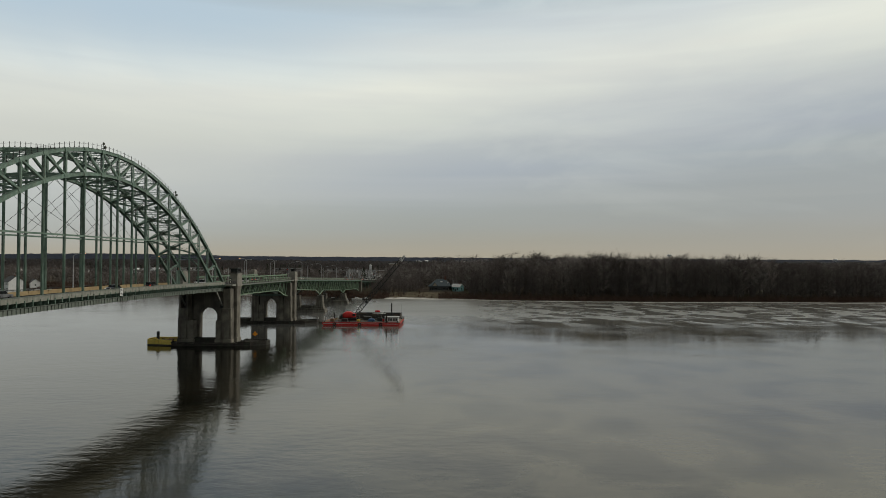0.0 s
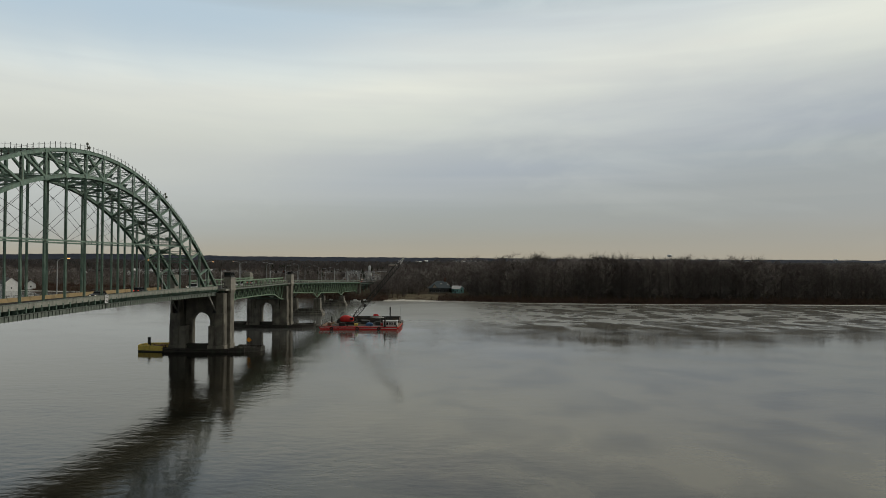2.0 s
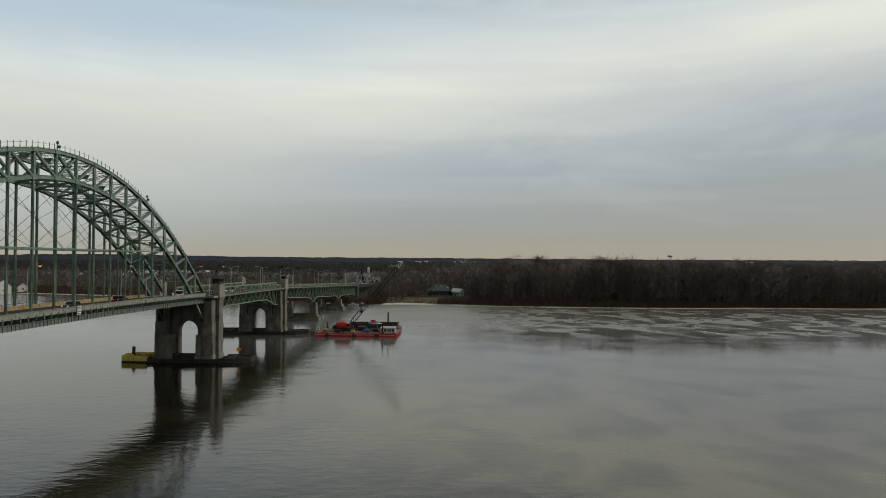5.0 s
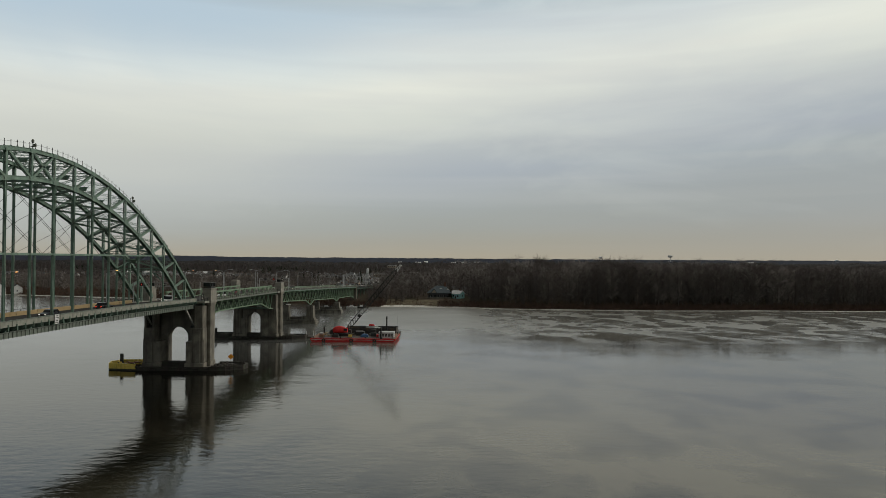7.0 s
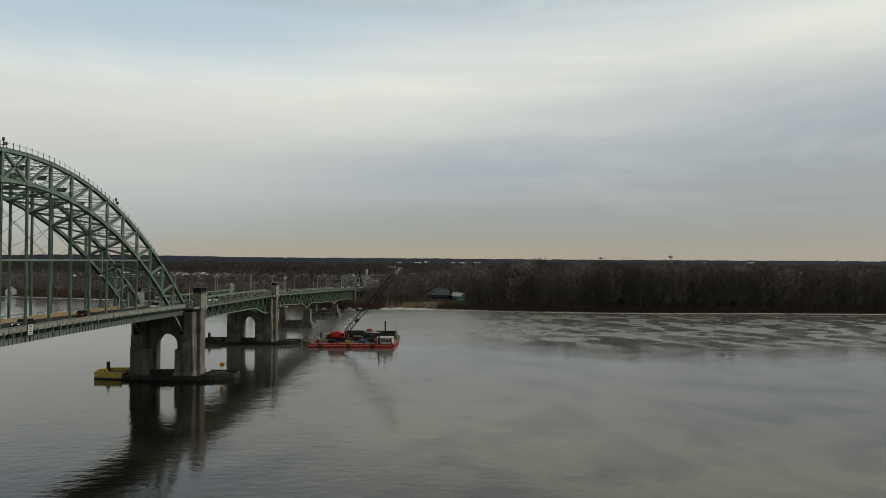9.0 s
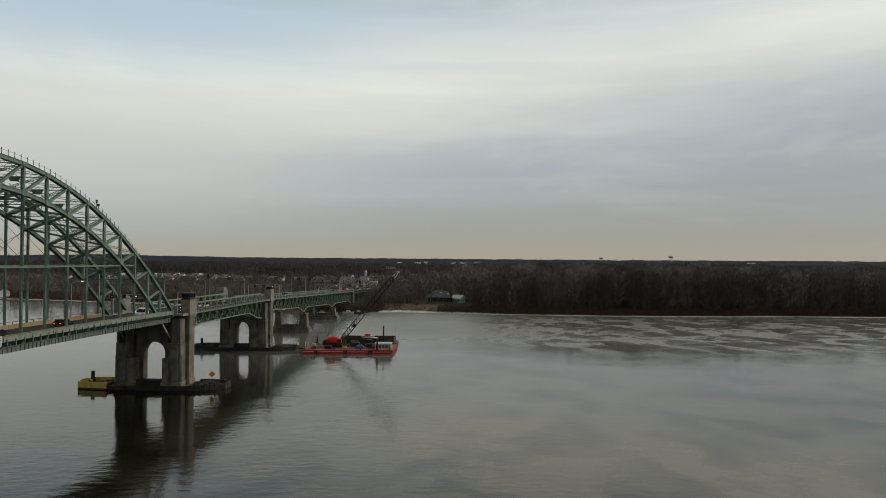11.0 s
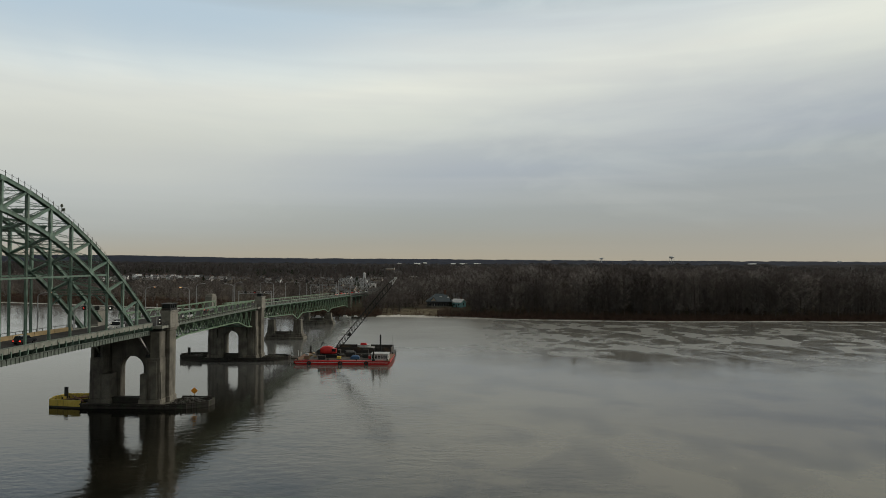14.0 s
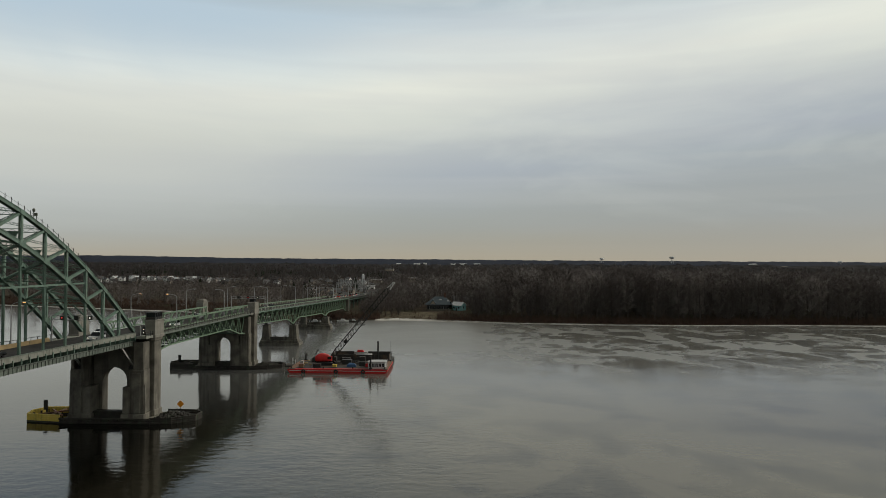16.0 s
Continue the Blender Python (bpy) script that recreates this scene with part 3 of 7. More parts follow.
for x in (NEAR, FAR):
    for k in range(0, PANELS):
        part("upper_chord", chord(x, top_z, k, k + 1, 0.68, 0.74, 0.16), GREEN, arch)
    for k in range(0, PANELS):
        # the lowest piece of each lower chord is slimmer and paler
        part("lower_chord", chord(x, low_z, k, k + 1, *((0.36, 0.42, 0.06) if k == 0 else (0.68, 0.74, 0.16))), PALE_STRUT if k == 0 else GREEN, arch, "pale strut" if k == 0 else "")
    for k in range(1, PANELS):
        y = node(k)
        b = Build()
        for s in (-1, 1):
            b.beam((x + s * 0.22, y, low_z(y)), (x + s * 0.22, y, top_z(y)), 0.13, 0.50, (0, 1, 0))
        n = int((top_z(y) - low_z(y)) / 0.9)
        for i in range(n):
            z = low_z(y) + 0.6 + i * 0.9
            b.beam((x - 0.2, y, z), (x + 0.2, y, z + 0.55), 0.07)
        part("vertical_post", b, GREEN, arch)
    for k in range(PANELS):
        right = node(k) > CROWN
        ends = []
        if k == PANELS // 2:
            ends = [(k, k + 1), (k + 1, k)]
        elif right:
            ends = [(k, k + 1)]
        else:
            ends = [(k + 1, k)]
        for kt, kl in ends:
            yt, yl = node(kt), node(kl)
            b = Build()
            if kt in (0, PANELS):
                continue
            for s in (-1, 1):
                b.beam((x + s * 0.2, yt, top_z(yt)), (x + s * 0.2, yl, low_z(yl)), 0.12, 0.46)
            part("diagonal", b, GREEN, arch)
    for k in range(1, PANELS):
        for height, r in ((top_z, 0.62), (low_z, 0.7)):
            y = node(k)
            if height(y) < 22:
                continue
            b = Build()
            tilt = math.atan2(height(y - 1) - height(y + 1), -2)
            pts = [(y + r * q * math.cos(tilt) - p * r * math.sin(tilt), height(y) + r * q * math.sin(tilt) + p * r * math.cos(tilt))
                   for q, p in ((-1.3, -0.55), (1.3, -0.55), (1.0, 0.75), (-1.0, 0.75))]
            b.plate(pts, "x", x - 0.44, x + 0.44)
            part("gusset", b, GREEN, arch)

# hangers, the level strut half way up, and the crossed rods
STRUT_Z = 33.3
for x in (NEAR, FAR):
    for k in range(1, PANELS):
        y = node(k)
        if low_z(y) < road_z(y) + 1:
            continue
        b = Build()
        z0, z1 = road_z(y) - 1.2, low_z(y)
        b.ibar((x, y, z0), (x, y, z1), 0.38, 0.42)
        part("hanger", b, GREEN, arch)
    ks = [k for k in range(PANELS) if low_z(node(k)) > STRUT_Z - 0.3 or low_z(node(k + 1)) > STRUT_Z]
    for k in range(min(ks), max(ks)):
        part("level_strut", Build().beam((x, node(k), STRUT_Z), (x, node(k + 1), STRUT_Z), 0.28, 0.34), GREEN, arch)
    # crossed rods over three panels at a time, with a diamond of rods inside each cross
    for k in (6, 9, 12):
        y0, y1 = node(k), node(k + 3)
        t0, t1, ym = low_z(y0) - 0.3, low_z(y1) - 0.3, (node(k) + node(k + 3)) / 2
        m0, m1, tm = (t0 + STRUT_Z) / 2, (t1 + STRUT_Z) / 2, low_z(ym) - 0.3
        for off, (ya, za), (yb, zb) in ((0.1, (y0, STRUT_Z), (y1, t1)), (-0.1, (y1, STRUT_Z), (y0, t0)), (0.1, (y0, m0), (ym, STRUT_Z)),
                                        (-0.1, (ym, STRUT_Z), (y1, m1)), (0.1, (y1, m1), (ym, tm)), (-0.1, (ym, tm), (y0, m0))):
            part("bracing_rod", Build().tube([(x + off, ya, za), (x + off, yb, zb)], 0.042, 5), DARK_STEEL, arch, "thin dark bracing rod")
        for y, z in ((y0, m0), (y1, m1)):
            part("rod_bracket", Build().box(x - 0.3, x + 0.3, y - 0.12, y + 0.26, z - 0.16, z + 0.16, 0.03), GREEN, arch)


def laced(b, a, c, deep, wide=0.12):
    """Two slim bars with zigzag lacing between them."""
    a, c = Vector(a), Vector(c)
    up = Vector((0, 0, deep / 2))
    b.beam(a + up, c + up, wide, wide)
    b.beam(a - up, c - up, wide, wide)
    n = max(2, int((c - a).length / (deep * 1.3)))
    for i in range(n):
        p, q = a + (c - a) * i / n, a + (c - a) * (i + 1) / n
        s = up if i % 2 else -up
        b.beam(p + s, q - s, 0.07, 0.07)
    return b


for k in range(1, PANELS):
    y = node(k)
    z = top_z(y)
    if z > 27:
        part("top_strut", laced(Build(), (NEAR, y, z - 0.1), (FAR, y, z - 0.1), 0.65), GREEN, arch)
    if low_z(y) > 26.5:
        zl = low_z(y)
        part("sway_strut", laced(Build(), (NEAR, y, zl), (FAR, y, zl), 0.55), GREEN, arch)
        part("sway_gusset", Build().plate(((MID - 1.3, z - 0.2), (MID + 1.3, z - 0.2), (MID + 0.8, z - 1.15), (MID - 0.8, z - 1.15)), "y", y - 0.05, y + 0.05), GREEN, arch)
    if 1 <= k < PANELS - 1 and top_z(y) > 27 and top_z(node(k + 1)) > 27:
        y2 = node(k + 1)
        z2 = top_z(y2)
        part("lateral_brace", laced(Build(), (NEAR, y, z + 0.05), (FAR, y2, z2 + 0.05), 0.40, 0.10), GREEN, arch)
        part("lateral_brace", laced(Build(), (FAR, y, z + 0.05), (NEAR, y2, z2 + 0.05), 0.40, 0.10), GREEN, arch)
        if low_z(y) > 27 and low_z(y2) > 27:
            b = Build()
            b.beam((NEAR, y, low_z(y)), (FAR, y2, low_z(y2)), 0.38, 0.40)
            b.beam((FAR, y, low_z(y)), (NEAR, y2, low_z(y2)), 0.38, 0.40)
            lateral = part("lower_lateral", b, GREEN, arch)
            ym, zm, rise = (y + y2) / 2, (low_z(y) + low_z(y2)) / 2, (low_z(y2) - low_z(y)) / (y2 - y)
            part("lateral_gusset", Build().beam((MID, ym - 0.7, zm - rise * 0.7), (MID, ym + 0.7, zm + rise * 0.7), 1.4, 0.38), GREEN, lateral)

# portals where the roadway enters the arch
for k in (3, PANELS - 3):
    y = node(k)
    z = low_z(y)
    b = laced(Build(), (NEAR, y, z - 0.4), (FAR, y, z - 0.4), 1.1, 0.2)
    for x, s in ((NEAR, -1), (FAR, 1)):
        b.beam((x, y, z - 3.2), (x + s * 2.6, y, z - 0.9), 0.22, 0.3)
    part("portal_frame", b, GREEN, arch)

# railing on top of both ribs
post = None
y = node(0) - 3.0
rail_points = {NEAR: [], FAR: []}
while y > node(PANELS) + 3.0:
    for x in (NEAR, FAR):
        z = top_z(y) + 0.36
        if post is None:
            b = Build().beam((x, y, z), (x, y, z + 1.18), 0.08, 0.08).box(x - 0.1, x + 0.1, y - 0.1, y + 0.1, z, z + 0.12)
            post = part("railing_post", b, DARK_STEEL, arch)
            first = Vector((x, y, z))
        else:
            again(post, "railing_post", Vector((x, y, z)) - first, arch)
        rail_points[x].append((x, y, z + 0.85))
    y -= 1.72
for x in (NEAR, FAR):
    part("railing_cable", Build().tube(rail_points[x], 0.022, 4), DARK_STEEL, arch)
# aviation and navigation lamps on the rib
for y in (-41.2, -79.1):
    z = top_z(y) + 0.5
    lamp = part("lamp_bracket", Build().beam((NEAR + 0.4, y, z - 0.3), (NEAR + 0.4, y, z + 0.9), 0.10).box(NEAR + 0.1, NEAR + 0.8, y - 0.3, y + 0.3, z + 0.15, z + 0.22), RAIL_GREY, arch)
    part("lamp_housing", Build().lathe((NEAR + 0.4, y, z + 0.9), ((0.14, 0), (0.24, 0.08), (0.24, 0.5), (0.12, 0.62)), 10), RAIL_GREY, lamp)
    part("lamp_housing", Build().box(NEAR + 0.25, NEAR + 0.75, y + 0.32, y + 0.62, z + 0.2, z + 0.75, 0.05), RAIL_GREY, lamp)

# deck of the arch span
EDGE_NEAR, EDGE_FAR = 6.9, -8.8


def ribbon(y0, y1, n, profile):
    """A profile of (x, z above the road) carried along the roadway."""
    rings = []
    for i in range(n + 1):
        y = y0 + (y1 - y0) * i / n
        rings.append([(x, y, road_z(y) + z) for x, z in profile])
    return Build().loft(rings)


ARCH_FROM, ARCH_TO = -4.6, -149.8
part("roadway", ribbon(ARCH_FROM, ARCH_TO, 40, ((FAR + 0.9, -0.25), (NEAR - 0.9, -0.25), (NEAR - 0.9, 0), (MID, 0.08), (FAR + 0.9, 0))), ASPHALT, arch, "worn grey asphalt roadway")
part("walkway", ribbon(ARCH_FROM, ARCH_TO, 40, ((NEAR - 0.9, -0.12), (EDGE_NEAR - 0.15, -0.12), (EDGE_NEAR - 0.15, 0.12), (NEAR - 0.9, 0.12))), PARAPET, arch)
part("walkway", ribbon(ARCH_FROM, ARCH_TO, 40, ((EDGE_FAR, -0.3), (FAR + 0.9, -0.3), (FAR + 0.9, 0.12), (EDGE_FAR, 0.12))), PARAPET, arch)
for k in range(PANELS):
    y0, y1 = node(k), node(k + 1)
    y0, y1 = min(y0 - 0.06, ARCH_FROM), y1 + 0.06
    if y0 - y1 < 0.5:
        continue
    part("parapet_panel", ribbon(y0, y1, 3, ((EDGE_NEAR - 0.14, -0.08), (EDGE_NEAR + 0.10, -0.08), (EDGE_NEAR + 0.10, 0.84), (EDGE_NEAR - 0.14, 0.84))), PARAPET, arch)
    part("parapet_cap", ribbon(y0, y1, 3, ((EDGE_NEAR - 0.2, 0.86), (EDGE_NEAR + 0.17, 0.86), (EDGE_NEAR + 0.17, 1.02), (EDGE_NEAR - 0.2, 1.02))), PALE_GREEN, arch)
    part("far_railing", ribbon(y0, y1, 3, ((EDGE_FAR - 0.05, 1.0), (EDGE_FAR + 0.05, 1.0), (EDGE_FAR + 0.05, 1.1), (EDGE_FAR - 0.05, 1.1))), DARK_STEEL, arch)
    if 1 < k:
        part("traffic_barrier", ribbon(y0, y1, 3, ((FAR + 0.55, -0.05), (FAR + 0.95, -0.05), (FAR + 0.80, 0.85), (FAR + 0.6, 0.85))), TAN, arch, "tan concrete traffic barrier")
    # the tie girder below the walkway: a ribbed web, seen from the river
    part("tie_girder", ribbon(y0, y1, 3, ((EDGE_NEAR - 0.75, -2.08), (EDGE_NEAR - 0.60, -2.08), (EDGE_NEAR - 0.60, -1.10), (EDGE_NEAR - 0.75, -1.10))), PALE_GREEN, arch)
    part("tie_flange", ribbon(y0, y1, 3, ((EDGE_NEAR - 0.95, -1.10), (EDGE_NEAR - 0.38, -1.10), (EDGE_NEAR - 0.38, -1.0), (EDGE_NEAR - 0.95, -1.0))), PALE_GREEN, arch)
    part("far_tie_girder", ribbon(y0, y1, 3, ((EDGE_FAR + 0.8, -1.8), (EDGE_FAR + 1.0, -1.8), (EDGE_FAR + 1.0, -0.7), (EDGE_FAR + 0.8, -0.7))), GREEN, arch)
    b = Build()
    for j in range(2):
        y = node(k) - 0.3 - PANEL * j / 2
        z = road_z(y)
        b.beam((EDGE_FAR + 0.9, y, z - 0.9), (EDGE_NEAR - 0.9, y, z - 0.9), 0.35, 1.1)
    part("floor_beam", b, GREEN, arch)
    part("stringer", ribbon(y0, y1, 3, ((1.6, -0.9), (2.0, -0.9), (2.0, -0.3), (1.6, -0.3))), GREEN, arch)
    part("stringer", ribbon(y0, y1, 3, ((-3.6, -0.9), (-3.2, -0.9), (-3.2, -0.3), (-3.6, -0.3))), GREEN, arch)
# outriggers with posts that carry the parapet, and ribs on the tie girder
rib = brace = fpost = None
n = int((ARCH_FROM - ARCH_TO) / 1.138)
for i in range(n):
    y = ARCH_FROM - 0.5 - i * 1.138
    z = road_z(y)
    if i % 2 == 0:
        b = Build()
        b.plate(((EDGE_NEAR - 0.65, z - 1.0), (EDGE_NEAR + 0.22, z - 0.25), (EDGE_NEAR + 0.22, z - 0.02), (EDGE_NEAR - 0.85, z - 0.25)), "y", y - 0.07, y + 0.07)
        b.box(EDGE_NEAR + 0.1, EDGE_NEAR + 0.26, y - 0.09, y + 0.09, z - 0.75, z + 0.30)
        part("outrigger", b, GREEN, arch)
    if i % 2 == 0 and fpost is None:
        fpost = part("railing_post", Build().box(EDGE_FAR - 0.05, EDGE_FAR + 0.05, y - 0.05, y + 0.05, z, z + 1.1), DARK_STEEL, arch)
        f0 = Vector((0, y, z))
    elif i % 2 == 0:
        again(fpost, "railing_post", Vector((0, y, z)) - f0, arch)
    if rib is None:
        rib = part("girder_rib", Build().box(EDGE_NEAR - 0.62, EDGE_NEAR - 0.48, y - 0.06, y + 0.06, z - 2.13, z - 1.11), PALE_GREEN, arch)
        r0 = Vector((0, y, z))
    else:
        again(rib, "girder_rib", Vector((0, y, z)) - r0, arch)
# clearance sign on the parapet, shown as two white boards with bars
sy = -73.4
sz = road_z(sy)
board = thing("clearance_sign", "white two-panel navigation sign on the bridge parapet", "sign", (EDGE_NEAR + 0.3, sy, sz))
for z0 in (-0.72, 0.20):
    panel = part("board", Build().box(EDGE_NEAR + 0.27, EDGE_NEAR + 0.33, sy - 0.68, sy + 0.68, sz + z0, sz + z0 + 0.86), WHITE, board)
    part("bar", Build().box(EDGE_NEAR + 0.331, EDGE_NEAR + 0.336, sy - 0.5, sy + 0.5, sz + z0 + 0.18, sz + z0 + 0.30).box(EDGE_NEAR + 0.331, EDGE_NEAR + 0.336, sy - 0.45, sy + 0.4, sz + z0 + 0.48, sz + z0 + 0.66), DARK_STEEL, panel)
part("bracket", Build().box(EDGE_NEAR + 0.17, EDGE_NEAR + 0.27, sy - 0.1, sy + 0.1, sz - 1.9, sz + 1.2), DARK_STEEL, board)


# ---- the two main piers ----
def arch_wall(x0, x1, y0, y1, z0, z1, half, spring, apex):
    """A wall with an arched opening about x = 0."""
    pts = [(-half, z0)] + [(-half * math.cos(math.pi * i / 20), spring + (apex - spring) * math.sin(math.pi * i / 20)) for i in range(21)] + [(half, z0)]
    outer = [(x0, z0)] + [(x0 + (x1 - x0) * i / 20, z1) for i in range(21)] + [(x1, z0)]
    b = Build()
    m = len(pts)
    verts = [(p[0], y, p[1]) for y in (y0, y1) for p in outer] + [(p[0], y, p[1]) for y in (y0, y1) for p in pts]
    o0, o1, i0, i1 = 0, m, 2 * m, 3 * m
    faces = []
    for k in range(m - 1):
        faces += [(o0 + k, o0 + k + 1, i0 + k + 1, i0 + k), (o1 + k, i1 + k, i1 + k + 1, o1 + k + 1), (i0 + k, i0 + k + 1, i1 + k + 1, i1 + k), (o0 + k, o1 + k, o1 + k + 1, o0 + k + 1)]
    return b.add(verts, faces)


def main_pier(name, label, y, opening):
    """A portal pier with legs, an arched wall, stone pylons and a footing; y: its middle line."""
    pier = thing(name, label, "bridge pier", (0, y, 0), "main piers of the bridge")
    top = road_z(y) - 1.3
    for s in (-1, 1):
        # a wide foot, a buttress towards the opening, and a slimmer shaft that steps back over the bearing seat
        def block(name, xi, xo, ya, yb, z0, z1, soft=0.12):
            xa, xb = sorted((s * xi, s * xo))
            return part(name, Build().box(xa, xb, y + ya, y + yb, z0, z1, soft), CONCRETE, pier)
        block("leg_foot", 3.5, 9.05, -4.45, 2.75, 0.9, 2.2)
        block("buttress", 3.75, 5.6, -4.2, 2.5, 2.2, 8.4)
        block("leg", 5.5, 8.75, -4.1, 2.4, 2.2, 12.4)
        block("leg_back", 5.5, 8.3, -0.6, 2.4, 12.3, top)
        # slots are left in the upper shaft where the arch ribs come down
        for a, c in (((5.2, 8.6),) if y > 1 else ((6.15, 8.6),) if s > 0 else ((5.5, 6.3), (7.9, 8.6))):
            block("leg_upper", a, c, -4.1, -0.65, 12.35, top)
        # the pylon's shaft stands proud of the leg from the water up
        block("pylon_shaft", 7.3, 9.72, -0.75, 2.9, 0.95, top - 0.03)
        block("pylon_foot", 7.3, 9.95, -1.0, 3.15, 0.94, 2.4)
        block("corner_strip", 8.72, 8.95, -3.9, -3.3, 2.25, 9.0, 0.05)
        xa, xb = sorted((s * 5.9, s * 8.0))
        part("front_pilaster", Build().box(xa, xb, y - 4.35, y - 4.05, 2.3, 11.6, 0.08), CONCRETE, pier)
        # corbelled cap
        x0, x1 = (8.0, 9.9) if s > 0 else (-11.3, -8.0)
        part("cap", Build().box(x0, x1, y - 1.0, y + 3.15, top - 0.02, top + 0.45, 0.08).box(x0, x1, y - 0.9, y + 3.4, top + 0.45, top + 0.9, 0.08), CONCRETE, pier)
        # pylon of pale stone, in courses
        x0, x1 = (7.2, 9.8) if s > 0 else (-11.3, -8.7)
        z0 = road_z(y) - 0.6
        b = Build().box(x0 + 0.05, x1 - 0.05, y - 0.7, y + 4.1, z0, z0 + 4.0, 0.08)
        pylon = part("pylon", b, STONE, pier, "pale stone pylon")
        part("pylon_plinth", Build().box(x0 - 0.08, x1 + 0.08, y - 0.85, y + 4.25, z0 - 0.02, z0 + 0.75, 0.08), STONE, pylon)
        part("pylon_coping", Build().box(x0 - 0.10, x1 + 0.10, y - 0.85, y + 4.25, z0 + 4.0, z0 + 4.3, 0.08), STONE, pylon)
        part("pylon_panel", Build().box(*((9.72, 9.80) if s > 0 else (-8.75, -8.67)), y + 0.3, y + 3.1, z0 + 1.2, z0 + 3.5, 0.03), STONE, pylon)
    shift, half, front, spring, apex = opening
    wall = arch_wall(-5.1 - shift, 5.1 - shift, y + front, y + 2.2, 0.9, top - 0.2, half, spring, apex)
    wall.v = [(p[0] + shift, p[1], p[2]) for p in wall.v]
    part("arch_wall", wall, CONCRETE, pier)
    part("cross_beam", Build().box(-8.2, 8.2, y - 3.0, y - 0.62, top - 0.9, top + 0.1, 0.1), CONCRETE, pier)
    part("sill_wall", Build().box(-4.2, 4.2, y - 3.2, y - 1.0, 0.94, 2.5, 0.08), TIMBER, pier, "dark wet timber sill")
    part("footing", Build().box(-10.6, 10.4, y - 4.7, y + 4.2, -1.5, 0.95, 0.15), CONCRETE, pier, "stained concrete footing at the waterline")
    return pier


main_pier("river_pier", "weathered concrete portal pier under the arch's end", 0.0, (0.0, 3.0, -0.5, 9.3, 12.4))
main_pier("river_pier", "weathered concrete portal pier between the lifting span and the truss spans", 79.0, (-0.55, 2.8, -3.9, 8.2, 11.0))
# bearings of the arch on the pier
for x in (NEAR, FAR):
    y0, z0 = node(0), low_z(node(0))
    part("bearing", Build().plate(((y0 - 1.0, 12.38), (y0 + 1.1, 12.38), (y0 + 1.1, z0 + 0.4), (y0 + 0.3, z0 + 0.5), (y0 - 0.6, z0 - 0.1)), "x", x - 0.6, x + 0.6), DARK_STEEL, arch)


def operator_cabin(x, y, z, size=1.0):
    """A small dark glazed house on a pylon."""
    c = thing("operator_cabin", "small dark glazed control cabin on a stone pylon", "cabin", (x, y, z), "control cabins of the lifting span")
    part("floor_slab", Build().box(x - 1.5, x + 1.25, y - 2.2, y + 2.2, z, z + 0.18, 0.03), DARK_STEEL, c)
    for dx in (-1.35, 1.05):
        for dy in (-2.05, -0.7, 0.65, 2.0):
            part("post", Build().box(x + dx, x + dx + 0.14, y + dy - 0.07, y + dy + 0.07, z + 0.18, z + 1.75), DARK_STEEL, c)
    part("low_wall", Build().box(x - 1.3, x + 1.12, y - 2.0, y + 2.0, z + 0.18, z + 0.65), DARK_STEEL, c)
    for x0 in (x - 1.26, x + 1.08):
        part("pane", Build().box(x0, x0 + 0.03, y - 1.95, y + 1.95, z + 0.65, z + 1.7), GLASS_DARK, c)
    for y0 in (y - 1.97, y + 1.94):
        part("pane", Build().box(x - 1.2, x + 1.05, y0, y0 + 0.03, z + 0.65, z + 1.7), GLASS_DARK, c)
    part("roof", Build().box(x - 1.6, x + 1.4, y - 2.35, y + 2.35, z + 1.75, z + 1.98, 0.06), DARK_STEEL, c)
    c.scale = (size, size, size)
    return c


operator_cabin(8.5, 1.6, road_z(0.0) + 3.72, 0.9)
operator_cabin(8.5, 80.6, road_z(79.0) + 3.72, 0.6)


def lantern_block(x, y):
    z = road_z(y) + 3.7
    c = thing("lantern", "tan stone lantern block crowning a far pylon", "lantern", (x, y, z))
    part("block", Build().box(x - 1.2, x + 1.2, y - 1.8, y + 1.8, z, z + 0.7, 0.1), STONE, c)
    part("cap", Build().box(x - 0.8, x + 0.8, y - 1.2, y + 1.2, z + 0.7, z + 0.95, 0.08), STONE, c)


lantern_block(-10.0, 80.7)
lantern_block(-10.0, 1.7)


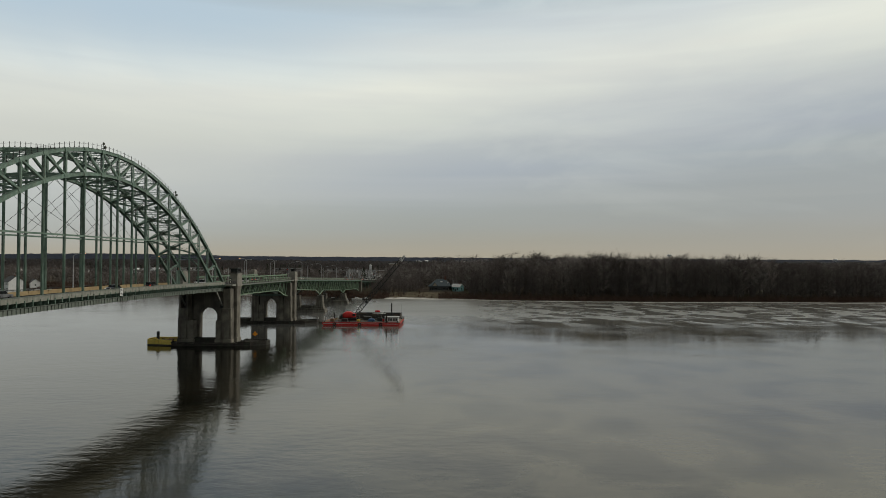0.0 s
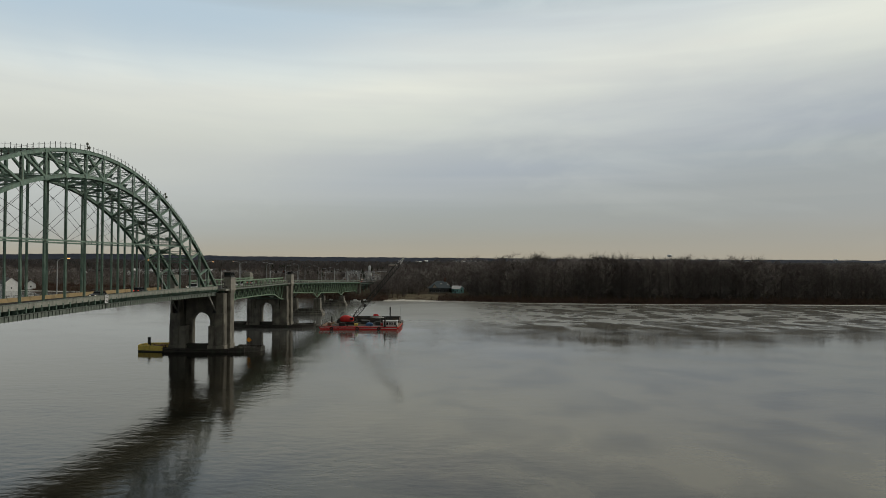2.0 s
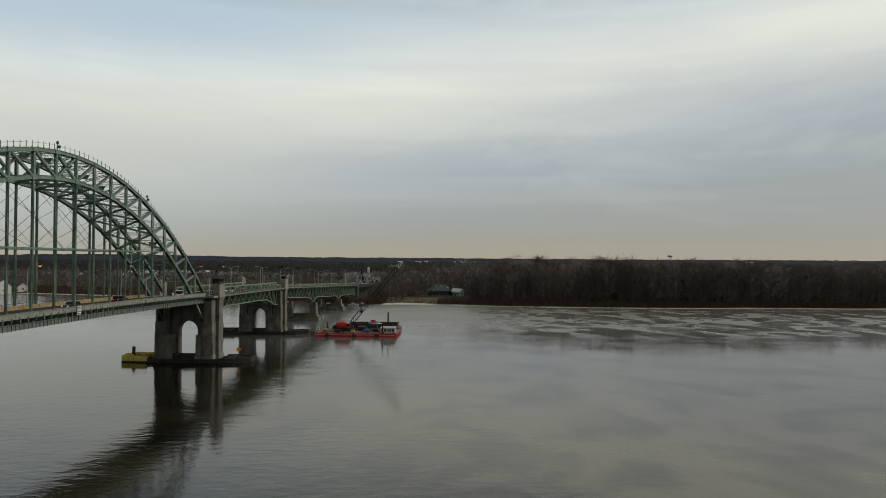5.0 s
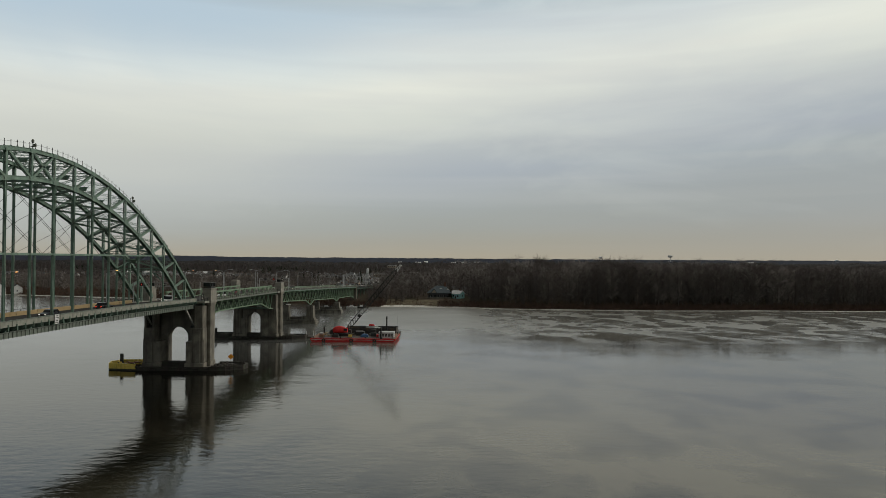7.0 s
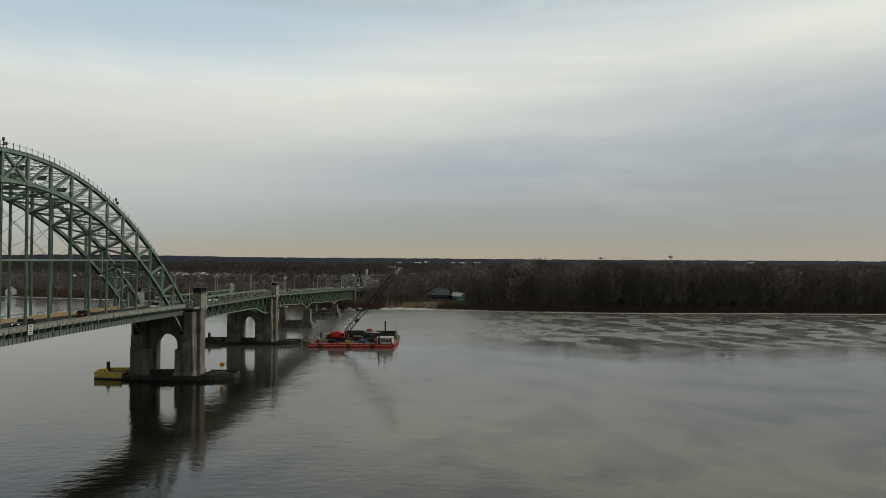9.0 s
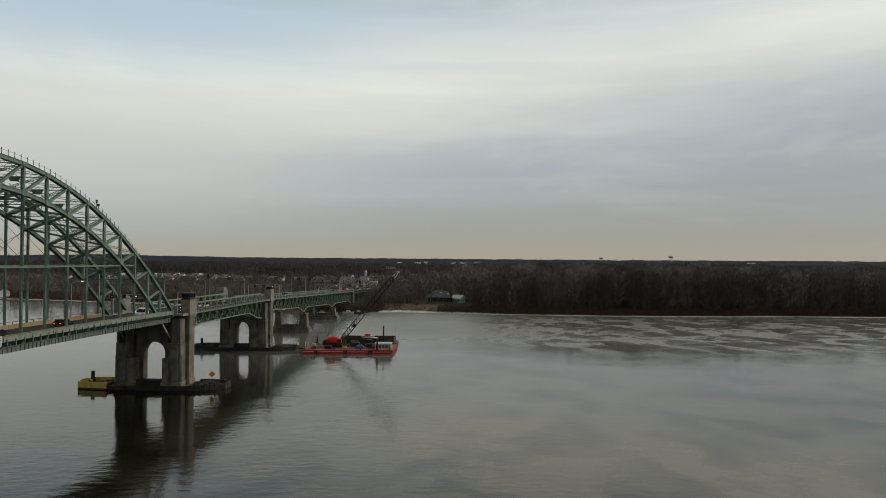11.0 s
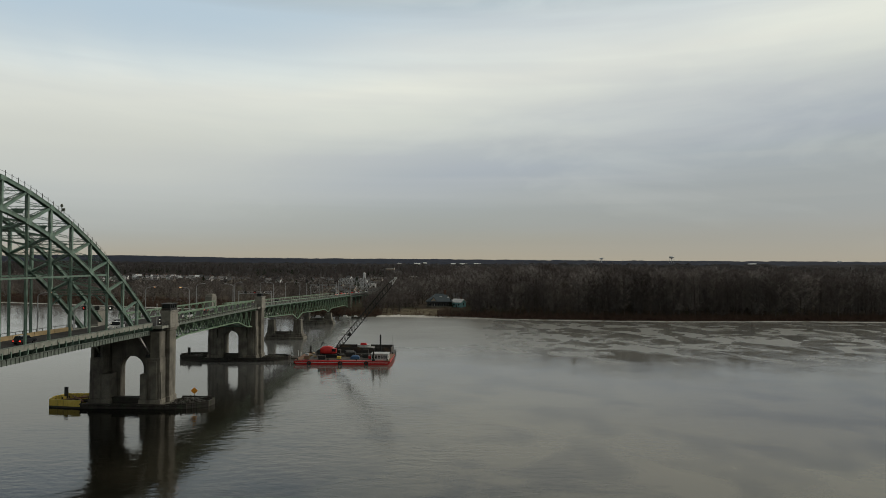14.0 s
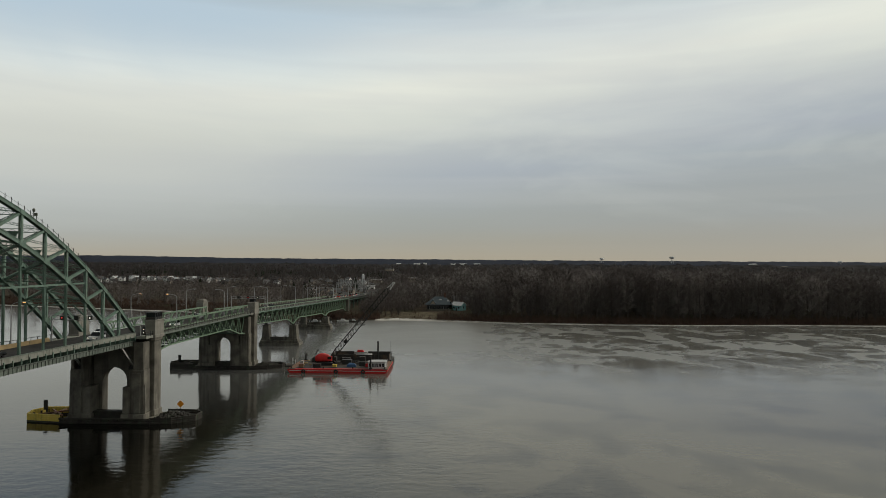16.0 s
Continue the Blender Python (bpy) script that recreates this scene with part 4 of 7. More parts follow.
def fender(y, flip, sign_board):
    """Timber fender works on both sides of a pier, with piles."""
    f = thing("fender_left", "dark timber fender round a pier's upstream end", "fender", (-15, y, 0), "pier fenders")
    g = thing("fender_right", "rotten dark timber dolphin full of rubble at a pier", "fender", (15, y, 0), "pier fenders")
    f.name = g.name = "pier_fender"
    colour = YELLOW if flip else TIMBER
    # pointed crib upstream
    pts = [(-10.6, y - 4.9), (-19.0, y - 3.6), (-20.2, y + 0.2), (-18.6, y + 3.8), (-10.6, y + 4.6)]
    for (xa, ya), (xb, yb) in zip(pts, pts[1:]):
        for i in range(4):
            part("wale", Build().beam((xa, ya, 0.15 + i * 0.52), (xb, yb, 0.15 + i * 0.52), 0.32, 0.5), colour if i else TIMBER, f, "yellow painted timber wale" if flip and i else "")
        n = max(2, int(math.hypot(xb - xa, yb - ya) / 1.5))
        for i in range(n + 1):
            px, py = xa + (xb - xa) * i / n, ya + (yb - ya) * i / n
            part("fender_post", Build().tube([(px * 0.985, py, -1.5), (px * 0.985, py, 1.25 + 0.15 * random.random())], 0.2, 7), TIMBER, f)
    for a, c in (((-11, y - 3), (-17, y + 3)), ((-11, y + 3), (-17.5, y - 2)), ((-14, y - 4), (-14, y + 4))):
        part("cross_brace", Build().beam((*a, 1.45), (*c, 1.45), 0.3, 0.3), TAN_DECK if flip else TIMBER, f)
    part("marker_post", Build().box(-18.5, -17.5, y + 1.7, y + 1.9, 1.6, 4.0, 0.03).box(-18.0, -17.6, y + 1.9, y + 2.1, 0.2, 3.0), DARK_STEEL, f)
    # timber skirt along the footing
    skirt = thing("pier_skirt", "dark wet timber skirt along a pier's footing", "fender", (0, y, 0), "pier fenders")
    for i in range(20):
        xa = -10.6 + 21.2 * i / 20
        part("plank", Build().box(xa + 0.03, xa + 1.03, y - 5.05, y - 4.72, -0.8, 0.75 + 0.12 * random.random(), 0.03), TIMBER, skirt)
    part("wale", Build().box(-10.7, 10.7, y - 5.25, y - 5.06, 0.95, 1.25).box(-10.7, 10.7, y - 5.06, y - 4.6, 0.95, 1.2), TIMBER, skirt)
    part("wale", Build().box(-10.7, 10.7, y - 5.25, y - 5.06, 0.15, 0.45), TIMBER, skirt)
    # right-hand dolphin: a pointed crib with broken timber and stones
    pts = [(10.5, y - 4.9), (15.2, y - 4.0), (19.7, y - 1.0), (20.0, y + 2.5), (17.5, y + 4.9), (10.6, y + 5.2)]
    for (xa, ya), (xb, yb) in zip(pts, pts[1:]):
        for i in range(3):
            drop = random.uniform(-0.12, 0.12)
            part("wale", Build().beam((xa, ya, 0.2 + i * 0.5), (xb, yb, 0.2 + i * 0.5 + drop), 0.3, 0.42), TIMBER, g)
        n = max(2, int(math.hypot(xb - xa, yb - ya) / 1.1))
        for i in range(n):
            px, py = xa + (xb - xa) * i / n, ya + (yb - ya) * i / n
            part("fender_post", Build().tube([(px, py, -1.5), (px + random.uniform(-0.15, 0.15), py, 1.4 + random.uniform(-0.4, 0.5))], 0.2, 7), TIMBER, g)
    b = Build()
    rng = random.Random(int(y) + 5)
    for i in range(260):
        px, py = rng.uniform(10.8, 18.8), rng.uniform(y - 3.6, y + 4.2)
        if px > 16 and abs(py - y) > 3.6 - (px - 16):
            continue
        r = rng.uniform(0.18, 0.5)
        pz = 0.4 + 1.2 * max(0, 1 - abs(px - 13.2) / 5) * max(0, 1 - abs(py - y) / 6) + rng.uniform(-0.1, 0.2)
        ring = [[(px + r * k * math.cos(j * 1.0472 + i) * rng.uniform(0.7, 1.2), py + r * k * math.sin(j * 1.0472 + i) * rng.uniform(0.7, 1.2), pz + h * r) for j in range(6)] for h, k in ((-0.7, 0.7), (0.1, 1.0), (0.7, 0.45))]
        b.loft(ring)
    part("rubble", b, TIMBER, g, "dark broken stone fill", kind="stuff")
    part("fill", Build().plate([(p[0] - 0.3, p[1]) for p in pts[1:]] + [(10.4, y + 4.6), (10.4, y - 4.6)], "z", -1.0, 0.5), DARK_STEEL, g)
    if sign_board:
        s = thing("orange_marker", "orange diamond channel marker board on a pole", "sign", (15.2, y + 1.5, 0.5))
        part("pole", Build().tube([(15.2, y + 1.5, 0.4), (15.2, y + 1.5, 3.9)], 0.07, 6), DARK_STEEL, s)
        part("board", Build().plate(((14.3, 3.4), (15.2, 2.6), (16.1, 3.4), (15.2, 4.3)), "y", y + 1.38, y + 1.43), ORANGE_BOARD, s)


fender(0.0, True, True)
fender(79.0, False, False)


# ---- lifting span between the two main piers ----
BN, BF = 7.2, -6.4


def leaf_low(y):
    pts = ((2.4, 14.4), (8.4, 15.8), (13.4, 16.2), (32.0, 16.0), (58.8, 15.6), (70.3, 12.8), (75.0, 12.6))
    for (y0, z0), (y1, z1) in zip(pts, pts[1:]):
        if y <= y1:
            return z0 + (z1 - z0) * (y - y0) / (y1 - y0)
    return pts[-1][1]


def walk_rail(parent, x, y0, y1, outward, mat_post, mat_rail, step=2.0):
    """A walkway railing: posts, three rails."""
    n = max(1, round((y1 - y0) / step))
    first = None
    for i in range(n + 1):
        y = y0 + (y1 - y0) * i / n
        at = Vector((x, y, road_z(y)))
        if first is None:
            first = part("railing_post", Build().box(x - 0.06, x + 0.06, y - 0.06, y + 0.06, at.z, at.z + 1.12), mat_post, parent)
            f_at = at
        else:
            again(first, "railing_post", at - f_at, parent)
    for h in (0.35, 0.72, 1.12):
        part("rail", ribbon(y0, y1, 6, ((x - 0.05, h - 0.06), (x + 0.05, h - 0.06), (x + 0.05, h + 0.04), (x - 0.05, h + 0.04))), mat_rail, parent)


def guard_truss(parent, x, y0, y1, panel, high, mat):
    """The green guard above the roadway: two rails, posts and bowed braces."""
    part("guard_rail", ribbon(y0, y1, 8, ((x - 0.2, high - 0.42), (x + 0.2, high - 0.42), (x + 0.2, high), (x - 0.2, high))), mat, parent)
    part("guard_rail", ribbon(y0, y1, 8, ((x - 0.12, 0.25), (x + 0.12, 0.25), (x + 0.12, 0.5), (x - 0.12, 0.5))), mat, parent)
    n = max(1, round((y1 - y0) / panel))
    for i in range(n + 1):
        y = y0 + (y1 - y0) * i / n
        z = road_z(y)
        part("guard_post", Build().box(x - 0.1, x + 0.1, y - 0.09, y + 0.09, z, z + high - 0.1), mat, parent)
        if i < n:
            y2 = y0 + (y1 - y0) * (i + 1) / n
            b = Build()
            pts = [(x, y + (y2 - y) * (0.5 - 0.42 * math.cos(math.pi * j / 8)), road_z(y) + 0.4 + (high - 0.6) * math.sin(math.pi * j / 8)) for j in range(9)]
            b.tube(pts, 0.13, 6)
            part("guard_brace", b, mat, parent)


def lower_truss(parent, x, y0, y1, panel, high, low, mat):
    """Chords, posts and V-shaped diagonals under the roadway."""
    n = max(2, round((y1 - y0) / panel))
    ys = [y0 + (y1 - y0) * i / n for i in range(n + 1)]
    for ya, yb in zip(ys, ys[1:]):
        part("top_chord", Build().beam((x, ya, high(ya)), (x, yb, high(yb)), 0.42, 0.45), mat, parent)
        ym = (ya + yb) / 2
        part("bottom_chord", Build().beam((x, ya, low(ya)), (x, ym, low(ym)), 0.42, 0.36).beam((x, ym, low(ym)), (x, yb, low(yb)), 0.42, 0.36), mat, parent)
        part("diagonal", Build().beam((x, ya, high(ya)), (x, ym, low(ym)), 0.26, 0.26), mat, parent)
        part("diagonal", Build().beam((x, yb, high(yb)), (x, ym, low(ym)), 0.26, 0.26), mat, parent)
        part("post", Build().beam((x, ya, high(ya)), (x, ya, low(ya)), 0.20, 0.24, (0, 1, 0)), mat, parent)


def leaf(y0, y1, label):
    span_ob = thing("lifting_leaf", label, "bridge span", (0, (y0 + y1) / 2, 0), "leaves of the lifting span")
    part("roadway", ribbon(y0, y1, 6, ((BF, -0.3), (BN, -0.3), (BN, 0), (BF, 0))), ASPHALT, span_ob, "grey steel grating roadway")
    part("walkway", ribbon(y0, y1, 6, ((BN + 0.05, -0.28), (BN + 1.85, -0.28), (BN + 1.85, 0.02), (BN + 0.05, 0.02))), RAIL_GREY, span_ob)
    part("fascia", ribbon(y0, y1, 6, ((BN + 1.8, -0.42), (BN + 1.95, -0.42), (BN + 1.95, 0.06), (BN + 1.8, 0.06))), PALE_GREEN, span_ob)
    walk_rail(span_ob, BN + 1.8, y0 + 0.2, y1 - 0.2, 1, RAIL_GREY, RAIL_GREY)
    for x in (-4.2, -1.0, 2.2, 5.4):
        part("stringer", ribbon(y0, y1, 6, ((x - 0.12, -1.5), (x + 0.12, -1.5), (x + 0.12, -0.32), (x - 0.12, -0.32))), GREEN, span_ob)
    for x in (BN, BF):
        guard_truss(span_ob, x - 0.3 * side(x), y0 + 0.3, y1 - 0.3, 5.6, 2.55, BRIGHT_GREEN)
        # far truss takes the darker green, as shade under the deck
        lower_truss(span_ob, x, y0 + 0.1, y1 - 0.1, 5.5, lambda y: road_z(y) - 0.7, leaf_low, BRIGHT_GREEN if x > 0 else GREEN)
    n = 7
    for i in range(n):
        y = y0 + 1 + (y1 - y0 - 2) * i / (n - 1)
        part("floor_beam", Build().beam((BF, y, road_z(y) - 0.75), (BN + 1.7, y, road_z(y) - 0.75), 0.3, 0.8), BRIGHT_GREEN, span_ob)
        # braces inside the leaf take the darker green too, for shade
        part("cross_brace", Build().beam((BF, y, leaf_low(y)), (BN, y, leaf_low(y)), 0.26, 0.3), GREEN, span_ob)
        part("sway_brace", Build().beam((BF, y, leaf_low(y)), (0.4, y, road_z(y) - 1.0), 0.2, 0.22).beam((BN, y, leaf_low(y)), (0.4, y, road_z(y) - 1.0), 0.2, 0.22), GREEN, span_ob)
    # inner plate girders, a little shallower than the outer trusses; added, and coloured dark for shade
    for x in (-2.4, 3.2):
        rings = []
        for i in range(11):
            y = y0 + 0.3 + (y1 - y0 - 0.6) * i / 10
            rings.append([(x - 0.1, y, leaf_low(y) + 0.35), (x + 0.1, y, leaf_low(y) + 0.35), (x + 0.1, y, road_z(y) - 0.32), (x - 0.1, y, road_z(y) - 0.32)])
        part("inner_girder", Build().loft(rings), SHADED_GREEN, span_ob, "plate girder in green darkened for shade")


leaf(4.4, 39.0, "green steel lifting leaf with curved underside, lowered")
leaf(39.15, 74.6, "green steel lifting leaf with a raking end strut, lowered")


def deck_over_pier(y, y0, y1):
    """The short fixed roadway across a main pier."""
    d = thing("pier_deck", "short fixed roadway slab across a bridge pier", "roadway", (0, y, 0))
    part("slab", ribbon(y0, y1, 3, ((-7.0, -0.5), (7.0, -0.5), (7.0, 0), (-7.0, 0))), ASPHALT, d)
    part("sidewalk", ribbon(y0, y - 1.0, 3, ((7.05, -0.5), (9.4, -0.5), (9.4, 0.12), (7.05, 0.12))), PARAPET, d)
    walk_rail(d, 9.3, y0, y - 1.0, 1, DARK_STEEL, DARK_STEEL, 1.2)


deck_over_pier(0.0, -4.55, 4.35)
deck_over_pier(79.0, 74.65, 83.4)

# ---- truss spans towards the bank ----
AN, AF = 7.2, -5.6
LOW = ((83.4, 14.9), (110, 13.6), (126, 12.8), (135, 12.4), (144.5, 9.5), (154, 11.6), (180, 10.4), (200, 9.6), (209, 9.3), (218.5, 7.0), (228, 8.5), (255, 7.8), (277, 7.2), (288, 4.9))


def approach_low(y):
    for (y0, z0), (y1, z1) in zip(LOW, LOW[1:]):
        if y <= y1:
            return z0 + (z1 - z0) * (y - y0) / (y1 - y0)
    return LOW[-1][1]


def truss_span(y0, y1):
    s = thing("truss_span", "green steel deck truss span with V-shaped bracing", "bridge span", (0, (y0 + y1) / 2, 0), "truss spans")
    part("roadway", ribbon(y0, y1, 6, ((AF, -0.3), (AN, -0.3), (AN, 0), (AF, 0))), ASPHALT, s)
    part("walkway", ribbon(y0, y1, 6, ((AN + 0.05, -0.28), (AN + 1.7, -0.28), (AN + 1.7, 0.05), (AN + 0.05, 0.05))), RAIL_GREY, s)
    part("fascia", ribbon(y0, y1, 6, ((AN + 1.66, -0.36), (AN + 1.8, -0.36), (AN + 1.8, 0.04), (AN + 1.66, 0.04))), GREEN, s)
    for x in (-3.4, -0.4, 2.6, 5.2):
        part("stringer", ribbon(y0, y1, 6, ((x - 0.12, -1.4), (x + 0.12, -1.4), (x + 0.12, -0.32), (x - 0.12, -0.32))), GREEN, s)
    walk_rail(s, AN + 1.65, y0 + 0.1, y1 - 0.1, 1, RAIL_GREY, PALE_GREEN, 2.4)
    walk_rail(s, AF - 1.2, y0 + 0.1, y1 - 0.1, -1, BRIGHT_GREEN, BRIGHT_GREEN, 2.4)
    for x in (AN, AF):
        # far truss is coloured as if in the deck's shade
        lower_truss(s, x, y0, y1, 6.6, lambda y: road_z(y) - 0.75, approach_low, BRIGHT_GREEN if x > 0 else SHADED_GREEN)
        part("guard_rail", ribbon(y0, y1, 6, ((x - 0.1, 0.95), (x + 0.1, 0.95), (x + 0.1, 1.2), (x - 0.1, 1.2))), BRIGHT_GREEN, s)
        n = round((y1 - y0) / 4.6)
        for i in range(n):
            y = y0 + (y1 - y0) * (i + 0.5) / n
            z = road_z(y)
            if i == 0:
                p0 = part("guard_post", Build().box(x - 0.1, x + 0.1, y - 0.75, y + 0.75, z + 0.1, z + 0.92, 0.03), STONE, s, "pale concrete guard panel")
                at0 = Vector((0, y, z))
            else:
                again(p0, "guard_post", Vector((0, y, z)) - at0, s)
    n = round((y1 - y0) / 10)
    for i in range(n + 1):
        y = y0 + (y1 - y0) * i / n
        part("floor_beam", Build().beam((AF - 1.2, y, road_z(y) - 0.8), (AN + 1.6, y, road_z(y) - 0.8), 0.3, 0.7), BRIGHT_GREEN, s)
        # cross braces coloured dark for the shade between the trusses
        part("cross_brace", Build().beam((AF, y, approach_low(y)), (AN, y, road_z(y) - 0.9), 0.2, 0.2).beam((AN, y, approach_low(y)), (AF, y, road_z(y) - 0.9), 0.2, 0.2), SHADED_GREEN, s)
    # stringers hang deep between the trusses; added, with the shade put into their colour
    for x in (-1.8, 3.2):
        rings = []
        for i in range(13):
            y = y0 + 0.2 + (y1 - y0 - 0.4) * i / 12
            rings.append([(x - 0.1, y, road_z(y) - 2.6), (x + 0.1, y, road_z(y) - 2.6), (x + 0.1, y, road_z(y) - 0.32), (x - 0.1, y, road_z(y) - 0.32)])
        part("inner_girder", Build().loft(rings), SHADED_GREEN, s, "plate girder in green darkened for shade")


for y0, y1 in ((83.5, 144.4), (144.6, 218.4), (218.6, 288.0)):
    truss_span(y0, y1)


def approach_pier(y, top, label):
    p = thing("approach_pier", label, "bridge pier", (1.5, y, 0), "piers of the truss spans")
    part("footing", Build().box(-7.6, 10.8, y - 3.6, y + 3.6, -1.5, 1.2, 0.2).box(-7.2, 10.4, y - 3.2, y + 3.2, 1.2, 2.1, 0.2), CONCRETE, p)
    for x0, x1 in ((-6.9, -2.9), (5.2, 9.7)):
        rings = []
        for z, g in ((2.1, 0.0), (2.9, 0.12), (3.0, 0.35), (top - 0.6, 0.75), (top - 0.55, 0.6), (top, 0.6)):
            rings.append([(x0 + g, y - 2.7 + g, z), (x1 - g, y - 2.7 + g, z), (x1 - g, y + 2.7 - g, z), (x0 + g, y + 2.7 - g, z)])
        part("leg", Build().loft(rings), CONCRETE, p)
        part("bearing", Build().box((x0 + x1) / 2 - 0.6, (x0 + x1) / 2 + 0.6, y - 0.6, y + 0.6, top, top + 0.5), DARK_STEEL, p)
    part("curtain_wall", Build().box(-3.4, 5.7, y - 0.7, y + 0.7, 2.1, 3.5, 0.1), CONCRETE, p)
    for x in (-1.0, 3.6):
        part("bollard", Build().lathe((x, y, 3.5), ((0.3, 0), (0.3, 0.4), (0.45, 0.5), (0.2, 0.7)), 8), DARK_STEEL, p)


approach_pier(145.2, 9.0, "tapered two-legged concrete pier on a wide footing")
approach_pier(219.0, 6.4, "low two-legged concrete pier near the bank")


def end_pier(y):
    p = thing("end_pier", "tall concrete end pier of the truss spans", "bridge pier", (1, y, 0))
    for x0, x1 in ((-6.6, -4.0), (6.2, 9.0)):
        part("column", Build().box(x0, x1, y - 1.6, y + 1.6, -1.0, road_z(y) + 1.2, 0.12), CONCRETE, p)
    part("cross_beam", Build().box(-4.0, 6.2, y - 1.3, y + 1.3, road_z(y) - 3.0, road_z(y) - 0.5, 0.1), CONCRETE, p)


end_pier(289.8)


def viaduct(y0, y1, n):
    v = thing("approach_viaduct", "low girder viaduct of the bridge on steel bents", "bridge span", (1, (y0 + y1) / 2, 0))
    part("roadway", ribbon(y0, y1, 10, ((AF - 1.2, -0.35), (AN + 1.6, -0.35), (AN + 1.6, 0), (AF - 1.2, 0))), ASPHALT, v)
    for x in (AF, 1.0, AN):
        part("girder", ribbon(y0, y1, 10, ((x - 0.2, -1.6), (x + 0.2, -1.6), (x + 0.2, -0.35), (x - 0.2, -0.35))), GREEN, v)
    for x in (AF - 1.1, AN + 1.5):
        walk_rail(v, x, y0 + 0.2, y1, 1, PALE_GREEN, PALE_GREEN, 3.0)
    for i in range(n):
        y = y0 + (y1 - y0) * (i + 0.7) / n
        for x in (AF, AN):
            part("bent_post", Build().box(x - 0.3, x + 0.3, y - 0.3, y + 0.3, 0.0, road_z(y) - 1.5), GREEN, v)
        part("bent_beam", Build().box(AF - 0.6, AN + 0.6, y - 0.3, y + 0.3, road_z(y) - 2.1, road_z(y) - 1.5), GREEN, v)
        part("bent_brace", Build().beam((AF, y, 2), (AN, y, road_z(y) - 2.2), 0.2).beam((AN, y, 2), (AF, y, road_z(y) - 2.2), 0.2), GREEN, v)


viaduct(291.5, 470.0, 10)
solid("road", Build().loft([[(-7, 470, 2.2), (9, 470, 2.2), (9, 470, road_z(470)), (-7, 470, road_z(470))], [(-30, 640, 2.0), (-12, 640, 2.0), (-12, 640, 6.6), (-30, 640, 6.6)]]), ASPHALT, "asphalt road leading inland from the bridge", "road", kind="structure")


# ---- lamps, signals and cars on the bridge ----
def street_lamp(x, y, lit, high=9.0):
    z = road_z(y)
    s = -side(x)
    c = thing("street_lamp", "tall grey steel street lamp with a curved arm" + (", glowing orange" if lit else ", unlit"), "street lamp", (x, y, z), "street lamps on the bridge")
    part("pole", Build().tube([(x, y, z), (x, y, z + high - 0.8)], 0.14, 8, 0.09), GALVANISED, c)
    part("arm", Build().tube([(x + s * 2.2 * (1 - math.cos(math.pi / 2 * i / 6)), y, z + high - 0.9 + 0.9 * math.sin(math.pi / 2 * i / 6)) for i in range(7)], 0.07, 6), GALVANISED, c)
    head = part("lamp_head", Build().loft([[(x + s * (2.1 + a), y + w, z + high - 0.05 + h) for w, h in ((-0.2, 0), (0.2, 0), (0.15, 0.2), (-0.15, 0.2))] for a in (0, 0.9)]), GALVANISED, c)
    part("lens", Build().box(*sorted((x + s * 2.4, x + s * 2.85)), y - 0.13, y + 0.13, z + high - 0.13, z + high - 0.055), LAMP_ORANGE if lit else WHITE, head)


for x, y, lit in ((-8.3, -112, True), (-8.3, -66, True), (-8.3, -26, True), (-7.0, 21.5, True), (6.2, 20, True), (-7.0, 59, False), (6.2, 57, False), (-6.9, 98, False), (6.9, 104, False),
                  (-6.7, 132, False), (6.9, 150, False), (-6.7, 176, False), (6.9, 196, False), (-6.7, 224, False), (6.9, 246, False), (-6.7, 270, False), (6.9, 300, False), (6.9, 350, False), (-6.7, 330, False)):
    street_lamp(x, y, lit)


def signal_gantry(y, x0, x1, high, colours):
    z = road_z(y)
    g = thing("signal_gantry", "steel lane-signal gantry across the roadway", "gantry", ((x0 + x1) / 2, y, z), "lane signal gantries")
    for x in (x0, x1):
        part("post", Build().tube([(x, y, z), (x, y, z + high)], 0.15, 8), GALVANISED, g)
    part("beam", laced(Build(), (x0, y, z + high - 0.4), (x1, y, z + high - 0.4), 0.9, 0.14), GALVANISED, g)
    for i, c in enumerate(colours):
        x = x0 + (x1 - x0) * (i + 0.75) / (len(colours) + 0.5)
        box = part("signal_box", Build().box(x - 0.45, x + 0.45, y - 0.25, y + 0.1, z + high - 0.85, z + high + 0.1, 0.04), DARK_STEEL, g)
        if c:
            part("signal_lens", Build().lathe((x, y - 0.28, z + high - 0.4), ((0.02, -0.16), (0.12, -0.1), (0.16, 0), (0.12, 0.1), (0.02, 0.16)), 10), c, box)


signal_gantry(96.0, -4.6, 8.3, 5.4, (None, LAMP_RED, LAMP_WHITE))
signal_gantry(-15.5, -6.3, 4.5, 5.5, (LAMP_RED, None, LAMP_WHITE))
signal_gantry(236.0, -6.8, 8.4, 7.5, (None, None))


def gate_signal(x, y):
    z = road_z(y)
    g = thing("gate_signal", "dark traffic signal with white lamps by the lifting span", "traffic light", (x, y, z))
    part("pole", Build().tube([(x, y, z), (x, y, z + 5.6)], 0.08, 8), WHITE, g)
    part("head", Build().box(x + 0.5, x + 1.15, y - 0.2, y + 0.2, z + 0.4, z + 2.3, 0.05), DARK_STEEL, g)
    for i in range(2):
        part("lens", Build().box(x + 0.72, x + 0.93, y - 0.24, y - 0.19, z + 0.85 + i * 0.75, z + 1.05 + i * 0.75, 0.01), LAMP_WHITE, g)


gate_signal(7.6, -3.6)


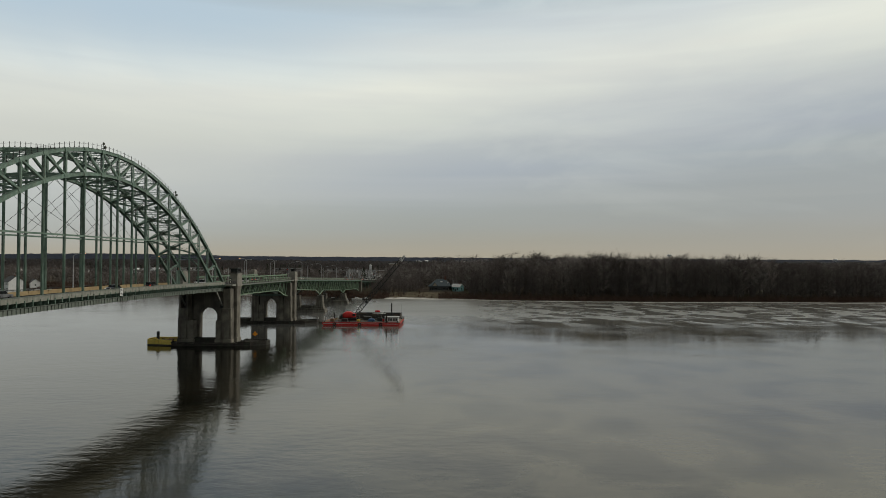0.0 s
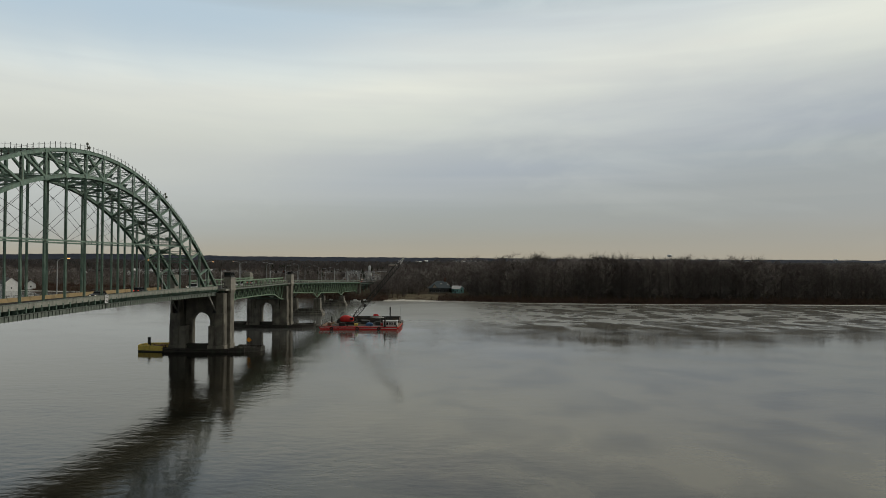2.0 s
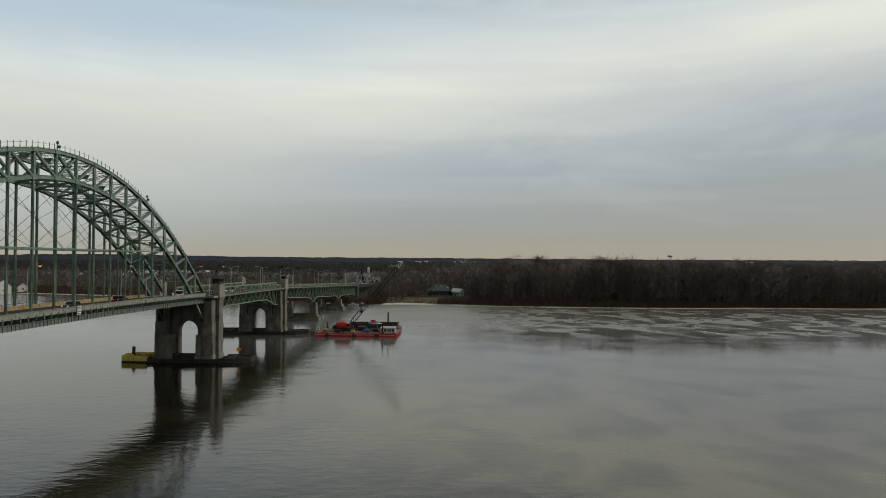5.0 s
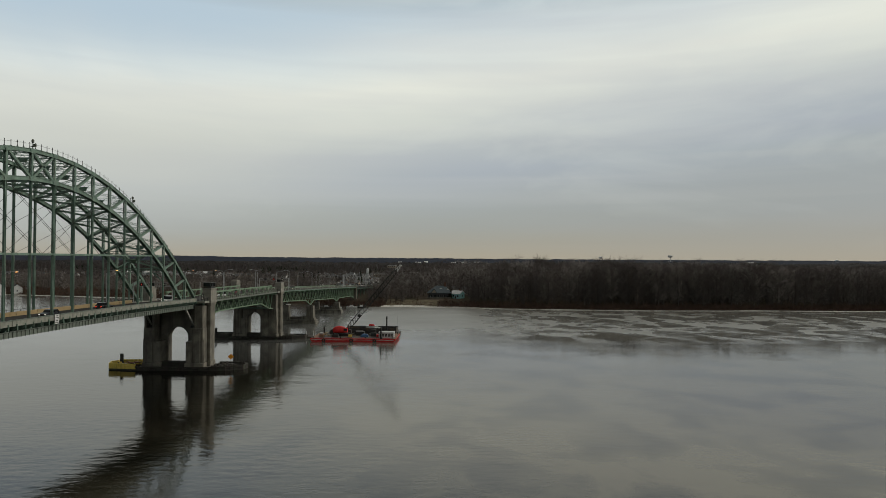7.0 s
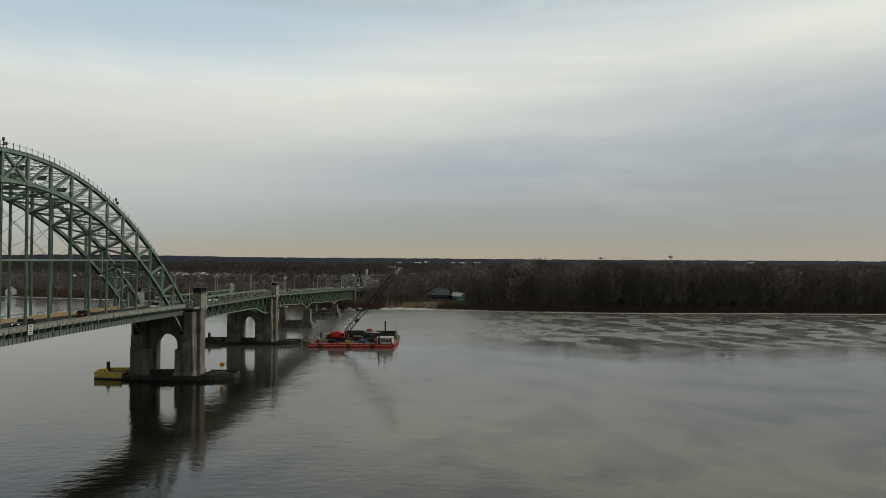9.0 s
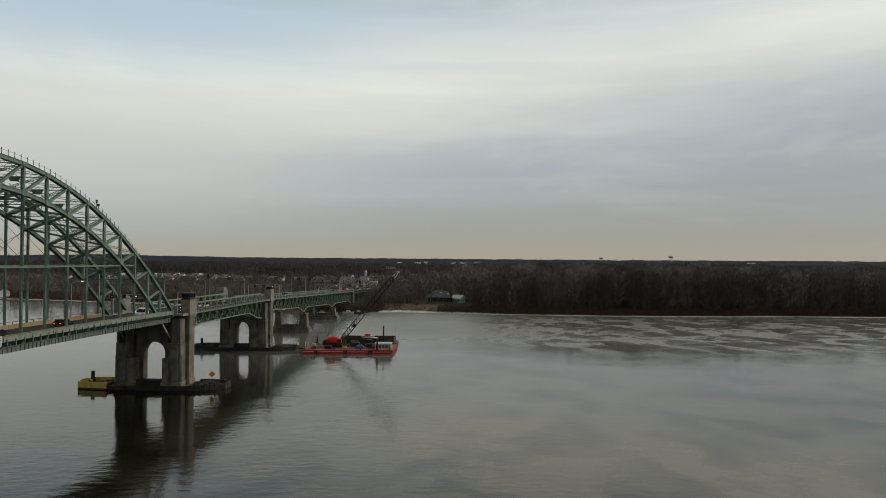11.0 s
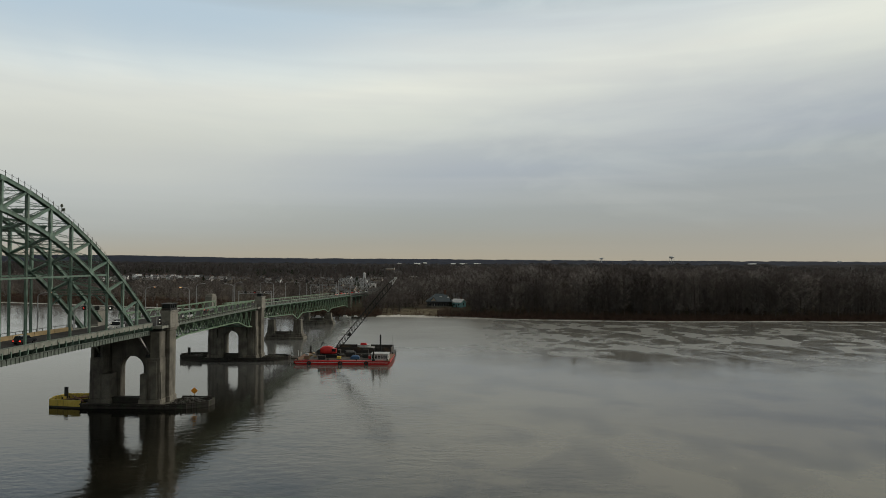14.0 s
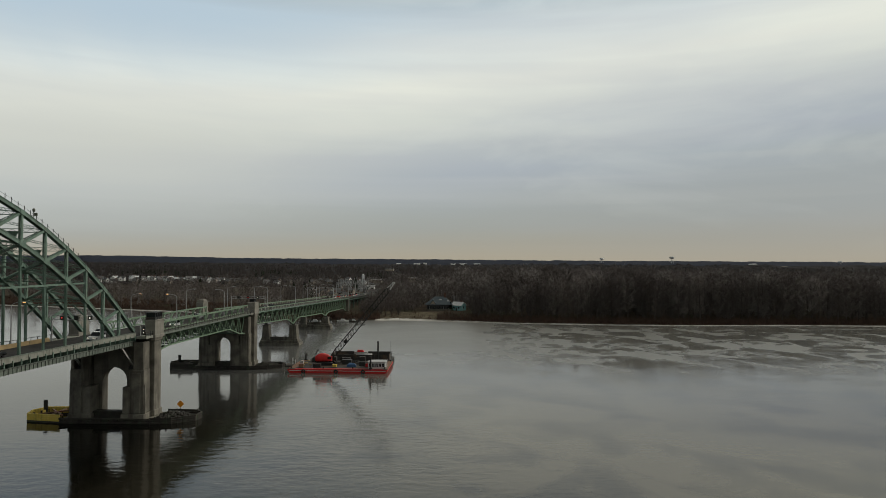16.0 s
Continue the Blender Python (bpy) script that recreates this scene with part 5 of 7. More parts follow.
CAR_WHITE = material("white_car_paint", (0.60, 0.61, 0.62), (0.68, 0.69, 0.70), 2.0, 0.3, bump=0.0)
CAR_DARK = material("dark_car_paint", (0.016, 0.017, 0.020), (0.024, 0.026, 0.030), 2.0, 0.3, bump=0.0)
CAR_GREY = material("grey_car_paint", (0.16, 0.165, 0.175), (0.21, 0.215, 0.225), 2.0, 0.3, bump=0.0)
CAR_RED = material("red_car_paint", (0.25, 0.02, 0.02), (0.32, 0.03, 0.025), 2.0, 0.3, bump=0.0)


def car(x, y, ahead, paint, word, tall=1.55, long=4.6):
    """A car whose nose points along +y (ahead 1) or -y."""
    z = road_z(y) + 0.06
    c = thing("car", word + " on the bridge roadway", "car", (x, y, z), "cars on the bridge")

    def q(u, h):
        return (y + ahead * u, z + h)
    L = long / 2
    body = [q(-L, 0.35), q(L, 0.35), q(L, 0.7), q(L - 0.2, 0.85), q(L * 0.45, 0.98), q(-L + 0.1, 1.0), q(-L, 0.8)]
    part("body", Build().plate(body, "x", x - 0.9, x + 0.9), paint, c)
    cabin = [q(L * 0.42, 0.97), q(L * 0.12, tall), q(-L * 0.7, tall), q(-L * 0.92, 0.97)]
    part("glazing", Build().plate(cabin, "x", x - 0.78, x + 0.78), GLASS_DARK, c)
    roof = [q(L * 0.12, tall - 0.02), q(L * 0.08, tall + 0.06), q(-L * 0.66, tall + 0.06), q(-L * 0.7, tall - 0.02)]
    part("roof", Build().plate(roof, "x", x - 0.8, x + 0.8), paint, c)
    for u in (-L * 0.62, L * 0.62):
        for s in (-0.86, 0.7):
            yy = y + ahead * u
            part("wheel", Build().loft([[(x + s + w, yy + 0.34 * math.cos(j * math.pi / 6), z + 0.32 + 0.34 * math.sin(j * math.pi / 6)) for j in range(12)] for w in (0, 0.2)]), BLACK, c)
    for s in (-0.62, 0.62):
        part("headlight", Build().box(x + s - 0.15, x + s + 0.15, *sorted((y + ahead * (L - 0.02), y + ahead * (L + 0.03))), z + 0.6, z + 0.75), HEAD_GLOW, c)
        part("tail_light", Build().box(x + s - 0.15, x + s + 0.15, *sorted((y - ahead * (L - 0.02), y - ahead * (L + 0.03))), z + 0.65, z + 0.8), TAIL_GLOW, c)


for row in ((2.2, -13.0, -1, CAR_WHITE, "white sport utility car", 1.75, 4.8), (0.6, -44.0, 1, CAR_DARK, "dark saloon car", 1.5, 4.6), (-2.6, -2.5, -1, CAR_GREY, "grey saloon car", 1.5, 4.5),
            (2.4, -68.0, -1, CAR_DARK, "black saloon car", 1.45, 4.6), (-2.5, -100.0, 1, CAR_GREY, "silver estate car", 1.55, 4.7), (4.4, 24.0, -1, CAR_WHITE, "white van-shaped car", 1.9, 5.0),
            (0.5, 50.0, 1, CAR_GREY, "grey hatchback car", 1.5, 4.2), (4.0, 120.0, -1, CAR_DARK, "dark hatchback car", 1.5, 4.3), (0.4, 300.0, 1, CAR_RED, "red saloon car with lit tail lamps", 1.5, 4.5),
            (0.4, 312.0, 1, CAR_WHITE, "white saloon car with lit tail lamps", 1.5, 4.5), (0.4, 326.0, 1, CAR_GREY, "grey saloon car with lit tail lamps", 1.5, 4.5), (4.2, 345.0, -1, CAR_WHITE, "white saloon car with lit headlamps", 1.5, 4.5),
            (0.4, 350.0, 1, CAR_DARK, "dark saloon car with lit tail lamps", 1.5, 4.5), (0.4, 364.0, 1, CAR_RED, "red saloon car with lit tail lamps", 1.5, 4.5), (0.4, 378.0, 1, CAR_GREY, "grey van with lit tail lamps", 2.0, 5.0),
            (4.2, 366.0, -1, CAR_GREY, "grey saloon car with lit headlamps", 1.5, 4.5), (0.4, 396.0, 1, CAR_DARK, "dark saloon car with lit tail lamps", 1.5, 4.5), (4.2, 402.0, -1, CAR_WHITE, "white van with lit headlamps", 2.0, 5.0), (0.4, 284.0, 1, CAR_WHITE, "white saloon car with lit tail lamps", 1.5, 4.5)):
    car(*row)


# ---- the crane barge ----
def crane_barge():
    x0, x1, y0, y1, top = 24.3, 58.2, 68.0, 87.5, 1.45
    b = thing("work_barge", "red work barge with a white stripe and tan deck edge", "barge", ((x0 + x1) / 2, 78, 0))
    hull = Build()
    rings = []
    for z, g in ((-0.8, 1.2), (0.0, 0.5), (0.8, 0.0), (1.3, 0.0)):
        rings.append([(x0 + g * 1.4, y0 + g * 0.2, z), (x1 - g * 1.4, y0 + g * 0.2, z), (x1 - g * 1.4, y1, z), (x0 + g * 1.4, y1, z)])
    hull.loft(rings)
    hull_ob = part("hull", hull, RED, b)
    part("stripe", Build().box(x0 + 0.5, x1 - 0.6, y0 - 0.03, y0 + 0.02, 0.72, 0.92), WHITE, hull_ob, "white stripe")
    part("rub_rail", Build().box(x0 - 0.05, x1 + 0.05, y0 - 0.10, y1, 1.12, 1.32, 0.03), RED, hull_ob)
    part("deck", Build().box(x0, x1, y0, y1, 1.3, top, 0.04), DECK_PLATE, b, "dark worn steel deck")
    part("deck_edge", Build().box(x0 + 0.05, x0 + 2.2, y0 + 0.4, y1, top + 0.004, top + 0.03), TAN_DECK, b)
    part("deck_edge", Build().box(x1 - 1.6, x1 - 0.05, y0 + 0.4, y1, top + 0.004, top + 0.03), TAN_DECK, b)
    part("deck_edge", Build().box(x0 + 2.3, x1 - 1.7, y0 + 0.1, y0 + 1.3, top + 0.004, top + 0.03), RED, b)
    for i, x in enumerate((x0 + 5.4, x0 + 16.4, x0 + 25.6)):
        tyre = Build()
        rings = []
        for j in range(12):
            a = 2 * math.pi * j / 12
            c = Vector((x, y0 - 0.25, 0.6)) + Vector((math.cos(a), 0, math.sin(a))) * 0.55
            rings.append([c + (Vector((math.cos(a), 0, math.sin(a))) * math.cos(q) + Vector((0, 1, 0)) * math.sin(q)) * 0.24 for q in (0, 1.05, 2.09, 3.14, 4.19, 5.24)])
        tyre.loft(rings + [rings[0]], caps=False)
        part("tyre_fender", tyre, BLACK, b)
    for x, y in ((x0 + 1.0, y0 + 0.9), (x1 - 1.0, y0 + 0.9), (x0 + 12, y0 + 0.7), (x0 + 22, y0 + 0.7), (x1 - 0.8, y1 - 1)):
        part("bollard", Build().lathe((x, y, top), ((0.22, 0), (0.2, 0.45), (0.32, 0.5), (0.32, 0.62)), 8), BLACK, b)
    # house at the right-hand end
    hx0, hx1, hy0, hy1 = 51.4, 57.4, 69.4, 74.6
    house = thing("deck_house", "small white deck house with dark windows on a barge", "cabin", ((hx0 + hx1) / 2, 72, top))
    wall = part("wall", Build().box(hx0, hx1, hy0, hy1, top, top + 2.2, 0.05), WHITE, house)
    part("roof", Build().box(hx0 - 0.2, hx1 + 0.2, hy0 - 0.2, hy1 + 0.2, top + 2.2, top + 2.36, 0.05), GALVANISED, house)
    for i in range(5):
        w = part("window", Build().box(hx0 + 0.35 + i * 1.1, hx0 + 1.15 + i * 1.1, hy0 - 0.03, hy0 + 0.03, top + 0.65, top + 1.8), GLASS_DARK, house)
        part("frame", Build().box(hx0 + 0.28 + i * 1.1, hx0 + 1.22 + i * 1.1, hy0 - 0.05, hy0 + 0.02, top + 0.55, top + 0.64), WHITE, w)
        part("mullion", Build().box(hx0 + 0.72 + i * 1.1, hx0 + 0.78 + i * 1.1, hy0 - 0.05, hy0 - 0.031, top + 0.65, top + 1.8), WHITE, w)
    part("door", Build().box(hx1, hx1 + 0.04, hy0 + 2.0, hy0 + 2.9, top + 0.05, top + 1.95), DARK_STEEL, house)
    # spud poles
    for x, y, h in ((52.4, 68.5, 5.8), (52.6, 88.0, 8.6), (26.0, 87.9, 4.0)):
        s = thing("spud_pole", "dark steel mooring spud standing through a barge well", "spud", (x, y, top))
        part("pole", Build().box(x - 0.28, x + 0.28, y - 0.28, y + 0.28, -1.5, h, 0.06), DARK_STEEL, s)
        part("collar", Build().box(x - 0.5, x + 0.5, y - 0.5, y + 0.5, top, top + 0.5, 0.05), DARK_STEEL, s)
    # hopper barge moored behind, with high grey sides
    hb = thing("hopper_barge", "dark grey hopper barge with high coamings moored alongside", "barge", (45, 94, 0))
    part("hull", Build().box(27.5, 57.6, 88.4, 99.2, -0.8, 1.5, 0.2), DARK_STEEL, hb)
    for args in ((35.0, 56.6, 88.9, 89.1), (35.0, 56.6, 98.2, 98.4), (35.0, 35.2, 89.1, 98.2), (56.4, 56.6, 89.1, 98.2)):
        part("coaming", Build().box(*args, 1.5, 3.5, 0.03), DECK_PLATE, hb)
    for i in range(14):
        part("coaming_rib", Build().box(35.6 + i * 1.55, 35.72 + i * 1.55, 88.72, 88.9, 1.5, 3.45), DARK_STEEL, hb)
    part("hold_floor", Build().box(35.3, 56.3, 89.2, 98.1, 1.5, 1.9), DECK_PLATE, hb)
    part("deck_edge", Build().box(27.7, 34.8, 88.7, 98.9, 1.504, 1.54), DECK_PLATE, hb)
    return top


DECK = crane_barge()


def work_skiff(x, y, z):
    s = thing("work_skiff", "small red and white work boat stowed across a barge coaming", "boat", (x, y, z))
    rings = []
    for u, w, lift in ((-2.6, 0.75, 0.05), (-1.2, 0.95, 0.0), (0.6, 0.95, 0.0), (1.9, 0.6, 0.15), (2.6, 0.08, 0.35)):
        rings.append([(x + u, y - w, z + 0.75 + lift), (x + u, y - w * 0.6, z + lift), (x + u, y + w * 0.6, z + lift), (x + u, y + w, z + 0.75 + lift)])
    part("hull", Build().loft(rings), WHITE, s)
    part("cabin", Build().loft([[(x - 1.4, y - 0.7, z + 0.75), (x + 1.1, y - 0.7, z + 0.75), (x + 1.1, y + 0.7, z + 0.75), (x - 1.4, y + 0.7, z + 0.75)], [(x - 1.3, y - 0.6, z + 1.5), (x + 0.6, y - 0.6, z + 1.5), (x + 0.6, y + 0.6, z + 1.5), (x - 1.3, y + 0.6, z + 1.5)]]), RED, s)


work_skiff(46.0, 90.8, 3.52)
container = thing("site_container", "pale grey shipping container behind a barge coaming", "container", (47.0, 90.8, 1.9))
part("shell", Build().box(44.2, 50.0, 89.6, 92.0, 1.9, 3.5, 0.04), WHITE, container)
part("shell_rib", Build().box(44.15, 44.3, 89.55, 89.62, 1.9, 3.45).box(49.9, 50.05, 89.55, 89.62, 1.9, 3.45).box(47.0, 47.1, 89.55, 89.62, 1.9, 3.45), GALVANISED, container)


def crawler_crane(cx, cy, z):
    c = thing("crawler_crane", "red crawler crane with a long dark lattice boom", "crane", (cx, cy, z))
    for s in (-1, 1):
        y = cy + s * 1.9
        pts = [(cx - 2.9, z + 0.15), (cx + 2.9, z + 0.15), (cx + 3.4, z + 0.6), (cx + 2.9, z + 1.05), (cx - 2.9, z + 1.05), (cx - 3.4, z + 0.6)]
        tr = part("track", Build().plate(pts, "y", y - 0.5, y + 0.5), BLACK, c)
        for i in range(12):
            part("track_pad", Build().box(cx - 2.9 + i * 0.5, cx - 2.6 + i * 0.5, y - 0.55, y + 0.55, z + 1.04, z + 1.12), DARK_STEEL, tr)
    part("turntable", Build().lathe((cx, cy, z + 1.0), ((1.3, 0), (1.3, 0.35), (1.1, 0.4)), 16), DARK_STEEL, c)
    body = Build()
    rings = []
    for h, lx, ly in ((1.33, 2.5, 1.45), (1.7, 2.75, 1.65), (2.5, 2.8, 1.7), (3.1, 2.5, 1.6), (3.6, 1.9, 1.3), (3.95, 0.9, 0.7)):
        rings.append([(cx - 0.9 + lx * abs(math.cos(q)) ** 0.6 * (1 if math.cos(q) > 0 else -1), cy + ly * abs(math.sin(q)) ** 0.6 * (1 if math.sin(q) > 0 else -1), z + h) for q in [math.pi * (j + 0.5) / 8 for j in range(16)]])
    body.loft(rings)
    house = part("machinery_house", body, RED, c, smooth=True)
    part("counterweight", Build().box(cx - 4.1, cx - 3.35, cy - 1.5, cy + 1.5, z + 1.41, z + 2.80, 0.15), DARK_STEEL, c)
    cab = part("cab", Build().box(cx + 0.9, cx + 2.6, cy - 1.75, cy - 0.5, z + 1.49, z + 3.21, 0.08), RED, c)
    part("cab_window", Build().box(cx + 1.1, cx + 2.5, cy - 1.79, cy - 1.74, z + 2.15, z + 3.05), GLASS_DARK, cab)
    part("gantry_frame", Build().beam((cx - 3.4, cy - 0.8, z + 3.62), (cx - 2.6, cy - 0.4, z + 5.43), 0.18).beam((cx - 3.4, cy + 0.8, z + 3.62), (cx - 2.6, cy + 0.4, z + 5.43), 0.18).beam((cx - 0.4, cy, z + 3.71), (cx - 2.6, cy, z + 5.43), 0.14).beam((cx - 2.6, cy - 0.4, z + 5.43), (cx - 2.6, cy + 0.4, z + 5.43), 0.2), DARK_STEEL, c)
    foot, tip = Vector((cx + 1.7, cy, z + 2.0)), Vector((59.2, cy, 30.4))
    d = (tip - foot).normalized()
    up = Vector((0, 1, 0)).cross(d).normalized()
    sd = d.cross(up)
    length = (tip - foot).length
    n = 26

    def corner(i, a, q):
        u = i / n
        w = 0.85 * min(1, 0.25 + u * 7, 0.25 + (1 - u) * 6)
        return foot + d * length * u + up * a * w + sd * q * w
    for i in range(n):
        paint = WHITE if i >= n - 2 else DARK_STEEL
        for a, q in ((1, 1), (1, -1), (-1, 1), (-1, -1)):
            part("boom_chord", Build().beam(corner(i, a, q), corner(i + 1, a, q), 0.23, 0.23), paint, c, "white boom tip" if i >= n - 2 else "")
        for (a, q), (a2, q2) in (((1, 1), (1, -1)), ((-1, 1), (-1, -1)), ((1, 1), (-1, 1)), ((1, -1), (-1, -1))):
            part("lacing_bar", Build().beam(corner(i, a, q), corner(i + 1, a2, q2), 0.13, 0.13), paint, c)
    part("boom_head", Build().box(tip.x - 0.5, tip.x + 0.5, tip.y - 0.5, tip.y + 0.5, tip.z - 0.4, tip.z + 0.3, 0.1), WHITE, c)
    mast = Vector((cx - 2.6, cy, z + 6.4))
    part("pendant", Build().tube([mast, foot + d * length * 0.62 + up * 0.9], 0.02, 4).tube([mast + Vector((0, 0.4, 0)), tip + up * 0.4], 0.02, 4), DARK_STEEL, c)
    hook = foot + d * length * 0.265 - up * 0.2
    part("hoist_line", Build().tube([tip - up * 0.3, tip - up * 1.0 - d * 3, hook], 0.035, 5), DARK_STEEL, c)
    part("headache_ball", Build().lathe((hook.x, hook.y - 1.1, hook.z - 0.9), ((0.1, -0.8), (0.55, -0.55), (0.8, 0), (0.55, 0.55), (0.12, 0.85)), 14), BLACK, c)
    return c


crawler_crane(35.2, 77.5, DECK)


def deck_clutter():
    rng = random.Random(11)
    skip = thing("blue_skip", "blue plastic tarpaulin over stacked gear on a barge deck", "tarpaulin", (45.2, 73.5, DECK))
    rings = []
    for z, g in ((0, 0), (0.7, 0.1), (1.1, 0.6), (1.25, 1.0)):
        rings.append([(43.6 + g, 72.4 + g * 0.7, DECK + z), (46.8 - g, 72.5 + g * 0.7, DECK + z + 0.05), (46.7 - g, 74.6 - g * 0.7, DECK + z), (43.7 - g * 0.2 + g, 74.5 - g * 0.7, DECK + z + 0.08)])
    part("sheet", Build().loft(rings), BLUE_TARP, skip)
    for i, (x, y, w, d, h, mat, word) in enumerate(((28.2, 71.2, 1.6, 1.2, 1.1, TAN_DECK, "rusty steel"), (30.3, 84.0, 2.4, 1.6, 1.5, DECK_PLATE, "dark steel"), (39.6, 72.0, 1.4, 1.0, 0.9, YELLOW, "yellow steel"),
                                                 (41.4, 84.5, 3.0, 1.8, 1.4, DECK_PLATE, "dark steel"), (48.6, 76.0, 2.2, 1.4, 1.3, DARK_STEEL, "black steel"), (33.6, 71.4, 2.6, 1.3, 1.2, DARK_STEEL, "black steel"), (36.4, 84.6, 3.2, 2.0, 1.7, TIMBER, "weathered wooden"), (42.6, 79.4, 3.4, 2.2, 1.5, DARK_STEEL, "black steel"), (50.8, 73.2, 1.4, 1.2, 1.0, RED, "red steel"), (26.7, 78.5, 1.2, 1.2, 1.0, GALVANISED, "grey steel"), (47.4, 84.6, 2.0, 1.6, 1.9, DECK_PLATE, "rusty steel"))):
        t = thing("tool_chest", word + " tool chest on a barge deck", "chest", (x, y, DECK), "tool chests on the barge")
        part("box", Build().box(x - w / 2, x + w / 2, y - d / 2, y + d / 2, DECK + 0.1, DECK + h, 0.05), mat, t)
        part("lid", Build().box(x - w / 2 - 0.05, x + w / 2 + 0.05, y - d / 2 - 0.05, y + d / 2 + 0.05, DECK + h, DECK + h + 0.1, 0.02), mat, t)
        part("skid", Build().box(x - w / 2, x + w / 2, y - d / 2, y - d / 2 + 0.2, DECK, DECK + 0.1).box(x - w / 2, x + w / 2, y + d / 2 - 0.2, y + d / 2, DECK, DECK + 0.1), DARK_STEEL, t)
    for i in range(22):
        x, y = rng.uniform(31, 50), rng.uniform(77, 86)
        L = rng.uniform(2.5, 6)
        a = rng.uniform(-0.3, 0.3)
        solid("pile_tube", Build().tube([(x, y, DECK + 0.2), (x + L * math.cos(a), y + L * math.sin(a), DECK + 0.2)], 0.18, 7), DECK_PLATE, "rusty steel pile lying on a barge deck", "pile", "piles on the barge")
    for i in range(6):
        x, y = rng.uniform(27, 31), rng.uniform(72, 86)
        solid("rope_coil", Build().lathe((x, y, DECK), ((0.25, 0.0), (0.55, 0.02), (0.6, 0.2), (0.5, 0.34), (0.25, 0.3)), 12), TAN, "coiled tan mooring rope on a barge deck", "rope", "rope coils")
    mast = thing("flag_mast", "thin grey mast at the stern of a barge", "mast", (57.4, 86.5, DECK))
    part("pole", Build().tube([(57.4, 86.5, DECK), (57.4, 86.5, DECK + 7.5)], 0.07, 6, 0.03), GALVANISED, mast)
    part("yard", Build().tube([(57.0, 86.5, DECK + 5.5), (57.8, 86.5, DECK + 5.5)], 0.03, 5), GALVANISED, mast)


deck_clutter()
float_dock = thing("work_float", "small timber work float with white posts beside a pier", "float", (22, 83, 0))
part("raft", Build().box(19.5, 24.0, 81, 86, -0.3, 0.5, 0.08), TIMBER, float_dock)
for x, y in ((19.8, 81.4), (23.7, 81.4), (21.8, 85.4)):
    part("post", Build().tube([(x, y, -0.5), (x, y, 2.6)], 0.13, 7), WHITE, float_dock)


def small_dock(x0, x1, y):
    d = thing("timber_dock", "low dark timber dock on piles beside the bridge's end", "dock", ((x0 + x1) / 2, y, 0))
    n = int((x1 - x0) / 0.8)
    first = part("plank", Build().box(x0, x0 + 0.72, y - 1.4, y + 1.4, 1.0, 1.08), TIMBER, d)
    for i in range(1, n):
        again(first, "plank", Vector((i * 0.8, 0, 0)), d)
    for i in range(6):
        x = x0 + 0.4 + (x1 - x0 - 0.8) * i / 5
        for yy in (y - 1.3, y + 1.3):
            part("pile", Build().tube([(x, yy, -1.5), (x, yy, 2.1 + 0.3 * (i % 2))], 0.16, 7), TIMBER, d)
    for yy in (y - 1.2, y + 1.2):
        part("beam", Build().box(x0, x1, yy - 0.12, yy + 0.12, 0.72, 1.0), TIMBER, d)


small_dock(-12.0, 3.0, 258.0)
small_dock(6.0, 20.0, 262.0)


def moored_boat(x, y, long, hull_mat, word):
    o = thing("moored_boat", word + " moored by the dock", "boat", (x, y, 0), "boats by the dock")
    rings = []
    for u, w, lift in ((-0.5, 0.14, 0.0), (-0.2, 0.18, 0.0), (0.2, 0.17, 0.02), (0.4, 0.1, 0.08), (0.5, 0.015, 0.15)):
        rings.append([(x + u * long, y - w * long, 0.9 + lift * long * 0.3), (x + u * long, y - w * long * 0.6, -0.2), (x + u * long, y + w * long * 0.6, -0.2), (x + u * long, y + w * long, 0.9 + lift * long * 0.3)])
    part("hull", Build().loft(rings), hull_mat, o)
    part("cabin", Build().loft([[(x - 0.2 * long, y - 0.12 * long, 0.9), (x + 0.22 * long, y - 0.1 * long, 0.9), (x + 0.22 * long, y + 0.1 * long, 0.9), (x - 0.2 * long, y + 0.12 * long, 0.9)],
                                [(x - 0.18 * long, y - 0.1 * long, 2.0), (x + 0.1 * long, y - 0.08 * long, 2.0), (x + 0.1 * long, y + 0.08 * long, 2.0), (x - 0.18 * long, y + 0.1 * long, 2.0)]]), WHITE, o)
    part("windscreen", Build().box(x + 0.13 * long, x + 0.16 * long, y - 0.085 * long, y + 0.085 * long, 1.2, 1.75), GLASS_DARK, o)


for x, y, n, mat, word in ((-6.0, 254.5, 7.0, WHITE, "white cabin boat"), (1.5, 253.8, 6.0, GALVANISED, "grey cabin boat"), (10.5, 258.4, 7.5, WHITE, "white motor boat"), (17.0, 258.8, 5.5, DARK_STEEL, "dark open boat")):
    moored_boat(x, y, n, mat, word)


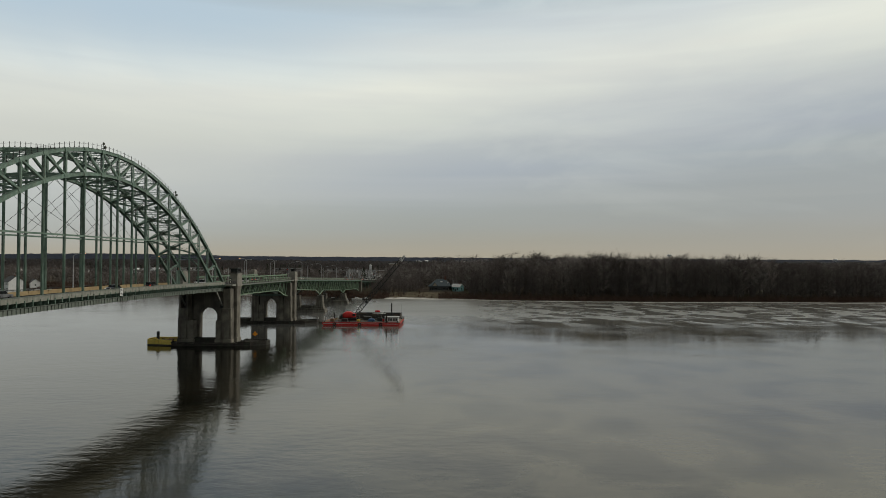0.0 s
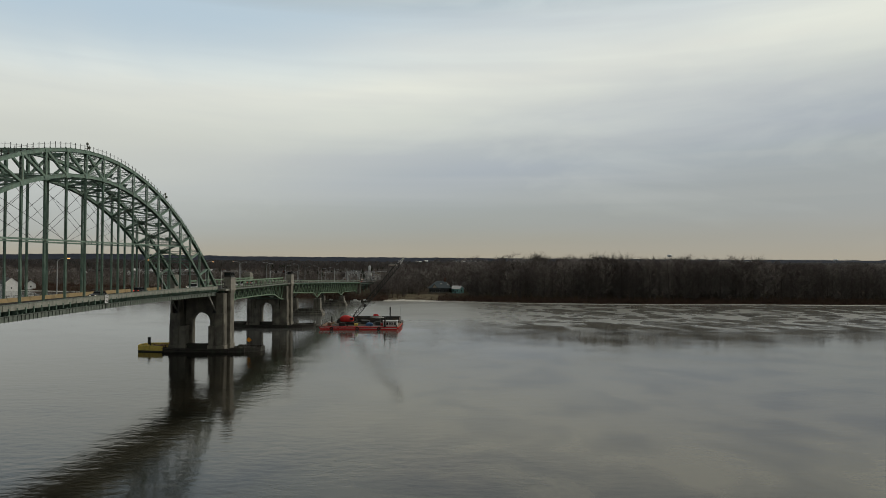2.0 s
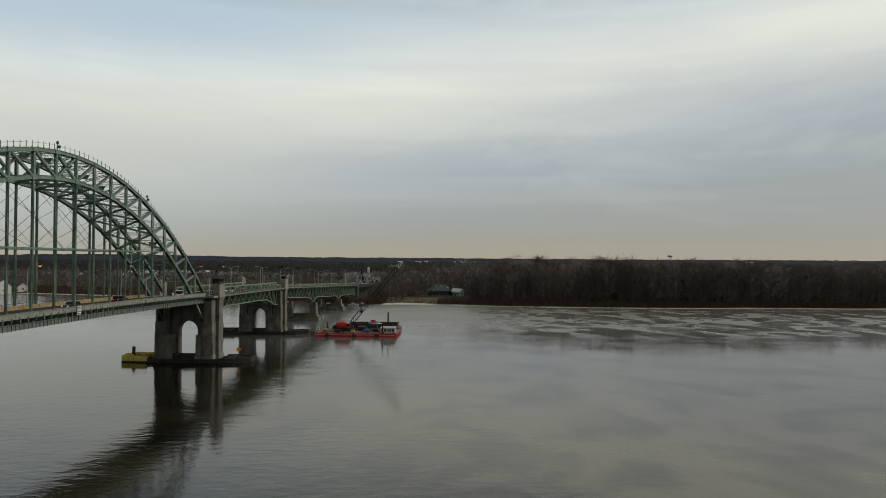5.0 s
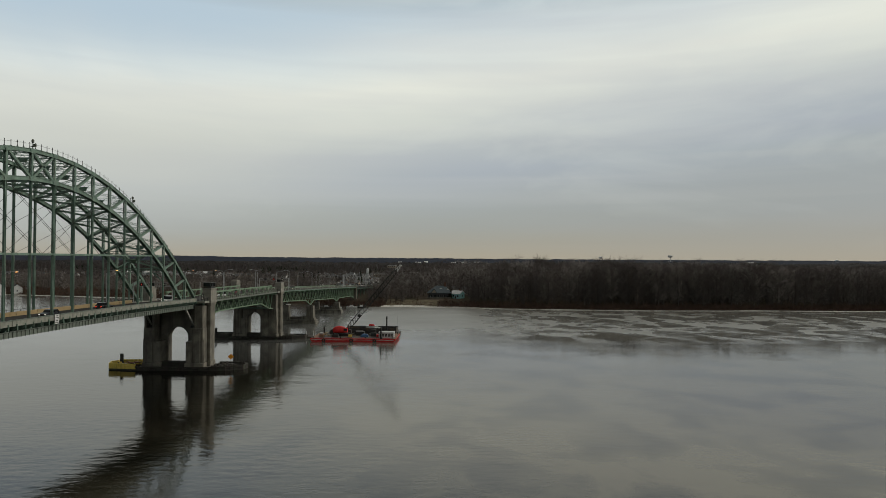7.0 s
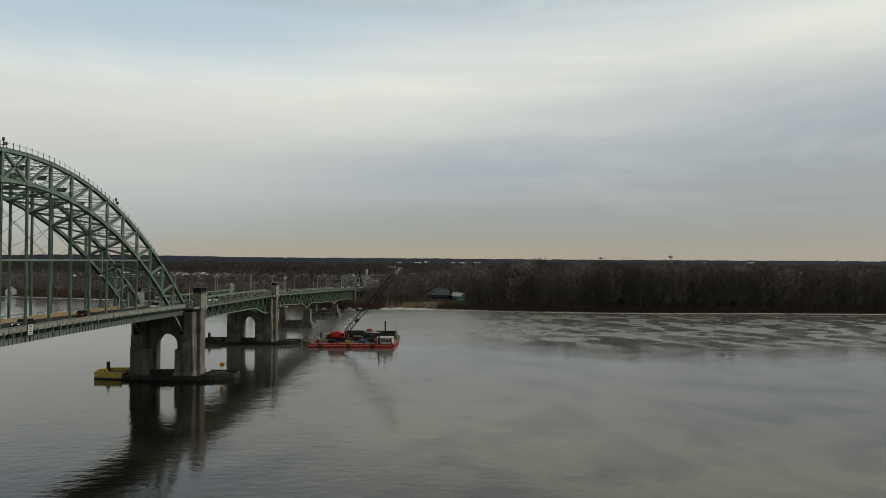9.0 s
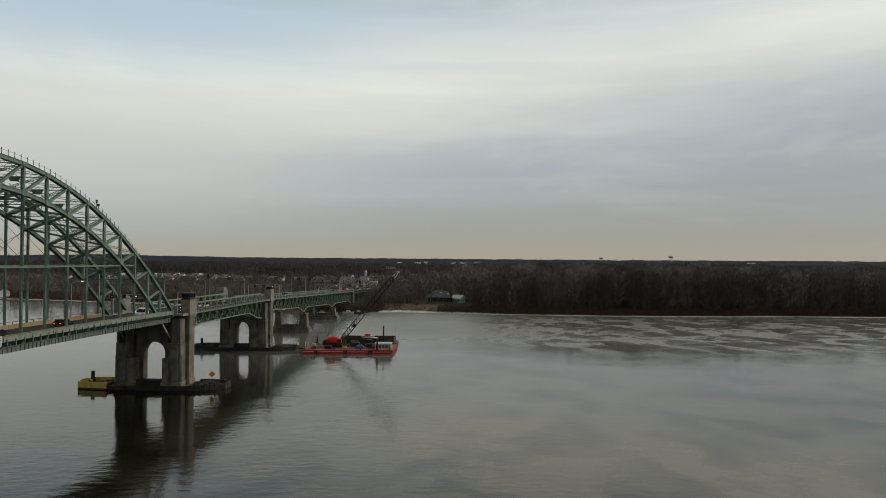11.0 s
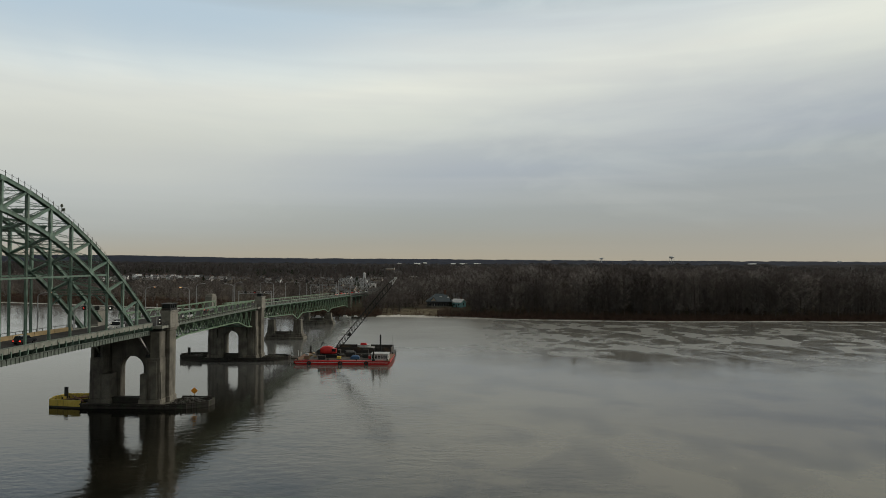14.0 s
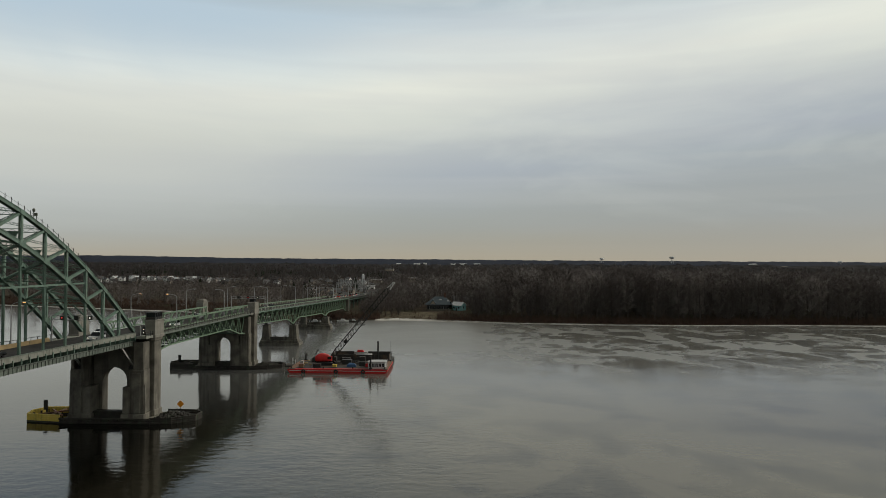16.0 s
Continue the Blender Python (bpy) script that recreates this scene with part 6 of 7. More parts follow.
# ---- trees ----
def bare_tree(seed, high, wide, limbs, twigs, first=0.12, thin=1.0):
    """Meshes of a leafless tree that stands at the origin: trunk with limbs, and a crown of many fine twigs."""
    rng = random.Random(seed)
    wood = Build()
    lean = (rng.uniform(-0.04, 0.04) * high, rng.uniform(-0.04, 0.04) * high)
    spine = [Vector((lean[0] * t * t + rng.uniform(-0.12, 0.12) * t, lean[1] * t * t + rng.uniform(-0.12, 0.12) * t, high * 0.92 * t - 0.5 * (t == 0))) for t in (0, 0.25, 0.5, 0.75, 1.0)]
    wood.tube(spine, 0.014 * high, 5, 0.05)
    tv, tf = [], []

    def twig(p, d, size, w):
        s = d.cross(Vector((rng.uniform(-1, 1), rng.uniform(-1, 1), rng.uniform(-1, 1)))).normalized() * w
        k = len(tv)
        tv.extend((p - s, p + s, p + d * size))
        tf.append((k, k + 1, k + 2))

    for i in range(limbs):
        t = first + (0.97 - first) * (i + rng.random()) / limbs
        f = t * 4
        j = min(int(f), 3)
        p = spine[j].lerp(spine[j + 1], f - j)
        turn = rng.uniform(0, 2 * math.pi)
        reach = wide * (1.0 - 0.62 * max(0, (t - 0.6) / 0.4) ** 1.6) * (0.40 + 0.60 * min(1, (t - first) / 0.45 + 0.2)) * rng.uniform(0.6, 1.15)
        lift = rng.uniform(0.25, 0.85)
        d = Vector((math.cos(turn), math.sin(turn), lift)).normalized()
        m = p + d * reach * 0.55
        q = m + Vector((d.x * 0.7, d.y * 0.7, d.z + 0.35)).normalized() * reach * 0.6
        q.z = min(q.z, high * (0.55 + 0.45 * max(0.0, 1 - (math.hypot(q.x, q.y) / (wide * 1.25)) ** 2) ** 0.5) * rng.uniform(0.93, 1.03))
        wood.tube([p, m, q], 0.0048 * high * (1.25 - t), 4, 0.03)
        for n in range(twigs):
            u = rng.uniform(0.15, 1.0)
            b = p.lerp(m, u * 2) if u < 0.5 else m.lerp(q, u * 2 - 1)
            dd = (d + Vector((rng.gauss(0, 0.75), rng.gauss(0, 0.75), rng.gauss(0.25, 0.6)))).normalized()
            size = rng.uniform(0.05, 0.12) * high * thin
            twig(b, dd, size, rng.uniform(0.05, 0.11))
            if n % 2:
                twig(b + dd * size * 0.5, (dd + Vector((rng.gauss(0, 0.6), rng.gauss(0, 0.6), rng.gauss(0.2, 0.5)))).normalized(), size * 0.7, rng.uniform(0.035, 0.07))
    return wood, tv, tf


def tree_meshes(name, seed, *args, twigs_of=None):
    wood, tv, tf = bare_tree(seed, *args)
    trunk = wood.mesh("trunk", BARK)
    crown = bpy.data.meshes.new("crown")
    crown.from_pydata([tuple(v) for v in tv], [], tf)
    crown.materials.append(twigs_of or (TWIG, TWIG_DARK, TWIG, TWIG_PALE)[seed % 4])
    return trunk, crown


TALL = [tree_meshes("tall", 100 + i, 26 + (i * 2) % 5, 7.2 + 0.7 * (i % 4), 28, 34) for i in range(7)]
LOWER = [tree_meshes("low", 200 + i, 17 + i % 3, 5.6 + 0.5 * (i % 3), 20, 26) for i in range(5)]
WOODS = [tree_meshes("woods", 300 + i, 25 + (i * 2) % 5, 7.0 + 0.7 * (i % 3), 22, 16, 0.10, 1.3) for i in range(6)]


def plant(meshes, x, y, z, size, turn, label, group):
    t = thing("tree", label, "tree", (x, y, z), group)
    t.rotation_euler = (0, 0, turn)
    t.scale = (size * 1.05, size * 1.05, size)
    for n, me in zip(("trunk", "crown"), meshes):
        o = new(n, me)
        o.parent = t


def land(x, y):
    return land_height(x, y - shore(x))


rng = random.Random(42)


def open_ground(x, y):
    """The bridge's approach, the lawn with its house and the beach stay free of trees."""
    if -14 < x < 16 and y < 720 or -56 < x < -14 and 455 < y < 600:
        return True
    if 54 < x < 90 and y < 322 or 18 < x < 54 and y < shore(x) + 7:
        return True
    return False


def wood_height(x):
    """How tall the woods stand along the bank."""
    tall = 0.66 + 0.36 / (1 + math.exp(-(x - 125) / 20))
    tall *= 1 + 0.09 * noise.noise((x * 0.035, 5.5, 0)) + 0.09 * noise.noise((x * 0.10, 2.5, 0))
    tall *= 1 + 0.10 * math.exp(-((x - 210) / 115) ** 4)
    return tall * (1 - 0.10 / (1 + math.exp(-(x - 330) / 40)))


# single trees along the edge of the woods
count = 0
x = 88.0
while x < 520:
    y = shore(x) + rng.uniform(9, 16)
    if not open_ground(x, y):
        k = rng.randrange(len(TALL))
        s = wood_height(x) * rng.uniform(0.80, 0.95)
        plant(TALL[k], x, y, land(x, y), s, rng.uniform(0, 6.28), "tall bare grey-brown tree at the edge of the river woods", "trees along the bank")
    x += rng.uniform(3.2, 6.2)
x = 18.0
while x < 112:
    y = shore(x) + rng.uniform(46, 62)
    k = rng.randrange(len(LOWER))
    plant(LOWER[k], x, y, land(x, y), rng.uniform(0.75, 1.1), rng.uniform(0, 6.28), "bare brown tree behind the river lawn", "trees behind the lawn")
    x += rng.uniform(4, 7.5)
x = -420.0
while x < -14:
    y = shore(x) + rng.uniform(6, 22)
    k = rng.randrange(len(LOWER))
    plant(LOWER[k], x, y, land(x, y), rng.uniform(0.65, 1.0), rng.uniform(0, 6.28), "bare brown tree on the far river bank", "trees on the upstream bank")
    x += rng.uniform(6, 12)


def copse(name, label, places, templates, mat_of):
    """Many trees in one mesh; places: rows of (x, y, z, size, turn)."""
    for slot, part_name, mat, rows in mat_of:
        vs, fs, base = [], [], 0
        cache = []
        for t in templates:
            me = t[slot]
            v = np.empty(len(me.vertices) * 3)
            me.vertices.foreach_get("co", v)
            cache.append((v.reshape(-1, 3), [tuple(p.vertices) for p in me.polygons]))
        for n in rows:
            x, y, z, s, a = places[n]
            v, f = cache[n % len(cache)]
            c, sn = math.cos(a) * s * 1.22, math.sin(a) * s * 1.22
            vs.append(np.column_stack((v[:, 0] * c - v[:, 1] * sn + x, v[:, 0] * sn + v[:, 1] * c + y, v[:, 2] * s + z)))
            fs += [tuple(i + base for i in q) for q in f]
            base += len(v)
        me = bpy.data.meshes.new(part_name)
        me.from_pydata(np.concatenate(vs).tolist(), [], fs)
        me.materials.append(mat)
        ob = new(name, me)
        tagged(ob, label, "woods", kind="stuff")


def three_tones(places, shift=0.0):
    """Trunks in one mesh, crowns in three tones."""
    n = len(places)
    pick = [0.5 + shift + 0.75 * noise.noise((p[0] * 0.055, p[1] * 0.035, 6.6)) + 0.45 * (random.Random(i * 13 + 5).random() - 0.5) for i, p in enumerate(places)]
    return ((0, "woods_trunks", BARK, range(n)), (1, "woods_crowns", TWIG, [i for i in range(n) if 0.40 <= pick[i] < 0.62]),
            (1, "woods_crowns", TWIG_DARK, [i for i in range(n) if pick[i] < 0.40]), (1, "woods_crowns", TWIG_PALE, [i for i in range(n) if pick[i] >= 0.62]))


places = []
for x0, x1, d0, d1, count, low in ((70, 640, 17, 75, 620, 1.0), (85, 600, 9, 22, 330, 0.36), (16, 800, 75, 190, 470, 0.97), (60, 1100, 190, 440, 330, 0.95)):
    made = 0
    while made < count:
        x, d = rng.uniform(x0, x1), rng.uniform(d0, d1)
        y = shore(x) + d
        if open_ground(x, y) or (x < 90 and d < 64):
            continue
        places.append((x, y, land(x, y), wood_height(x + d * 0.5) * (1 + 0.07 * noise.noise((x * 0.09, d * 0.09, 1))) * rng.uniform(0.80, 1.0) * low, rng.uniform(0, 6.28)))
        made += 1
copse("river_woods", "dense bare grey-brown winter woods behind the bank", places, WOODS, three_tones(places))
places = []
for x0, x1, d0, d1, count in ((-620, -16, 14, 120, 640), (-620, -16, 120, 330, 480), (16, 110, 62, 330, 190), (14, 56, 9, 62, 150), (88, 112, 40, 70, 30), (-1100, -16, 330, 520, 260)):
    made = 0
    while made < count:
        x, d = rng.uniform(x0, x1), rng.uniform(d0, d1)
        y = shore(x) + d
        if open_ground(x, y) or (-430 < x < -200 and 600 < y < 765):
            made += 1
            continue
        places.append((x, y, land(x, y), rng.uniform(0.30, 0.52) if x < 0 else rng.uniform(0.4, 0.66) if d > 62 else rng.uniform(0.22, 0.42), rng.uniform(0, 6.28)))
        made += 1
copse("town_woods", "bare brown winter trees among the riverside town", places, WOODS, three_tones(places, -0.24))


def scrub():
    """Low dry brush along the bank."""
    r = random.Random(77)
    v, f = [], []
    for i in range(14000):
        x = r.uniform(-420, 560)
        d = 2.2 + abs(r.gauss(0, 5.5))
        if x < 0 and r.random() < 0.6:
            d += r.uniform(0, 30)
        if 30 < x < 70 + 8 * noise.noise((d * 0.2, 0, 4)) and d < 22 and r.random() < 0.93:
            continue
        y = shore(x) + d
        z = land(x, y) - 0.1
        high = r.uniform(0.8, 3.4) * (0.4 + 0.6 * min(1, d / 6))
        for n in range(5):
            a, lean = r.uniform(0, 6.28), r.uniform(0.1, 0.8)
            p = Vector((x + r.gauss(0, 0.7), y + r.gauss(0, 0.7), z))
            q = p + Vector((math.cos(a) * lean * high, math.sin(a) * lean * high, high))
            w = r.uniform(0.06, 0.16)
            k = len(v)
            v += [(p.x - w * math.sin(a), p.y + w * math.cos(a), p.z), (p.x + w * math.sin(a), p.y - w * math.cos(a), p.z), tuple(q)]
            f.append((k, k + 1, k + 2))
    me = bpy.data.meshes.new("scrub")
    me.from_pydata(v, [], f)
    me.materials.append(SCRUB)
    tagged(new("bank_scrub", me), "dry brown brush along the river bank", "brush", kind="stuff")


scrub()


def conifer(x, y, high):
    z = land(x, y)
    t = thing("evergreen_tree", "dark green pointed evergreen among bare trees", "tree", (x, y, z), "evergreens")
    part("trunk", Build().tube([(x, y, z - 0.3), (x, y, z + high)], 0.22, 6, 0.04), BARK, t)
    r = random.Random(int(x * 7 + y))
    b = Build()
    for i in range(420):
        h = r.random() ** 0.8
        a = r.uniform(0, 6.28)
        rad = (1 - h) * high * 0.24 * r.uniform(0.5, 1.1)
        p = Vector((x + math.cos(a) * rad * 0.3, y + math.sin(a) * rad * 0.3, z + high * (0.1 + 0.88 * h)))
        q = p + Vector((math.cos(a) * rad, math.sin(a) * rad, -rad * r.uniform(0.1, 0.5)))
        s = Vector((-math.sin(a), math.cos(a), 0)) * r.uniform(0.25, 0.5)
        b.add([p, q - s, q + s, q + Vector((0, 0, 0.3))], ((0, 1, 3), (0, 3, 2), (0, 2, 1)))
    part("crown", b, EVERGREEN, t)


for x, y, h in ((76.6, 299, 6.0), (-60, 420, 14), (-48, 428, 16), (-54, 436, 13), (-180, 520, 15), (20, 470, 14), (26, 500, 16), (-8 - 20, 560, 15), (35, 610, 17), (-260, 560, 16)):
    conifer(x, y, h)


def far_evergreens():
    """Dark clumps of conifers on the rise behind the town."""
    r = random.Random(21)
    v, f = [], []
    for cx, cy, spread, count in ((-505, 1050, 14, 26), (-468, 1060, 22, 40), (-250, 1040, 20, 34), (-232, 1075, 12, 18), (-640, 1080, 20, 24), (-60, 1020, 14, 16)):
        for i in range(count):
            x, y = cx + r.gauss(0, spread), cy + r.gauss(0, 9)
            z, high = 4.0, r.uniform(11, 17)
            for j in range(34):
                h = 0.08 + 0.9 * (j + r.random()) / 34
                a, rad = r.uniform(0, 6.28), (1 - h) * high * 0.26 * r.uniform(0.7, 1.2) + 0.3
                p = (x, y, z + high * h + 0.6)
                q = (x + math.cos(a) * rad, y + math.sin(a) * rad, z + high * h - rad * 0.4)
                w = 0.5 + rad * 0.3
                k = len(v)
                v += [p, (q[0] - math.sin(a) * w, q[1] + math.cos(a) * w, q[2]), (q[0] + math.sin(a) * w, q[1] - math.cos(a) * w, q[2])]
                f.append((k, k + 1, k + 2))
    me = bpy.data.meshes.new("far_evergreens")
    me.from_pydata(v, [], f)
    me.materials.append(EVERGREEN)
    tagged(new("far_evergreens", me), "dark clumps of evergreens on the rise behind the town", "woods", kind="stuff")


far_evergreens()


# ---- houses on the bank ----
ROOF_BLUE = material("blue_grey_shingle", (0.060, 0.080, 0.094), (0.100, 0.124, 0.140), 1.5, 0.8, bump=0.03, fine=0.3)
ROOF_GREY = material("grey_shingle", (0.09, 0.09, 0.092), (0.15, 0.15, 0.15), 1.5, 0.85, bump=0.03, fine=0.3, vary=0.3)
SIDING = material("white_siding", (0.70, 0.70, 0.68), (0.82, 0.82, 0.80), 2.0, 0.7, bump=0.01, vary=0.18)
SIDING_TAN = material("tan_siding", (0.26, 0.22, 0.17), (0.36, 0.31, 0.25), 2.0, 0.7, bump=0.01, vary=0.25)
DARK_SIDING = material("dark_siding", (0.045, 0.047, 0.048), (0.085, 0.085, 0.083), 1.5, 0.75, bump=0.01)
TEAL = material("teal_siding", (0.20, 0.42, 0.43), (0.27, 0.52, 0.53), 1.5, 0.7, bump=0.01)
SHED_ROOF = material("white_metal_roof", (0.62, 0.64, 0.65), (0.78, 0.79, 0.80), 1.5, 0.5, bump=0.01, streaks=0.3)
BRICK_WALL = material("brick_wall", (0.13, 0.07, 0.052), (0.20, 0.105, 0.078), 1.0, 0.85, bump=0.02)


def gable_house(x, y, w, d, h, roof_h, turn, wall_mat, roof_mat, label, group="", storeys=1, z=None):
    """A house with its ridge along its width: walls, pitched roof with eaves, windows, a chimney."""
    z = land(x, y) if z is None else z
    o = thing("house", label, "house", (x, y, z - 0.2), group)
    o.rotation_euler = (0, 0, radians(turn))

    def put(name, b, mat, parent):
        me = b.mesh(name, mat)
        q = new(name, me)
        q.parent = parent
        return q
    body = [(-d / 2, 0), (d / 2, 0), (d / 2, h), (0, h + roof_h - 0.1), (-d / 2, h)]
    put("wall", Build().plate(body, "x", -w / 2, w / 2), wall_mat, o)
    e = 0.5
    k = roof_h / (d / 2)
    roof = [(-d / 2 - e, h - e * k), (0, h + roof_h), (d / 2 + e, h - e * k), (d / 2 + e, h - e * k + 0.25), (0, h + roof_h + 0.28), (-d / 2 - e, h - e * k + 0.25)]
    r = put("roof", Build().plate(roof, "x", -w / 2 - e, w / 2 + e), roof_mat, o)
    put("chimney", Build().box(w * 0.22, w * 0.22 + 0.9, -0.45, 0.45, h + roof_h * 0.5, h + roof_h + 1.1), BRICK_WALL, r)
    n = max(2, int(w / 3.2))
    for s in range(storeys):
        for i in range(n):
            u = -w / 2 + w * (i + 0.5) / n
            zz = h * (s + 0.35) / storeys
            win = put("window", Build().box(u - 0.5, u + 0.5, -d / 2 - 0.05, -d / 2 + 0.05, zz, zz + 1.3), GLASS_DARK, o)
            put("frame", Build().box(u - 0.62, u + 0.62, -d / 2 - 0.07, -d / 2 + 0.02, zz - 0.14, zz - 0.002), SIDING, win)
    for s in (-1, 1):
        xw = s * w / 2
        put("window", Build().box(*sorted((xw - 0.05, xw + 0.05)), -0.55, 0.55, h * 0.4, h * 0.4 + 1.4), GLASS_DARK, o)
    put("door", Build().box(-0.5, 0.5, -d / 2 - 0.06, -d / 2 + 0.04, 0.1, 2.2), DARK_STEEL, o)
    return o


def riverside_house():
    """The low blue-grey house on the lawn, with a hipped roof, a glazed front and a terrace wall."""
    x, y = 68.4, 305.0
    z = land(x, y)
    o = thing("riverside_house", "low house with a broad blue-grey hipped roof on the river lawn", "house", (x, y, z))
    part("wall", Build().box(x - 8.0, x + 8.5, y - 5, y + 5, z - 0.5, z + 4.0), DARK_SIDING, o)
    part("terrace_wall", Build().box(x - 8.6, x + 9.0, y - 7.4, y - 6.8, z - 0.8, z + 1.2, 0.05), CONCRETE, o)
    part("porch_floor", Build().box(x - 8.6, x + 9.0, y - 6.8, y - 5.0, z - 0.8, z + 0.4), CONCRETE, o)
    for i in range(6):
        part("porch_post", Build().box(x - 8.0 + i * 3.2, x - 7.75 + i * 3.2, y - 6.6, y - 6.35, z + 0.4, z + 3.1), DARK_STEEL, o)
    for i in range(5):
        w = part("window", Build().box(x - 7.2 + i * 3.2, x - 5.2 + i * 3.2, y - 5.06, y - 4.95, z + 0.8, z + 2.7), GLASS_DARK, o)
        part("mullion", Build().box(x - 6.25 + i * 3.2, x - 6.15 + i * 3.2, y - 5.1, y - 5.061, z + 0.8, z + 2.7), SIDING, w)
    roof = Build().loft([[(x - 9.2, y - 7.2, z + 3.9), (x + 9.6, y - 7.2, z + 3.9), (x + 9.6, y + 6.2, z + 3.9), (x - 9.2, y + 6.2, z + 3.9)],
                         [(x - 9.2, y - 7.2, z + 4.2), (x + 9.6, y - 7.2, z + 4.2), (x + 9.6, y + 6.2, z + 4.2), (x - 9.2, y + 6.2, z + 4.2)],
                         [(x - 2.5, y - 0.9, z + 9.3), (x + 4.2, y - 0.9, z + 9.3), (x + 4.2, y - 0.2, z + 9.3), (x - 2.5, y - 0.2, z + 9.3)]])
    r = part("roof", roof, ROOF_BLUE, o)
    part("chimney", Build().box(x + 3.6, x + 4.8, y - 1.6, y - 0.4, z + 7.2, z + 12.0, 0.05), BRICK_WALL, r)
    part("cross_gable", Build().plate(((x - 6.2, z + 4.15), (x - 1.2, z + 4.15), (x - 3.7, z + 7.6)), "y", y - 6.9, y - 0.5), ROOF_BLUE, r)
    part("gable_front", Build().plate(((x - 5.6, z + 4.2), (x - 1.8, z + 4.2), (x - 3.7, z + 6.9)), "y", y - 6.98, y - 6.9), SIDING_TAN, r)
    part("skylight", Build().box(x + 0.4, x + 2.2, y - 3.6, y - 2.4, z + 6.75, z + 7.7, 0.05), SIDING, r)
    part("dormer", Build().plate(((x + 5.0, z + 5.4), (x + 7.6, z + 5.4), (x + 6.3, z + 7.4)), "y", y - 4.5, y + 1.0), SIDING, r)


riverside_house()
gable_house(82.2, 303, 7.6, 6.4, 3.7, 2.0, -32, TEAL, SHED_ROOF, "small teal boat shed with a white metal roof", "sheds by the river")
gable_house(84, 345, 12, 9, 4.0, 3.2, 8, SIDING_TAN, ROOF_GREY, "tan house with a grey roof among the river trees", "houses among the trees")
gable_house(-327, 388, 16, 13, 8.0, 5.2, -38, SIDING, ROOF_GREY, "large white gabled house on the upstream bank", "houses on the upstream bank", 2)
gable_house(-312, 396, 9, 8, 5.0, 3.4, -50, SIDING, ROOF_GREY, "white gabled house on the upstream bank", "houses on the upstream bank", 2)
hr = random.Random(9)
for i in range(80):
    x, y = hr.uniform(-640, -30), hr.uniform(700, 840)
    if y < shore(x) + 90:
        y += 120
    white = hr.random() < 0.45
    gable_house(x, y, hr.uniform(4.5, 7), hr.uniform(5, 6.5), hr.uniform(3, 4.2), hr.uniform(1.8, 2.6), hr.uniform(-40, 40), SIDING if white else SIDING_TAN, ROOF_GREY,
                ("white" if white else "tan") + " clapboard town house with a grey roof", "houses of the riverside town", 2, z=land(x, y) + 1.5)
for i in range(30):
    x, y = -392 + i * 4.6 + hr.uniform(-3, 3), hr.uniform(748, 775)
    gable_house(x, y, hr.uniform(5, 8.5), hr.uniform(5, 7), hr.uniform(3, 5), hr.uniform(1.8, 2.8), hr.choice((-35, 10, 50, 80)) + hr.uniform(-10, 10), SIDING, SHED_ROOF if i % 5 < 2 else ROOF_GREY,
                "white clapboard town house with a pale roof" if i % 5 < 2 else "white clapboard town house with a grey roof", "houses of the riverside town", 2, z=land(x, y) + 3.0)
for i in range(34):
    x, y = hr.choice((-1, -1, 1)) * hr.uniform(17, 62), hr.uniform(430, 700)
    if x > 0 and y < 460:
        continue
    white = hr.random() < 0.35
    gable_house(x, y, hr.uniform(4, 7.5), hr.uniform(5, 7), hr.uniform(2.5, 4.5), hr.uniform(1.4, 2.2), hr.uniform(-30, 30), SIDING if white else SIDING_TAN, ROOF_GREY,
                ("white" if white else "tan") + " building beside the bridge approach road", "buildings along the approach road", 2, z=land(x, y))


def flat_block(x, y, w, d, h, z, mat, label):
    o = thing("commercial_building", label, "building", (x, y, z), "low commercial buildings")
    part("wall", Build().box(x - w / 2, x + w / 2, y - d / 2, y + d / 2, z - 1, z + h), mat, o)
    part("roof", Build().box(x - w / 2 - 0.3, x + w / 2 + 0.3, y - d / 2 - 0.3, y + d / 2 + 0.3, z + h, z + h + 0.5), WHITE, o)
    n = int(w / 4)
    for i in range(n):
        u = x - w / 2 + w * (i + 0.5) / n
        part("window", Build().box(u - 1.2, u + 1.2, y - d / 2 - 0.06, y - d / 2 + 0.05, z + h * 0.3, z + h * 0.7), GLASS_DARK, o)


for x, y, w, d, h, z, mat, word in ((-40, 505, 12, 9, 4, 4.5, SIDING, "white"), (-15, 585, 9, 7, 7.5, 3, SIDING, "white"), (-62, 520, 20, 10, 4.5, 4.5, SIDING, "white"), (-52, 1150, 16, 14, 2.5, 19, SIDING_TAN, "tan"), (-22, 700, 12, 10, 3, 11.0, SIDING_TAN, "tan"), (22, 720, 12, 9, 4, 12, SIDING_TAN, "tan")):
    flat_block(x, y, w, d, h, z, mat, f"low {word} flat-roofed commercial building")


